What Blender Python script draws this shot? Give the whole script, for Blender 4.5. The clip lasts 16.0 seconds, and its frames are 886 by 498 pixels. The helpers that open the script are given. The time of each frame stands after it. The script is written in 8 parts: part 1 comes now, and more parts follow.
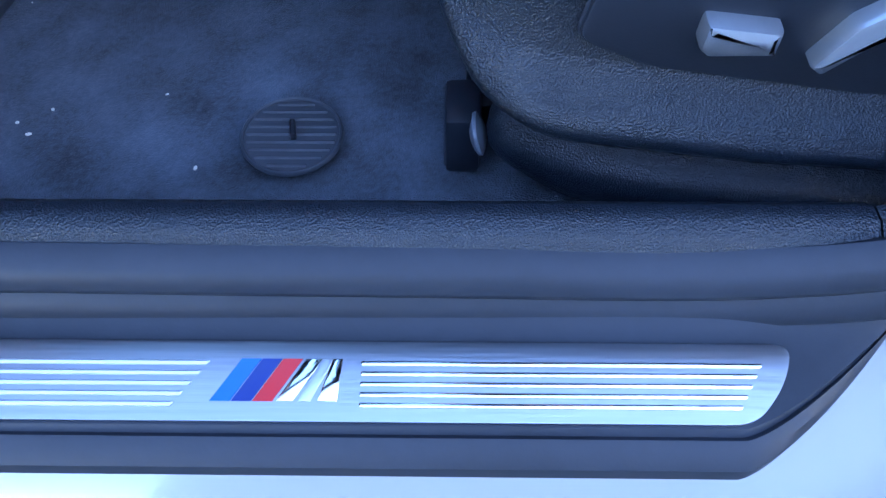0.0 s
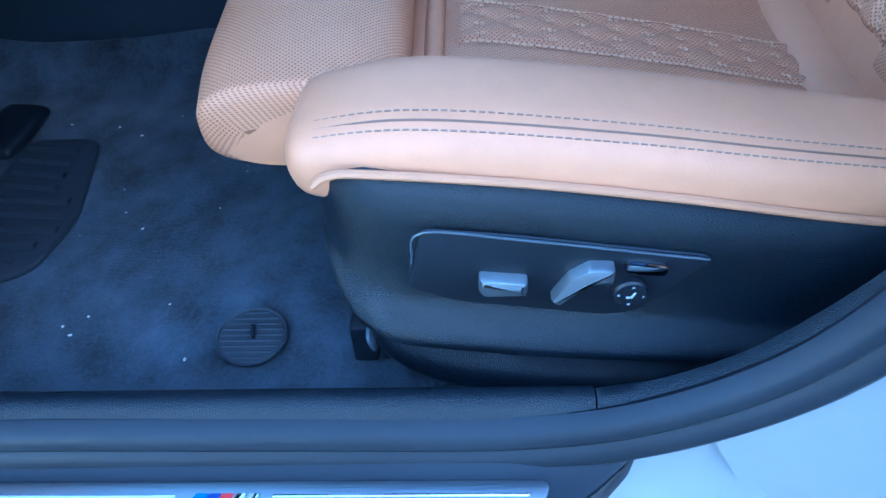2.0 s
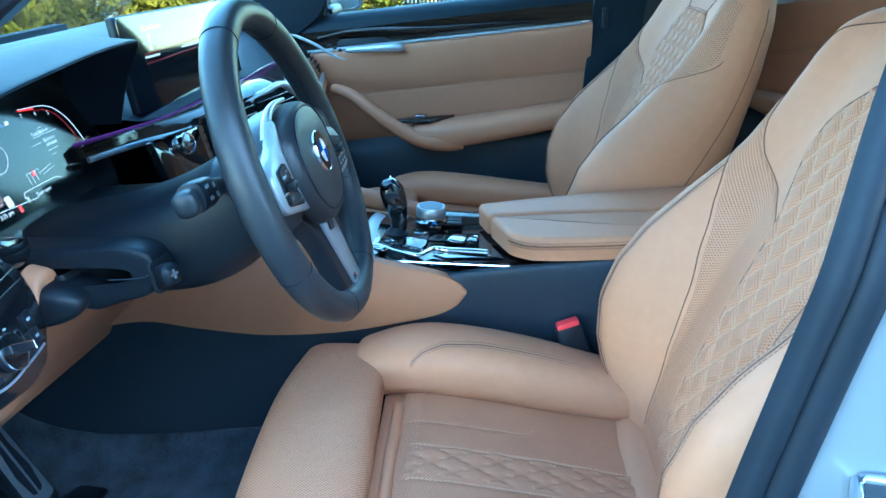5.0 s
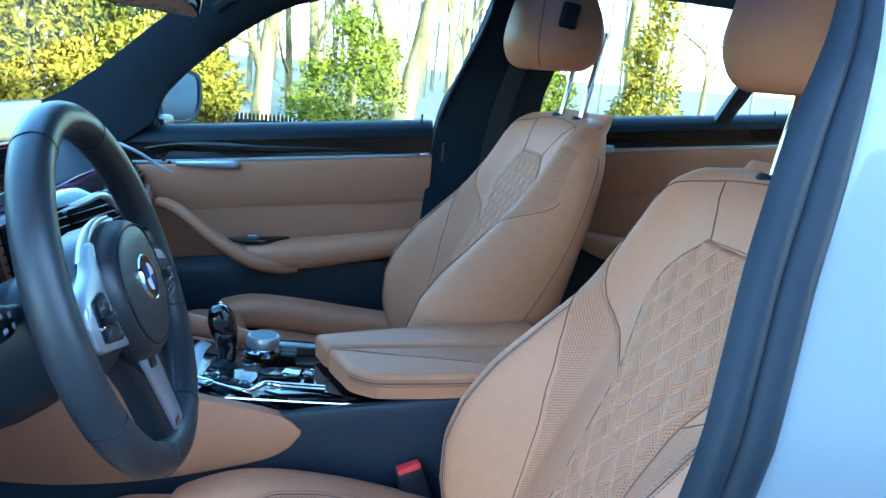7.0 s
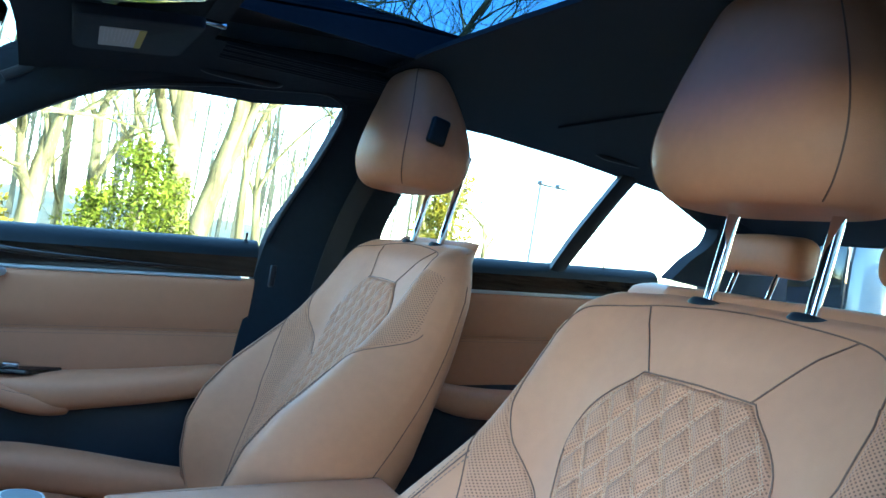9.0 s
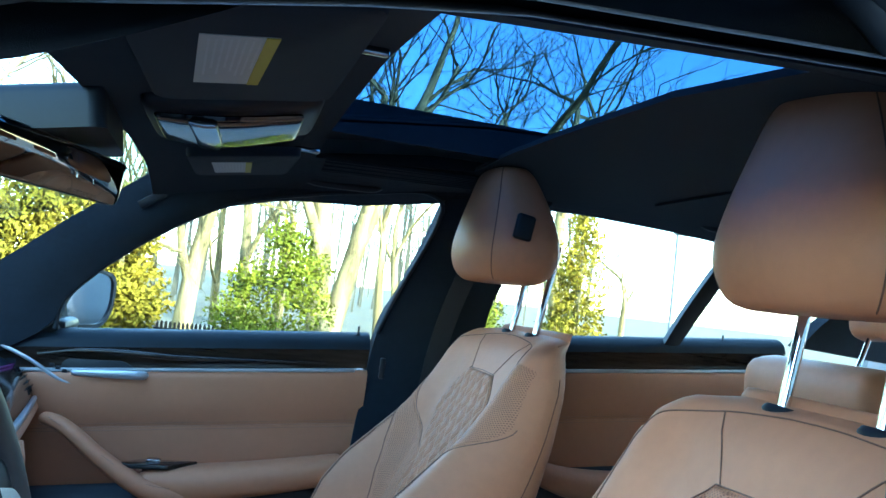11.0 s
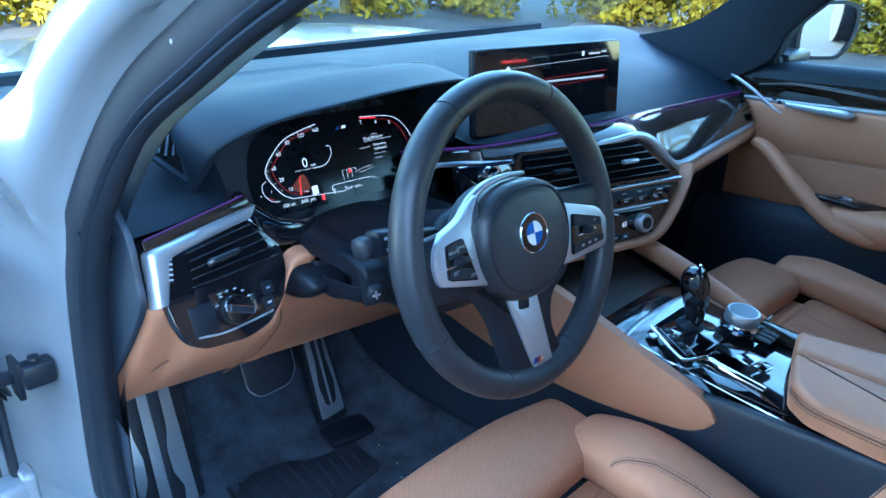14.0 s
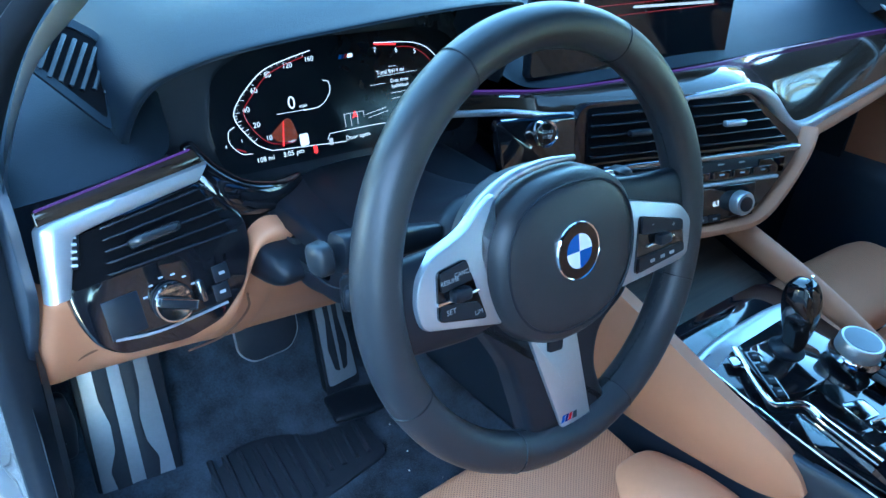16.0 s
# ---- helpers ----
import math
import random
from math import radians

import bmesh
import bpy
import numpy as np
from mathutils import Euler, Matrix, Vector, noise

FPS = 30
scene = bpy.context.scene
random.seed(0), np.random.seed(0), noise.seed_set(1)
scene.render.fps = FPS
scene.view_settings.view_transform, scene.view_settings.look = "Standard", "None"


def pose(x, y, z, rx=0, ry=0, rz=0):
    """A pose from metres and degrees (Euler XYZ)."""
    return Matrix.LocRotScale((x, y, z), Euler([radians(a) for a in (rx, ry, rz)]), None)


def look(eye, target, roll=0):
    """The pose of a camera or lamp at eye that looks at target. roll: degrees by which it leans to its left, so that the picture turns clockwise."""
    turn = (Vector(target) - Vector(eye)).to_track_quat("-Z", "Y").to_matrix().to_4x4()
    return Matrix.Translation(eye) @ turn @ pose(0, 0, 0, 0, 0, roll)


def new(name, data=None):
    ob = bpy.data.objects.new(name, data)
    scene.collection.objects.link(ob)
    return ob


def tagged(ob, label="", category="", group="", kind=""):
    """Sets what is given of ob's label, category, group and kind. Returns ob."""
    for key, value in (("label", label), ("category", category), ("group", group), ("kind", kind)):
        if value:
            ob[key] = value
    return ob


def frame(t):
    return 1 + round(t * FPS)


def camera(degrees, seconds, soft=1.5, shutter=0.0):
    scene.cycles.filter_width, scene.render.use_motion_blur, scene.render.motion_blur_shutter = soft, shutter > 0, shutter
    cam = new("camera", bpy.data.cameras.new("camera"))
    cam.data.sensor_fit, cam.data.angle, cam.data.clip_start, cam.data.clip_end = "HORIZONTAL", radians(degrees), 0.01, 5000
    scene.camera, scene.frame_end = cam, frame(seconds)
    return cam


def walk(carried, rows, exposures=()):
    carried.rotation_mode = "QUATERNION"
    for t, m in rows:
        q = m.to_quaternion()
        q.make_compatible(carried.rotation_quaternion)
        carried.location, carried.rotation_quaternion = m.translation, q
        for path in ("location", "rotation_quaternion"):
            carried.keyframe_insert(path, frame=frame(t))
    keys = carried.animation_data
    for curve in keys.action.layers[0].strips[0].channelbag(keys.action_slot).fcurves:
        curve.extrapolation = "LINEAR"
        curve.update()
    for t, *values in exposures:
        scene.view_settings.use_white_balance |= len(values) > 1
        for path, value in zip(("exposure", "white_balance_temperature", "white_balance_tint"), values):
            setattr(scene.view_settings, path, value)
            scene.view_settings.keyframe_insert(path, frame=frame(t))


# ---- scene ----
cam = camera(60.9, 16.0)
PATH = [
    (0, (0.003, -0.894, 0.695), (-0.023, 0.214, -0.97), -0.8),
    (0.5, (0.015, -0.906, 0.722), (-0.019, 0.259, -0.904), -1.3),
    (1, (0.036, -0.928, 0.759), (-0.013, 0.298, -0.821), -2.2),
    (1.5, (0.069, -0.953, 0.795), (-0.003, 0.347, -0.722), -3.1),
    (2, (0.097, -0.988, 0.855), (0.011, 0.428, -0.555), -3.5),
    (2.5, (0.125, -1.034, 0.901), (0.024, 0.49, -0.39), -3.3),
    (3, (0.153, -1.078, 0.965), (0.036, 0.547, -0.194), -3.1),
    (3.5, (0.176, -1.127, 1.03), (0.042, 0.575, -0.012), -3.1),
    (4, (0.183, -1.174, 1.093), (0.048, 0.587, 0.155), -2.9),
    (4.2, (0.187, -1.19, 1.112), (0.059, 0.592, 0.213), -2.7),
    (6.3, (0.158, -1.184, 1.192), (0.292, 0.729, 0.625), 2.2),
    (6.5, (0.151, -1.172, 1.183), (0.358, 0.744, 0.647), 3.1),
    (7, (0.159, -1.126, 1.165), (0.53, 0.787, 0.717), 4.5),
    (7.5, (0.159, -1.01, 1.147), (0.702, 0.882, 0.793), 6.3),
    (8, (0.136, -0.929, 1.112), (0.848, 0.927, 0.897), 8.3),
    (8.5, (0.117, -0.898, 1.075), (0.953, 0.917, 0.999), 9.7),
    (8.7, (0.11, -0.896, 1.071), (0.99, 0.9, 1.045), 9.8),
    (10.8, (0.145, -0.954, 1.14), (0.753, 0.943, 1.315), 6.7),
    (11, (0.159, -0.966, 1.147), (0.677, 0.961, 1.282), 6.5),
    (11.5, (0.175, -0.993, 1.164), (0.412, 0.993, 1.135), 6.0),
    (12, (0.196, -1.025, 1.201), (0.117, 0.959, 0.963), 5.8),
    (12.5, (0.241, -1.061, 1.218), (-0.174, 0.844, 0.774), 5.3),
    (13, (0.334, -1.1, 1.256), (-0.411, 0.648, 0.63), 4.7),
    (13.5, (0.391, -1.092, 1.282), (-0.635, 0.454, 0.535), 3.8),
    (14, (0.465, -1.011, 1.275), (-0.773, 0.325, 0.449), 3.5),
    (14.5, (0.503, -0.956, 1.288), (-0.816, 0.259, 0.402), 4.7),
    (15, (0.464, -0.927, 1.3), (-0.833, 0.253, 0.337), 5.9),
    (15.5, (0.401, -0.869, 1.291), (-0.865, 0.289, 0.264), 6.5),
    (16, (0.311, -0.776, 1.249), (-0.955, 0.341, 0.177), 6.0),
]
EXPOSE = [(0, 4.4, 5200, 25), (1, 4.45, 4850, 26), (2, 4.5, 4450, 4), (3, 4.8, 4600, -8), (4, 4.85, 4700, -14), (6.5, 4.35, 4650, 1), (7.5, 4.2, 4850, 1), (8.5, 4.3, 5000, 0), (11, 4.2, 5000, 2), (12.5, 4.4, 4850, 2), (13.5, 4.45, 4800, 1), (15, 4.5, 4900, 12), (16, 4.8, 4850, -1)]
walk(cam, [(t, look(eye, target, roll)) for t, eye, target, roll in PATH], EXPOSE)

# ---- world, sun, exposure ----
SUN_DIR = Vector((0.50, -0.86, 0.235)).normalized()
world = bpy.data.worlds.new("sky")
scene.world = world
world.use_nodes = True
wn = world.node_tree
sky = wn.nodes.new("ShaderNodeTexSky")
sky.sky_type = "NISHITA"
sky.sun_disc = False
sky.sun_elevation = math.asin(SUN_DIR.z)
sky.sun_rotation = math.atan2(SUN_DIR.x, SUN_DIR.y)
sky.air_density, sky.dust_density, sky.ozone_density = 1.0, 0.6, 1.0
wn.nodes["Background"].inputs["Strength"].default_value = 0.15
wn.links.new(sky.outputs[0], wn.nodes["Background"].inputs["Color"])
sun = new("sun", bpy.data.lights.new("sun", "SUN"))
sun.data.energy, sun.data.angle, sun.data.color = 2.0, radians(0.5), (1.0, 0.90, 0.74)
sun.matrix_world = look(SUN_DIR * 50, (0, 0, 0))

# ---- materials ----
def mat(name, color, rough=0.5, metal=0.0, var=0.12, vscale=6.0, grain=0.0, gscale=400.0, kind="noise", coat=0.0, spec=0.5, stretch=None, sheen=0.0, dark=None, obj=False):
    """A procedural surface: base colour with broad and fine variation, and fine relief."""
    m = bpy.data.materials.new(name)
    m.use_nodes = True
    t = m.node_tree
    b = t.nodes["Principled BSDF"]
    L = t.links.new
    tc = t.nodes.new("ShaderNodeTexCoord")
    vec = tc.outputs["Object"]
    if stretch:
        mp = t.nodes.new("ShaderNodeMapping")
        mp.inputs["Scale"].default_value = stretch
        L(vec, mp.inputs["Vector"])
        vec = mp.outputs["Vector"]
    n1 = t.nodes.new("ShaderNodeTexNoise")
    n1.inputs["Scale"].default_value, n1.inputs["Detail"].default_value = vscale, 4
    n2 = t.nodes.new("ShaderNodeTexNoise")
    n2.inputs["Scale"].default_value, n2.inputs["Detail"].default_value = vscale * 14, 3
    L(vec, n1.inputs["Vector"])
    L(vec, n2.inputs["Vector"])
    ad = t.nodes.new("ShaderNodeMath")
    ad.operation = "MULTIPLY_ADD"
    L(n2.outputs["Fac"], ad.inputs[0])
    ad.inputs[1].default_value = 0.45
    L(n1.outputs["Fac"], ad.inputs[2])
    rp = t.nodes.new("ShaderNodeValToRGB")
    lo = dark or [c * (1 - var) for c in color]
    hi = [min(1, c * (1 + var)) for c in color]
    rp.color_ramp.elements[0].position, rp.color_ramp.elements[1].position = 0.45, 1.0
    rp.color_ramp.elements[0].color, rp.color_ramp.elements[1].color = (*lo, 1), (*hi, 1)
    L(ad.outputs[0], rp.inputs["Fac"])
    L(rp.outputs["Color"], b.inputs["Base Color"])
    rr = t.nodes.new("ShaderNodeMapRange")
    rr.inputs["To Min"].default_value, rr.inputs["To Max"].default_value = max(0.02, rough * 0.85), min(1, rough * 1.15)
    L(n1.outputs["Fac"], rr.inputs["Value"])
    L(rr.outputs[0], b.inputs["Roughness"])
    b.inputs["Metallic"].default_value = metal
    b.inputs["Specular IOR Level"].default_value = spec
    b.inputs["Coat Weight"].default_value = coat
    b.inputs["Coat Roughness"].default_value = 0.04
    b.inputs["Sheen Weight"].default_value = sheen
    if grain:
        if kind == "pebble":
            g = t.nodes.new("ShaderNodeTexVoronoi")
            g.inputs["Scale"].default_value = gscale
            out = g.outputs["Distance"]
        elif kind == "holes":
            g = t.nodes.new("ShaderNodeTexVoronoi")
            g.voronoi_dimensions = "2D"
            g.inputs["Scale"].default_value = gscale
            g.inputs["Randomness"].default_value = 0.0
            turn = t.nodes.new("ShaderNodeMapping")
            turn.inputs["Rotation"].default_value = (0, 0, radians(45))
            L(tc.outputs["UV"], turn.inputs["Vector"])
            mr = t.nodes.new("ShaderNodeMapRange")
            mr.inputs["From Min"].default_value, mr.inputs["From Max"].default_value = 0.20, 0.32
            L(g.outputs["Distance"], mr.inputs["Value"])
            out = mr.outputs[0]
            mx = t.nodes.new("ShaderNodeMix")
            mx.data_type = "RGBA"
            mx.inputs[6].default_value = (*[c * 0.40 for c in color], 1)
            L(rp.outputs["Color"], mx.inputs[7])
            L(out, mx.inputs[0])
            L(mx.outputs[2], b.inputs["Base Color"])
        else:
            g = t.nodes.new("ShaderNodeTexNoise")
            g.inputs["Scale"].default_value, g.inputs["Detail"].default_value = gscale, 2
            out = g.outputs["Fac"]
        L(turn.outputs["Vector"] if kind == "holes" else vec, g.inputs["Vector"])
        bp = t.nodes.new("ShaderNodeBump")
        bp.inputs["Strength"].default_value, bp.inputs["Distance"].default_value = min(1, grain), 0.0012
        L(out, bp.inputs["Height"])
        L(bp.outputs["Normal"], b.inputs["Normal"])
    return m


def glass_mat(name, tint, gloss=0.03, edge=0.5):
    """Thin clear glass: tinted, with a gloss that grows towards flat angles."""
    m = bpy.data.materials.new(name)
    m.use_nodes = True
    t = m.node_tree
    t.nodes.remove(t.nodes["Principled BSDF"])
    tr, gl, mx, lw, pw, ma = (t.nodes.new(k) for k in ("ShaderNodeBsdfTransparent", "ShaderNodeBsdfGlossy", "ShaderNodeMixShader", "ShaderNodeLayerWeight", "ShaderNodeMath", "ShaderNodeMath"))
    tr.inputs["Color"].default_value = (*tint, 1)
    gl.inputs["Roughness"].default_value = 0.02
    lw.inputs["Blend"].default_value = 0.5
    pw.operation, pw.inputs[1].default_value = "POWER", 5.0
    ma.operation, ma.inputs[1].default_value, ma.inputs[2].default_value = "MULTIPLY_ADD", edge, gloss
    t.links.new(lw.outputs["Facing"], pw.inputs[0])
    t.links.new(pw.outputs[0], ma.inputs[0])
    t.links.new(ma.outputs[0], mx.inputs[0])
    t.links.new(tr.outputs[0], mx.inputs[1])
    t.links.new(gl.outputs[0], mx.inputs[2])
    t.links.new(mx.outputs[0], t.nodes["Material Output"].inputs["Surface"])
    return m


def glow_mat(name, color, power):
    m = bpy.data.materials.new(name)
    m.use_nodes = True
    b = m.node_tree.nodes["Principled BSDF"]
    b.inputs["Base Color"].default_value = (0.01, 0.01, 0.01, 1)
    b.inputs["Roughness"].default_value = 0.2
    b.inputs["Emission Color"].default_value = (*color, 1)
    b.inputs["Emission Strength"].default_value = power
    return m


TAN = (0.50, 0.225, 0.116)
leather = mat("tan_leather", TAN, 0.48, var=0.09, vscale=5, grain=0.14, gscale=900, kind="pebble", spec=0.32)
leather_perf = mat("perforated_tan_leather", TAN, 0.5, var=0.07, vscale=5, grain=0.6, gscale=330, kind="holes", spec=0.32)
leather_lower = mat("tan_soft_trim", (0.42, 0.186, 0.096), 0.55, var=0.06, vscale=4, grain=0.12, gscale=1100, kind="pebble")
piping_tan = mat("pale_tan_welt", (0.42, 0.19, 0.095), 0.5, var=0.06)
stitch_m = mat("pale_stitching", (0.54, 0.31, 0.18), 0.7, var=0.1, vscale=200)
stitch_d = mat("grey_stitching", (0.20, 0.12, 0.085), 0.7, var=0.1, vscale=200)
seam_d = mat("seam_shadow_leather", (0.15, 0.070, 0.040), 0.6, var=0.1)
dash_m = mat("dark_grained_dash", (0.0064, 0.0108, 0.0180), 0.56, var=0.18, vscale=5, grain=0.22, gscale=900, kind="pebble", spec=0.22)
shell_m = mat("black_grained_plastic", (0.0055, 0.0085, 0.0135), 0.36, var=0.3, vscale=9, grain=0.5, gscale=1100, kind="pebble", spec=0.34)
plastic_m = mat("black_matt_plastic", (0.009, 0.011, 0.016), 0.42, var=0.2, vscale=8, grain=0.06, gscale=800, spec=0.3)
trim_m = mat("dark_blue_grey_trim", (0.019, 0.026, 0.039), 0.5, var=0.2, vscale=6, grain=0.12, gscale=900)
rubber_m = mat("black_rubber_seal", (0.014, 0.017, 0.024), 0.55, var=0.2, vscale=10, grain=0.05, gscale=600, spec=0.24)
gloss_m = mat("piano_black", (0.006, 0.006, 0.008), 0.06, var=0.2, coat=0.6)
rim_m = mat("black_wheel_leather", (0.021, 0.022, 0.026), 0.40, var=0.18, vscale=10, grain=0.10, gscale=1200, kind="pebble")
satin_m = mat("satin_aluminium", (0.45, 0.47, 0.50), 0.32, 0.7, var=0.05, vscale=20, grain=0.03, gscale=900)
switch_m = mat("brushed_switch_metal", (0.34, 0.36, 0.39), 0.30, 0.85, var=0.06, vscale=20)
brushed_m = mat("brushed_aluminium", (0.245, 0.258, 0.285), 0.38, 1.0, var=0.14, vscale=14, grain=0.10, gscale=500, stretch=(0.04, 1, 1))
chrome_m = mat("polished_chrome", (0.80, 0.81, 0.83), 0.08, 1.0, var=0.03)
dkchrome_m = mat("dark_chrome", (0.40, 0.42, 0.46), 0.12, 1.0, var=0.05)
carpet_m = mat("navy_black_carpet", (0.040, 0.050, 0.067), 0.95, var=0.75, vscale=20, grain=0.9, gscale=900, sheen=0.12, spec=0.2)
liner_m = mat("black_headliner_cloth", (0.0125, 0.0165, 0.0245), 0.95, var=0.2, vscale=6, grain=0.4, gscale=1200, sheen=0.05, spec=0.15)
paint_m = mat("white_car_paint", (0.20, 0.209, 0.220), 0.22, var=0.03, vscale=3, coat=0.8)
wood_m = mat("dark_striped_veneer", (0.022, 0.015, 0.011), 0.09, var=0.6, vscale=9, stretch=(1.2, 1.2, 16), coat=0.08, spec=0.35)
label_m = mat("white_paper_label", (0.42, 0.42, 0.41), 0.6, var=0.04)
yellow_m = mat("yellow_label", (0.42, 0.35, 0.03), 0.6, var=0.04)
ink_m = mat("grey_ink", (0.16, 0.17, 0.20), 0.7, var=0.1)
black_ink = mat("black_ink", (0.02, 0.02, 0.02), 0.6, var=0.1)
red_m = mat("red_plastic", (0.72, 0.04, 0.05), 0.4, var=0.08)
blue_l = mat("light_blue_enamel", (0.02, 0.09, 0.32), 0.2, var=0.03)
blue_d = mat("dark_blue_enamel", (0.010, 0.020, 0.13), 0.2, var=0.03)
red_e = mat("red_enamel", (0.36, 0.010, 0.014), 0.2, var=0.03)
white_e = mat("white_enamel", (0.80, 0.81, 0.82), 0.2, var=0.02)
mark_m = mat("white_printed_mark", (0.36, 0.38, 0.40), 0.5, var=0.02)
crumb_m = mat("pale_crumb", (0.55, 0.52, 0.46), 0.8, var=0.2)
window_m = glass_mat("side_window_glass", (0.82, 0.87, 0.85), 0.02, 0.35)
roofglass_m = glass_mat("tinted_roof_glass", (0.19, 0.275, 0.37), 0.008, 0.12)
mirror_m = mat("mirror_glass", (0.86, 0.88, 0.90), 0.01, 1.0, var=0.01)
lcd_m = mat("dark_display_glass", (0.004, 0.005, 0.007), 0.05, var=0.1, coat=0.3)
glow_w = glow_mat("white_display_light", (0.85, 0.92, 1.0), 0.055)
glow_r = glow_mat("red_display_light", (1.0, 0.03, 0.03), 0.08)
glow_dr = glow_mat("dim_red_display_light", (0.5, 0.02, 0.03), 0.03)
glow_o = glow_mat("orange_display_light", (1.0, 0.16, 0.03), 0.05)
glow_p = glow_mat("violet_ambient_light", (0.30, 0.10, 0.65), 0.012)
glow_g = glow_mat("amber_display_light", (1.0, 0.70, 0.25), 0.06)
asphalt_m = mat("grey_asphalt", (0.075, 0.074, 0.072), 0.9, var=0.35, vscale=0.6, grain=0.6, gscale=60)
leaf_y = mat("yellow_green_foliage", (0.21, 0.155, 0.010), 0.8, var=0.4, vscale=2.5, dark=(0.080, 0.076, 0.007), spec=0.1)
leaf_g = mat("green_foliage", (0.14, 0.145, 0.008), 0.8, var=0.4, vscale=2.5, dark=(0.050, 0.064, 0.005), spec=0.1)
bark_m = mat("pale_furrowed_bark", (0.24, 0.195, 0.085), 0.9, var=0.6, vscale=4, grain=1.0, gscale=30, stretch=(1, 1, 0.22), dark=(0.022, 0.018, 0.008), spec=0.1)
twig_m = mat("yellow_grey_twigs", (0.095, 0.085, 0.032), 0.9, var=0.5, vscale=3, spec=0.1)
fence_m = mat("weathered_dark_fence", (0.026, 0.020, 0.014), 0.85, var=0.3)
steel_m = mat("galvanised_pole", (0.10, 0.11, 0.12), 0.5, var=0.1)
wall_m = mat("grey_rendered_wall", (0.34, 0.33, 0.31), 0.85, var=0.15, vscale=1.0, grain=0.3, gscale=50)

# ---- builders ----
def part(name, bm, material, parent=None, label="", smooth=40):
    """Links a bmesh as one mesh object, under a thing or a part."""
    me = bpy.data.meshes.new(name)
    bmesh.ops.recalc_face_normals(bm, faces=bm.faces)
    bm.to_mesh(me)
    bm.free()
    me.materials.append(material)
    if smooth:
        me.shade_smooth()
        me.set_sharp_from_angle(angle=radians(smooth))
    ob = new(name, me)
    if parent is not None:
        ob.parent = parent
    if label:
        tagged(ob, label)
    if name.endswith("stitching"):
        tagged(ob, kind="stuff")
    return ob


def thing(name, label, category, group="", kind="", at=(0, 0, 0)):
    e = new(name)
    e.location = at
    e.empty_display_size = 0.05
    scene_things.append(e)
    return tagged(e, label, category, group, kind)


scene_things = []


def cr(pts, n, closed=False):
    """Catmull-Rom through control points, n samples."""
    p = np.array(pts, float)
    m = len(p)
    if closed:
        u = np.linspace(0, m, n, endpoint=False)
    else:
        u = np.linspace(0, m - 1, n)
    i = np.floor(u).astype(int)
    if not closed:
        i = np.minimum(i, m - 2)
    f = (u - i)[(...,) + (None,) * (p.ndim - 1)]

    def g(k):
        if closed:
            return p[k % m]
        lo = (k < 0)
        hi = (k > m - 1)
        q = p[np.clip(k, 0, m - 1)]
        q = np.where(lo[(...,) + (None,) * (p.ndim - 1)], 2 * p[0] - p[1], q)
        return np.where(hi[(...,) + (None,) * (p.ndim - 1)], 2 * p[-1] - p[-2], q)
    a, b, c, d = g(i - 1), g(i), g(i + 1), g(i + 2)
    return b + 0.5 * f * (c - a + f * (2 * a - 5 * b + 4 * c - d + f * (3 * (b - c) + d - a)))


def net(ctrl, nu, nv, cu=False, cv=False):
    """A fine grid of points from a small control net."""
    a = cr(ctrl, nu, cu)
    return np.swapaxes(cr(np.swapaxes(a, 0, 1), nv, cv), 0, 1)


def grid(P, cu=False, cv=False, caps=False, bm=None, uvs=None):
    """Faces over a grid of points."""
    bm = bm or bmesh.new()
    nu, nv = P.shape[:2]
    V = [[bm.verts.new(P[i, j]) for j in range(nv)] for i in range(nu)]
    uv = bm.loops.layers.uv.verify()
    if nu > 4 and nv > 4:
        U = np.concatenate([[0], np.cumsum(np.linalg.norm(np.diff(P[:, nv // 2], axis=0), axis=1))])
        W_ = np.concatenate([np.zeros((nu, 1)), np.cumsum(np.linalg.norm(np.diff(np.concatenate([P, P[:, :1]], 1), axis=1), axis=2), axis=1)], 1)
        W_ = W_ - W_[:, nv // 2][:, None]
    else:
        U, W_ = np.arange(nu + 1) * 0.01, np.tile(np.arange(nv + 1) * 0.01, (nu + 1, 1))
    for i in range(nu if cu else nu - 1):
        for j in range(nv if cv else nv - 1):
            try:
                f = bm.faces.new((V[i][j], V[(i + 1) % nu][j], V[(i + 1) % nu][(j + 1) % nv], V[i][(j + 1) % nv]))
            except ValueError:
                continue
            i1 = min(i + 1, len(U) - 1)
            for lp, (a, b) in zip(f.loops, ((i, j), (i1, j), (i1, j + 1), (i, j + 1))):
                lp[uv].uv = (U[a], W_[min(a, len(W_) - 1)][b]) if uvs is None else uvs[min(a, nu - 1), min(b, nv - 1)]
    if caps and cv:
        bm.faces.new(V[0])
        bm.faces.new(V[-1][::-1])
    return bm


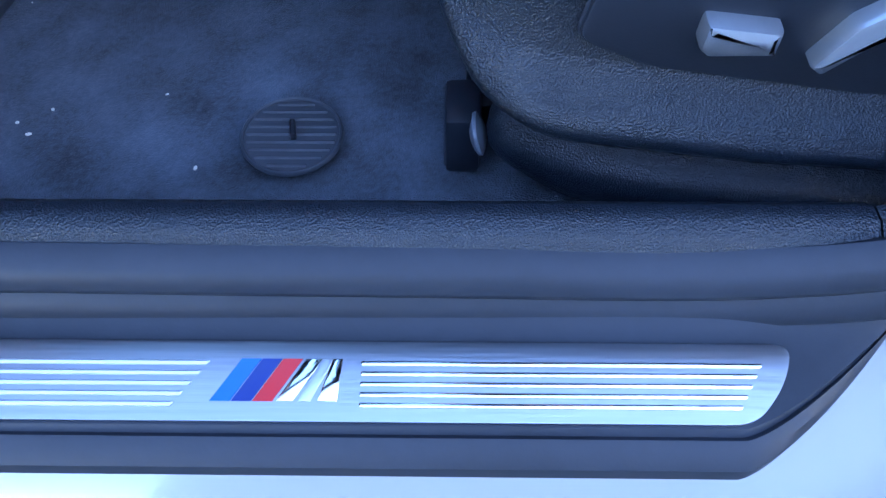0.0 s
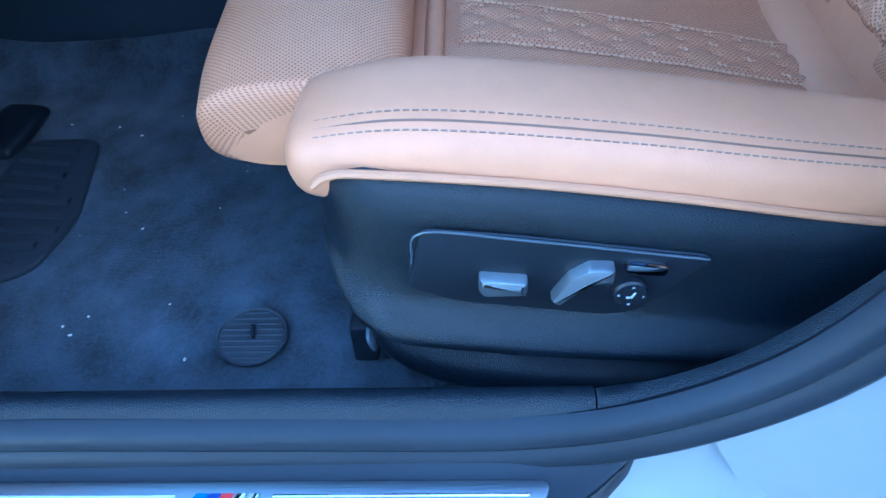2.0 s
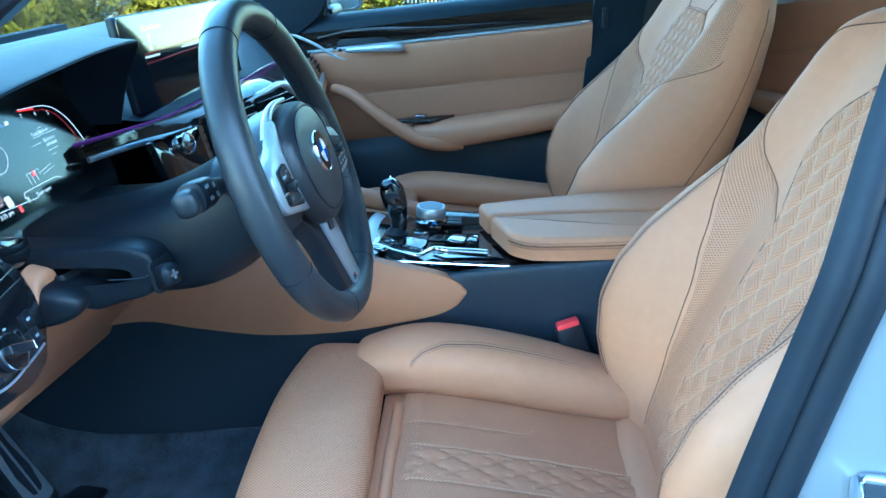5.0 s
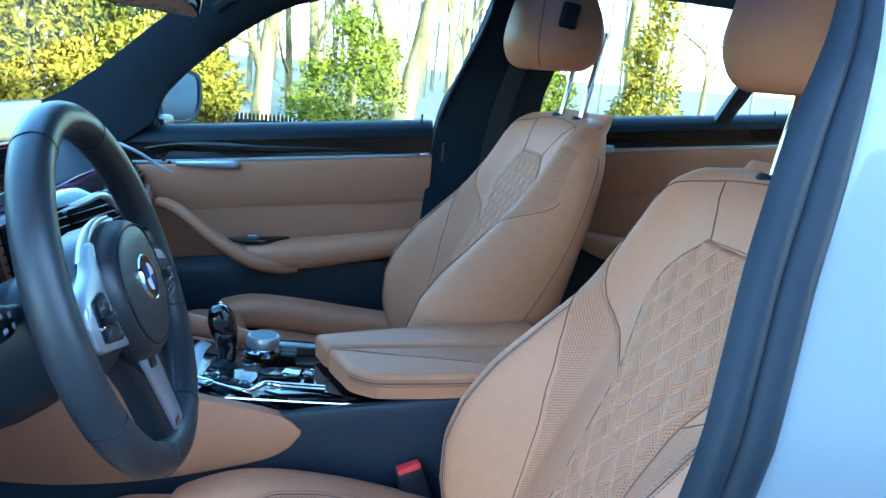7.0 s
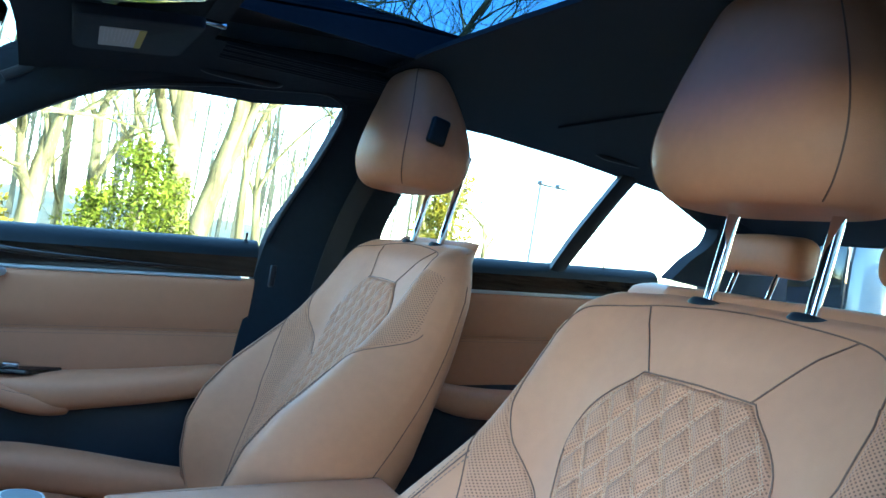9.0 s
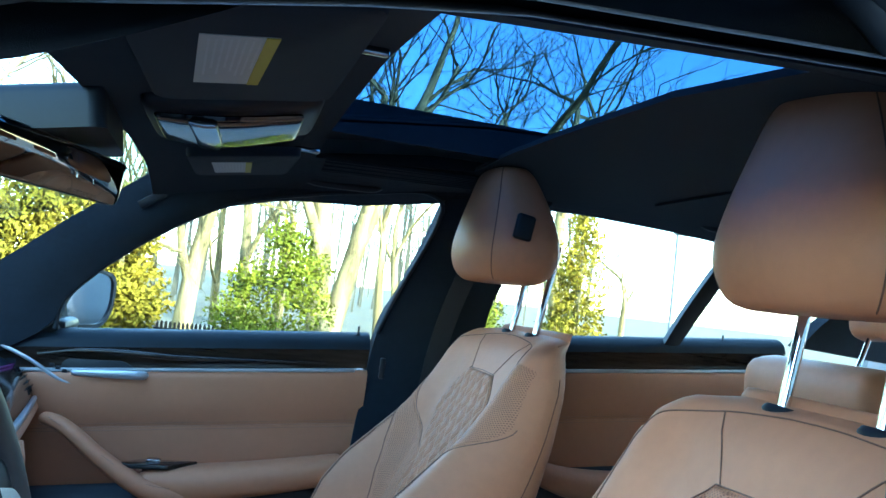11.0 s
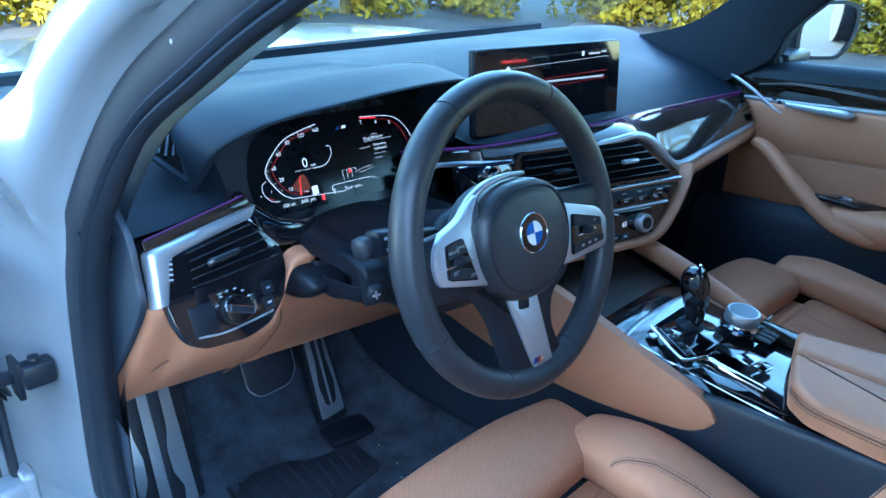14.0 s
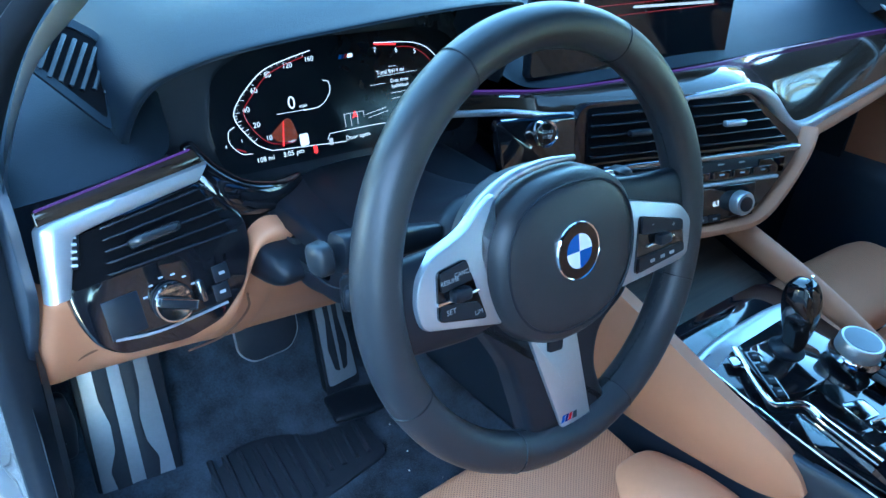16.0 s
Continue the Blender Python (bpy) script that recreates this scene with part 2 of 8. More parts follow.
def slab(P, thick, axis):
    """A grid with its copy pushed along axis, closed at the rim."""
    Q = P + np.array(axis, float) * thick
    bm = bmesh.new()
    nu, nv = P.shape[:2]
    A = [[bm.verts.new(P[i, j]) for j in range(nv)] for i in range(nu)]
    B = [[bm.verts.new(Q[i, j]) for j in range(nv)] for i in range(nu)]
    for i in range(nu - 1):
        for j in range(nv - 1):
            bm.faces.new((A[i][j], A[i + 1][j], A[i + 1][j + 1], A[i][j + 1]))
            bm.faces.new((B[i][j + 1], B[i + 1][j + 1], B[i + 1][j], B[i][j]))
    rim = [(i, 0) for i in range(nu)] + [(nu - 1, j) for j in range(1, nv)] + [(i, nv - 1) for i in range(nu - 2, -1, -1)] + [(0, j) for j in range(nv - 2, 0, -1)]
    for k in range(len(rim)):
        (a, b), (c, d) = rim[k], rim[(k + 1) % len(rim)]
        bm.faces.new((A[a][b], B[a][b], B[c][d], A[c][d]))
    return bm


def frames(p, closed=False, up=(0, 0, 1)):
    t = np.roll(p, -1, 0) - np.roll(p, 1, 0)
    if not closed:
        t[0], t[-1] = p[1] - p[0], p[-1] - p[-2]
    t /= np.linalg.norm(t, axis=1)[:, None] + 1e-9
    s = np.cross(t, np.array(up, float))
    s /= np.linalg.norm(s, axis=1)[:, None] + 1e-9
    return t, s, np.cross(s, t)


def sweep(path, prof, closed=False, up=(0, 0, 1), caps=True, scale=None, bm=None):
    """A closed profile (side, up) swept along a path."""
    p = np.array(path, float)
    t, s, n = frames(p, closed, up)
    prof = np.array(prof, float)
    sc = np.ones(len(p)) if scale is None else np.array(scale, float)
    P = p[:, None] + sc[:, None, None] * (prof[None, :, 0, None] * s[:, None] + prof[None, :, 1, None] * n[:, None])
    return grid(P, closed, True, caps and not closed, bm)


def circle(r, n=10, r2=None):
    a = np.linspace(0, 2 * np.pi, n, endpoint=False)
    return np.stack([r * np.cos(a), (r2 or r) * np.sin(a)], 1)


def squircle(a, b, e=3.0, n=24):
    t = np.linspace(0, 2 * np.pi, n, endpoint=False)
    c, s = np.cos(t), np.sin(t)
    return np.stack([a * np.sign(c) * np.abs(c) ** (2 / e), b * np.sign(s) * np.abs(s) ** (2 / e)], 1)


def tube(path, r, n=8, closed=False, up=(0, 0, 1), bm=None):
    return sweep(path, circle(r, n), closed, up, True, None, bm)


def pillow(path, sizes, e=3.0, n=24, up=(0, 0, 1), ns=28, end=0.35, samples=None):
    """A padded roll: superellipse sections along a path, closed by rounded ends. sizes: half width and half height at each path point."""
    p = cr(path, ns)
    sz = cr(sizes, ns)
    d = np.concatenate([[0], np.cumsum(np.linalg.norm(np.diff(p, axis=0), axis=1))])
    tot = d[-1]
    # denser at the ends
    u = 0.5 - 0.5 * np.cos(np.linspace(0, np.pi, ns))
    q = np.stack([np.interp(u * tot, d, p[:, k]) for k in range(3)], 1)
    sq = np.stack([np.interp(u * tot, d, sz[:, k]) for k in range(2)], 1)
    t, s, nn = frames(q, False, up)
    r = end * sq.min() * 2.0
    dist = np.minimum(u, 1 - u) * tot
    k = np.where(dist < r, np.sqrt(np.clip(1 - (1 - dist / r) ** 2, 0, 1)), 1.0)
    shrink = np.minimum(sq[:, 0], sq[:, 1]) * (1 - k)
    rows = []
    for i in range(ns):
        a, b = max(sq[i, 0] - shrink[i] * 0.92, 1e-4), max(sq[i, 1] - shrink[i] * 0.92, 1e-4)
        pr = squircle(a, b, e, n)
        rows.append(q[i] + pr[:, :1] * s[i] + pr[:, 1:] * nn[i])
    return grid(np.array(rows), False, True, True)


def box(size, at=(0, 0, 0), bevel=0.003, seg=2, m=None, bm=None):
    bm2 = bmesh.new()
    bmesh.ops.create_cube(bm2, size=1.0)
    bmesh.ops.scale(bm2, vec=size, verts=bm2.verts)
    if bevel:
        bmesh.ops.bevel(bm2, geom=list(bm2.edges), offset=bevel, segments=seg, profile=0.5, affect="EDGES")
    mm = Matrix.Translation(at) if m is None else m @ Matrix.Translation(at)
    bmesh.ops.transform(bm2, matrix=mm, verts=bm2.verts)
    return merge(bm, bm2)


def merge(bm, other):
    if bm is None:
        return other
    me = bpy.data.meshes.new("tmp")
    other.to_mesh(me)
    other.free()
    bm.from_mesh(me)
    bpy.data.meshes.remove(me)
    return bm


def plate(outline, depth, m, bevel=0.0, seg=2, bm=None):
    """A polygon in the plane of m, pushed depth along its normal (its z), edges rounded on top."""
    b2 = bmesh.new()
    vs = [b2.verts.new((x, y, 0)) for x, y in outline]
    f = b2.faces.new(vs)
    b2.normal_update()
    if f.normal.z < 0:
        f.normal_flip()
    r = bmesh.ops.extrude_face_region(b2, geom=[f])
    top = [v for v in r["geom"] if isinstance(v, bmesh.types.BMVert)]
    bmesh.ops.translate(b2, vec=(0, 0, depth), verts=top)
    if bevel:
        tv = set(top)
        ed = [e for e in b2.edges if e.verts[0] in tv and e.verts[1] in tv]
        bmesh.ops.bevel(b2, geom=ed, offset=bevel, segments=seg, profile=0.5, affect="EDGES")
    bmesh.ops.transform(b2, matrix=m, verts=b2.verts)
    return merge(bm, b2)


def ring_plate(outer, inner, depth, m, bm=None):
    """A frame between two outlines with equal point counts, with depth."""
    n = len(outer)
    b2 = bmesh.new()
    rows = []
    for out, z in ((outer, 0), (outer, depth), (inner, depth), (inner, 0)):
        rows.append([b2.verts.new((x, y, z)) for x, y in out])
    for k in range(4):
        A, B = rows[k], rows[(k + 1) % 4]
        for i in range(n):
            b2.faces.new((A[i], A[(i + 1) % n], B[(i + 1) % n], B[i]))
    bmesh.ops.transform(b2, matrix=m, verts=b2.verts)
    return merge(bm, b2)


def lathe(profile, m, n=32, bm=None):
    """A profile (radius, height) turned about the z axis of m."""
    a = np.linspace(0, 2 * np.pi, n, endpoint=False)
    P = np.array([[(r * math.cos(t), r * math.sin(t), z) for t in a] for r, z in profile])
    b2 = grid(P, False, True, True)
    bmesh.ops.transform(b2, matrix=m, verts=b2.verts)
    return merge(bm, b2)


def basis(o, x, y, z=None):
    """A matrix with origin o and axes x, y (made square)."""
    x = Vector(x).normalized()
    y = Vector(y)
    y = (y - x * y.dot(x)).normalized()
    z = x.cross(y)
    return Matrix(((x.x, y.x, z.x, o[0]), (x.y, y.y, z.y, o[1]), (x.z, y.z, z.z, o[2]), (0, 0, 0, 1)))


def rounded(pts, r=0.006, k=4):
    """A polygon with rounded corners."""
    out = []
    n = len(pts)
    for i in range(n):
        p, a, b = Vector(pts[i]), Vector(pts[i - 1]), Vector(pts[(i + 1) % n])
        da, db = (a - p), (b - p)
        ra = min(r, da.length * 0.45)
        rb = min(r, db.length * 0.45)
        A, B = p + da.normalized() * ra, p + db.normalized() * rb
        for j in range(k + 1):
            u = j / k
            q = A * (1 - u) ** 2 + p * 2 * u * (1 - u) + B * u * u
            out.append((q.x, q.y))
    return out


def rect(w, h, r=0.004, k=4):
    return rounded([(-w / 2, -h / 2), (w / 2, -h / 2), (w / 2, h / 2), (-w / 2, h / 2)], r, k)


def smooth01(x):
    x = np.clip(x, 0, 1)
    return x * x * (3 - 2 * x)


def stitches(path, n, length, r=0.0006, lift=(0, 0, 0), bm=None):
    """A row of short thread stitches along a path."""
    p = np.array(path, float) + np.array(lift, float)
    d = np.concatenate([[0], np.cumsum(np.linalg.norm(np.diff(p, axis=0), axis=1))])
    bm = bm or bmesh.new()
    n = max(2, int(d[-1] / n))
    for i in range(n):
        a = d[-1] * (i + 0.2) / n
        b = min(a + length, d[-1])
        A = np.array([np.interp(a, d, p[:, k]) for k in range(3)])
        B = np.array([np.interp(b, d, p[:, k]) for k in range(3)])
        sweep([A, B], circle(r, 4), False, (0.3, 0.2, 1), True, None, bm)
    return bm


def letters(texts):
    """Meshes of words in the built-in font, made together: word -> mesh of unit size, centred."""
    obs = []
    for w in texts:
        c = bpy.data.curves.new("word", "FONT")
        c.body, c.size, c.align_x, c.align_y = w, 1.0, "CENTER", "CENTER"
        c.resolution_u = 3
        obs.append((w, new("word", c)))
    dg = bpy.context.evaluated_depsgraph_get()
    dg.update()
    out = {}
    for w, o in obs:
        out[w] = bpy.data.meshes.new_from_object(o.evaluated_get(dg))
    for w, o in obs:
        c = o.data
        bpy.data.objects.remove(o)
        bpy.data.curves.remove(c)
    return out


def word(w, size, m, bm=None):
    bm = bm or bmesh.new()
    b2 = bmesh.new()
    b2.from_mesh(WORDS[w])
    bmesh.ops.transform(b2, matrix=m @ Matrix.Diagonal((size, size, size, 1)), verts=b2.verts)
    return merge(bm, b2)


WORDS = letters(["0", "10", "20", "40", "60", "80", "120", "160", "7", "6", "5", "mph", "108 mi", "3:05 pm", "Door open.", "Total 8414 mi", "Data since", "Individual",
                 "RESUME", "CANCEL", "SET", "LIM", "START", "STOP", "-", "+", "P", "R", "N", "D", "Check Control", "AUTO", "E", "F", "63"])

# ---- body shell: sill, seals, pillars, floor, roof ----
def tumble(z):
    """How far the driver's side stands out at a height: the glasshouse leans in above the belt."""
    return -0.735 + (0.0 if z < 0.95 else 0.12 * ((z - 0.95) / 0.40) ** 1.2)


def side(x, z, out=0.0):
    return (x, tumble(z) - out, z)


# door aperture, driver's side: inner line of the rubber seal
APERTURE = [(-0.30, 0.452), (-0.15, 0.447), (0.0, 0.445), (0.12, 0.445), (0.20, 0.462), (0.272, 0.51), (0.318, 0.585), (0.352, 0.68), (0.383, 0.82), (0.405, 0.92), (0.436, 1.05), (0.466, 1.14),
            (0.489, 1.23), (0.488, 1.292), (0.455, 1.330), (0.40, 1.334), (0.30, 1.310), (0.20, 1.277), (0.064, 1.222), (-0.034, 1.168), (-0.117, 1.109),
            (-0.202, 1.040), (-0.262, 0.930), (-0.303, 0.82), (-0.325, 0.62), (-0.325, 0.50)]
ring = cr([side(x, z) for x, z in APERTURE], 170, True)


def offset_ring(d, out, dz=0.0):
    """The aperture line moved away from its centre by d in the side plane, and outwards."""
    c = ring.copy()
    t = np.roll(c, -1, 0) - np.roll(c, 1, 0)
    n = np.stack([t[:, 2], np.zeros(len(c)), -t[:, 0]], 1)
    n /= np.linalg.norm(n, axis=1)[:, None]
    if n[np.argmin(c[:, 2])][2] > 0:
        n = -n
    q = c + n * d
    q[:, 1] = [tumble(z) for z in q[:, 2]]
    q[:, 1] -= out
    return q


seal = thing("door_seal", "black rubber double-lip door seal round the open doorway", "door seal", kind="structure")
rows = [offset_ring(d, o) for d, o in ((0.020, -0.030), (-0.003, -0.006), (0.0, 0.004), (0.008, 0.009), (0.016, 0.006), (0.0195, 0.001), (0.023, 0.006), (0.032, 0.010), (0.041, 0.006), (0.046, -0.002), (0.046, -0.03))]
slim = [offset_ring(d + (0.046 - d) * 0.42, o) for d, o in ((0.044, -0.030), (-0.003, -0.006), (0.0, 0.004), (0.008, 0.009), (0.016, 0.006), (0.0195, 0.001), (0.023, 0.006), (0.032, 0.010), (0.041, 0.006), (0.046, -0.002), (0.046, -0.03))]
up_ = np.array([smooth01((p[2] - 0.50) / 0.14) * (1 - smooth01((p[0] - 0.20) / 0.08) * smooth01((1.26 - p[2]) / 0.14)) for p in ring])[None, :, None]
rows = np.array(rows) * (1 - up_) + np.array(slim) * up_
part("lip", grid(rows, False, True), rubber_m, seal, "soft black rubber with two rolled lips", 60)

# dark trim band between seal and white paint round the front pillar
pill = thing("pillar_trim_left", "black plastic trim along the driver's windscreen pillar", "pillar trim", kind="structure")
a0, a1 = 100, 163
n0 = offset_ring(0.044, -0.004)[a0:a1]
n1 = offset_ring(0.060, 0.006)[a0:a1]
n2 = offset_ring(0.086, 0.006)[a0:a1]
n3 = offset_ring(0.092, -0.02)[a0:a1]
part("band", grid(np.array([n0, n1, n2, n3])), rubber_m, pill, smooth=60)
# inner pillar lining
i0 = offset_ring(0.020, -0.028)[a0:a1]
i0 = i0[i0[:, 0] < -0.03]
i1 = i0 + np.array((-0.02, 0.008, -0.0))
i2 = i0 + np.array((-0.06, 0.014, 0.0))
part("lining", grid(np.array([i0, i1, i2])), trim_m, pill, "dark woven pillar lining", 60)

# white outer skin round the aperture
skin = thing("body_side", "white painted body side round the driver's doorway", "car body", kind="structure")
sk = [offset_ring(d, o) for d, o in ((0.040, -0.006), (0.050, 0.000), (0.075, 0.012), (0.10, 0.055), (0.135, 0.085), (0.20, 0.10), (0.26, 0.10))]
S = np.array(sk)
for r_, (d, o) in enumerate(((0.086, -0.008), (0.092, 0.002), (0.105, 0.012))):
    q_ = offset_ring(d, o)
    for k_ in range(a0 - 8, a1):
        f = smooth01((k_ - a0 + 8) / 8) * smooth01((ring[k_][2] - 0.72) / 0.2)
        S[r_, k_] += (q_[k_] - S[r_, k_]) * f
# nearly flat behind the doorway, on the centre pillar
for r_, (d, o) in enumerate(((0.040, -0.006), (0.050, -0.002), (0.075, 0.001), (0.10, 0.004), (0.135, 0.007), (0.20, 0.030), (0.26, 0.05))):
    q_ = offset_ring(d, o)
    for k_ in range(20, 84):
        f = smooth01((k_ - 20) / 10) * smooth01((84 - k_) / 10)
        S[r_, k_] += (q_[k_] - S[r_, k_]) * f
# nearly flat on the hinge face before the doorway
for r_, (d, o) in enumerate(((0.040, -0.006), (0.050, 0.000), (0.075, 0.005), (0.10, 0.008), (0.135, 0.012), (0.20, 0.030), (0.26, 0.05))):
    q_ = offset_ring(d, o)
    for k_ in range(len(ring)):
        f = smooth01((-0.20 - ring[k_][0]) / 0.08) * smooth01((0.98 - ring[k_][2]) / 0.14) * smooth01((ring[k_][2] - 0.44) / 0.04)
        S[r_, k_] += (q_[k_] - S[r_, k_]) * f
# narrow along the windscreen pillar, where the glass begins
for k_, p in enumerate(ring):
    if p[0] < 0.45 and p[2] > 0.86:
        f = np.interp(p[2], [0.86, 1.0], [1.0, 0.45])
        for r_ in range(3, len(sk)):
            S[r_, k_] = S[2, k_] + (S[r_, k_] - S[2, k_]) * f
# the front part turns in under the hinge face
part("skin", grid(S, False, True), paint_m, skin, smooth=70)

# sill cover and scuff plate
sill = thing("door_sill", "black plastic door sill cover with brushed aluminium scuff plate", "door sill", kind="structure")
XS = np.concatenate([np.linspace(-0.75, 0.11, 20), np.linspace(0.118, 0.198, 22)])


def sill_out(x):
    """Outer edge of the black sill cover, cut back towards its rear end."""
    return -0.8025 + max(0.0, (x - 0.118) / 0.080) ** 1.3 * 0.0675


prof = [(-0.728, 0.424), (-0.746, 0.4155), (-0.752, 0.4135), (-0.770, 0.4115), (-0.788, 0.4095), (-0.7905, 0.4070), (-0.7925, 0.4088), (-0.7985, 0.4065), (-0.8025, 0.4020), (-0.8025, 0.392)]
P = np.zeros((len(XS), len(prof), 3))
for i, x in enumerate(XS):
    o = sill_out(x)
    k = (o + 0.728) / (-0.8025 + 0.728)
    for j, (y, z) in enumerate(prof):
        P[i, j] = (x, -0.728 + (y + 0.728) * max(k, 0.02), z)
part("cover", grid(P), rubber_m, sill, "satin black plastic sill cover", 30)
mp = basis((0, -0.770, 0.4120), (1, 0, 0), (0, 1, 0.11))
po = rounded([(-0.75, 0.0165), (0.1425, 0.0165), (0.136, -0.001), (0.122, -0.0172), (-0.75, -0.0172)], 0.009, 6)
sp = part("scuff_plate", plate(po, 0.0016, mp, 0.0006), brushed_m, sill, "brushed aluminium scuff plate")
for sx0, sx1, rows_ in ((-0.034, 0.1285, 5), (-0.75, -0.0955, 5)):
    for k in range(rows_):
        y = 0.0078 - k * 0.0043
        e1 = sx1 - (k * 0.0026 if sx0 > -0.1 else k * 0.0030)
        part("rib", plate(rounded([(sx0, y), (e1, y), (e1 - 0.0012, y - 0.0022), (sx0, y - 0.0022)], 0.0008, 2), 0.0026, mp, 0.0007), chrome_m if sx0 > -0.1 else satin_m, sp)
sh = 0.0108
for k, mt in enumerate((blue_l, blue_d, red_e)):
    x0 = -0.0935 + k * 0.0085
    part("stripe", plate([(x0, -0.0092), (x0 + 0.0080, -0.0092), (x0 + 0.0080 + sh, 0.0085), (x0 + sh, 0.0085)], 0.0021, mp), mt, sp)
bx = -0.0672
for k, (a_, b_, c_, d_) in enumerate(((0.0, 0.0070, 0.0178, 0.0108), (0.0088, 0.0140, 0.0222, 0.0170), (0.0165, 0.0245, 0.0258, 0.0216))):
    part("badge_bar", plate([(bx + a_, -0.0092), (bx + b_, -0.0092), (bx + c_, 0.0085), (bx + d_, 0.0085)], 0.0024, mp, 0.0003), chrome_m if k % 2 == 0 else satin_m, sp, "polished metal badge bar")

# grained inner sill cover beside the carpet
inner = thing("sill_lining", "dark grained plastic lining on the inner sill", "sill lining", kind="structure")
IX = np.concatenate([np.linspace(-0.75, 0.169, 24), [0.170]])
ip = [(-0.733, 0.440), (-0.728, 0.4505), (-0.720, 0.4545), (-0.712, 0.4540), (-0.7065, 0.449), (-0.703, 0.42), (-0.700, 0.355)]
part("cover", grid(np.array([[(x, y, z) for y, z in ip] for x in IX])), shell_m, inner, smooth=50)
c2 = cr([(0.171, 0.0), (0.215, 0.012), (0.270, 0.05), (0.326, 0.13), (0.366, 0.24), (0.400, 0.36), (0.428, 0.47)], 26)
part("rear_cover", grid(np.array([[(x + (0.012 if j > 3 else 0), y, z + dz - (0.0 if j < 5 else 0)) for j, (y, z) in enumerate(ip)] for x, dz in c2])), shell_m, inner, smooth=50)

# floor pan with carpet
floor = thing("floor", "dark navy carpet on the car floor with a few pale crumbs", "carpet", kind="structure")
fx = [-1.0, -0.78, -0.62, -0.50, -0.36, -0.20, -0.05, 0.15, 0.45, 0.75]
fz = [0.72, 0.50, 0.36, 0.325, 0.322, 0.335, 0.352, 0.362, 0.36, 0.35]
ys = [-0.70, -0.66, -0.55, -0.40, -0.25, -0.14, -0.11, -0.10]
ctrl = [[(x, y, z + (0.03 if y < -0.68 else 0.004 if y < -0.64 else 0.0) + (0.05 if y > -0.12 else 0.006 if y > -0.2 else 0)) for y in ys] for x, z in zip(fx, fz)]
G = net(np.array(ctrl), 120, 60)
for i in range(G.shape[0]):
    for j in range(G.shape[1]):
        G[i, j, 2] += 0.004 * noise.noise(Vector(G[i, j]) * 9) + 0.0015 * noise.noise(Vector(G[i, j]) * 40)
part("driver_carpet", grid(G), carpet_m, floor, smooth=80)
G2 = G.copy()
G2[..., 1] = -G2[..., 1] + 0.02
part("passenger_carpet", grid(G2), carpet_m, floor, smooth=80)
rear = np.array([[(x, y, 0.34) for y in (-0.76, 0.0, 0.80)] for x in (0.70, 1.2, 1.75)])
part("rear_carpet", slab(rear, -0.02, (0, 0, 1)), carpet_m, floor)
part("pan", box((3.0, 1.52, 0.03), (0.45, 0.02, 0.27), 0.0), plastic_m, floor)


def carpet_z(x):
    return float(np.interp(x, fx, fz))


# round carpet fastener
fast_m = mat("dark_grey_fastener_plastic", (0.026, 0.031, 0.040), 0.55, var=0.2)
fast = thing("carpet_fastener", "round ribbed black plastic carpet fastener with a small key", "fastener", at=(-0.0925, -0.592, 0.3605))
part("rim", lathe([(0.0305, 0.0), (0.0305, 0.002), (0.0295, 0.0032), (0.0283, 0.0026), (0.0280, 0.0018)], Matrix.Identity(4), 48), fast_m, fast)
part("disc", lathe([(0.0283, -0.001), (0.0283, 0.0016), (0.0, 0.0018)], Matrix.Identity(4), 40), fast_m, fast)
for k in range(9):
    y = -0.024 + k * 0.006
    h = math.sqrt(max(0.0265 ** 2 - y * y, 1e-6))
    part("rib", tube([(-h, y, 0.0022), (h, y, 0.0022)], 0.0012, 5), fast_m, fast)
part("key", box((0.0035, 0.013, 0.006), (0.001, 0.002, 0.004), 0.001, m=pose(0, 0, 0, 0, 0, 8)), plastic_m, fast)

# heel pad of ribbed rubber
pad = thing("heel_pad", "ribbed black rubber heel pad on the driver's carpet", "heel pad")
po = rounded([(-0.445, -0.525), (-0.345, -0.478), (-0.325, -0.400), (-0.350, -0.262), (-0.435, -0.262), (-0.445, -0.350), (-0.475, -0.385), (-0.490, -0.455)], 0.02, 4)
hp_m = mat("grey_black_rubber", (0.020, 0.024, 0.032), 0.6, var=0.2)
part("pad", plate(po, 0.006, pose(0, 0, 0.325), 0.003), hp_m, pad)
for k in range(11):
    y = -0.278 - k * 0.0225
    x0, x1 = (-0.430, -0.358) if k < 4 else (-0.458 - 0.004 * (k - 4), -0.352 + (0.004 * k if k < 6 else 0.020 - 0.014 * (k - 6)))
    part("rib", tube([(x0, y, 0.331), (x1 - 0.006, y - 0.012, 0.332)], 0.0048, 6), hp_m, pad)

random.seed(5)
cr_t = thing("floor_crumbs", "pale crumbs and lint scattered on dark carpet", "crumbs", kind="stuff")
bm = bmesh.new()
for k in range(30):
    x, y = random.uniform(-0.42, 0.01), random.uniform(-0.68, -0.22)
    s = random.choice((0.0005, 0.0006, 0.0008, 0.0013))
    b2 = bmesh.new()
    bmesh.ops.create_icosphere(b2, subdivisions=1, radius=s)
    bmesh.ops.transform(b2, matrix=pose(x, y, carpet_z(x) + 0.003, 0, 0, random.uniform(0, 90)) @ Matrix.Diagonal((random.uniform(1, 2), 1, 0.7, 1)), verts=b2.verts)
    bm = merge(bm, b2)
part("crumb", bm, crumb_m, cr_t)

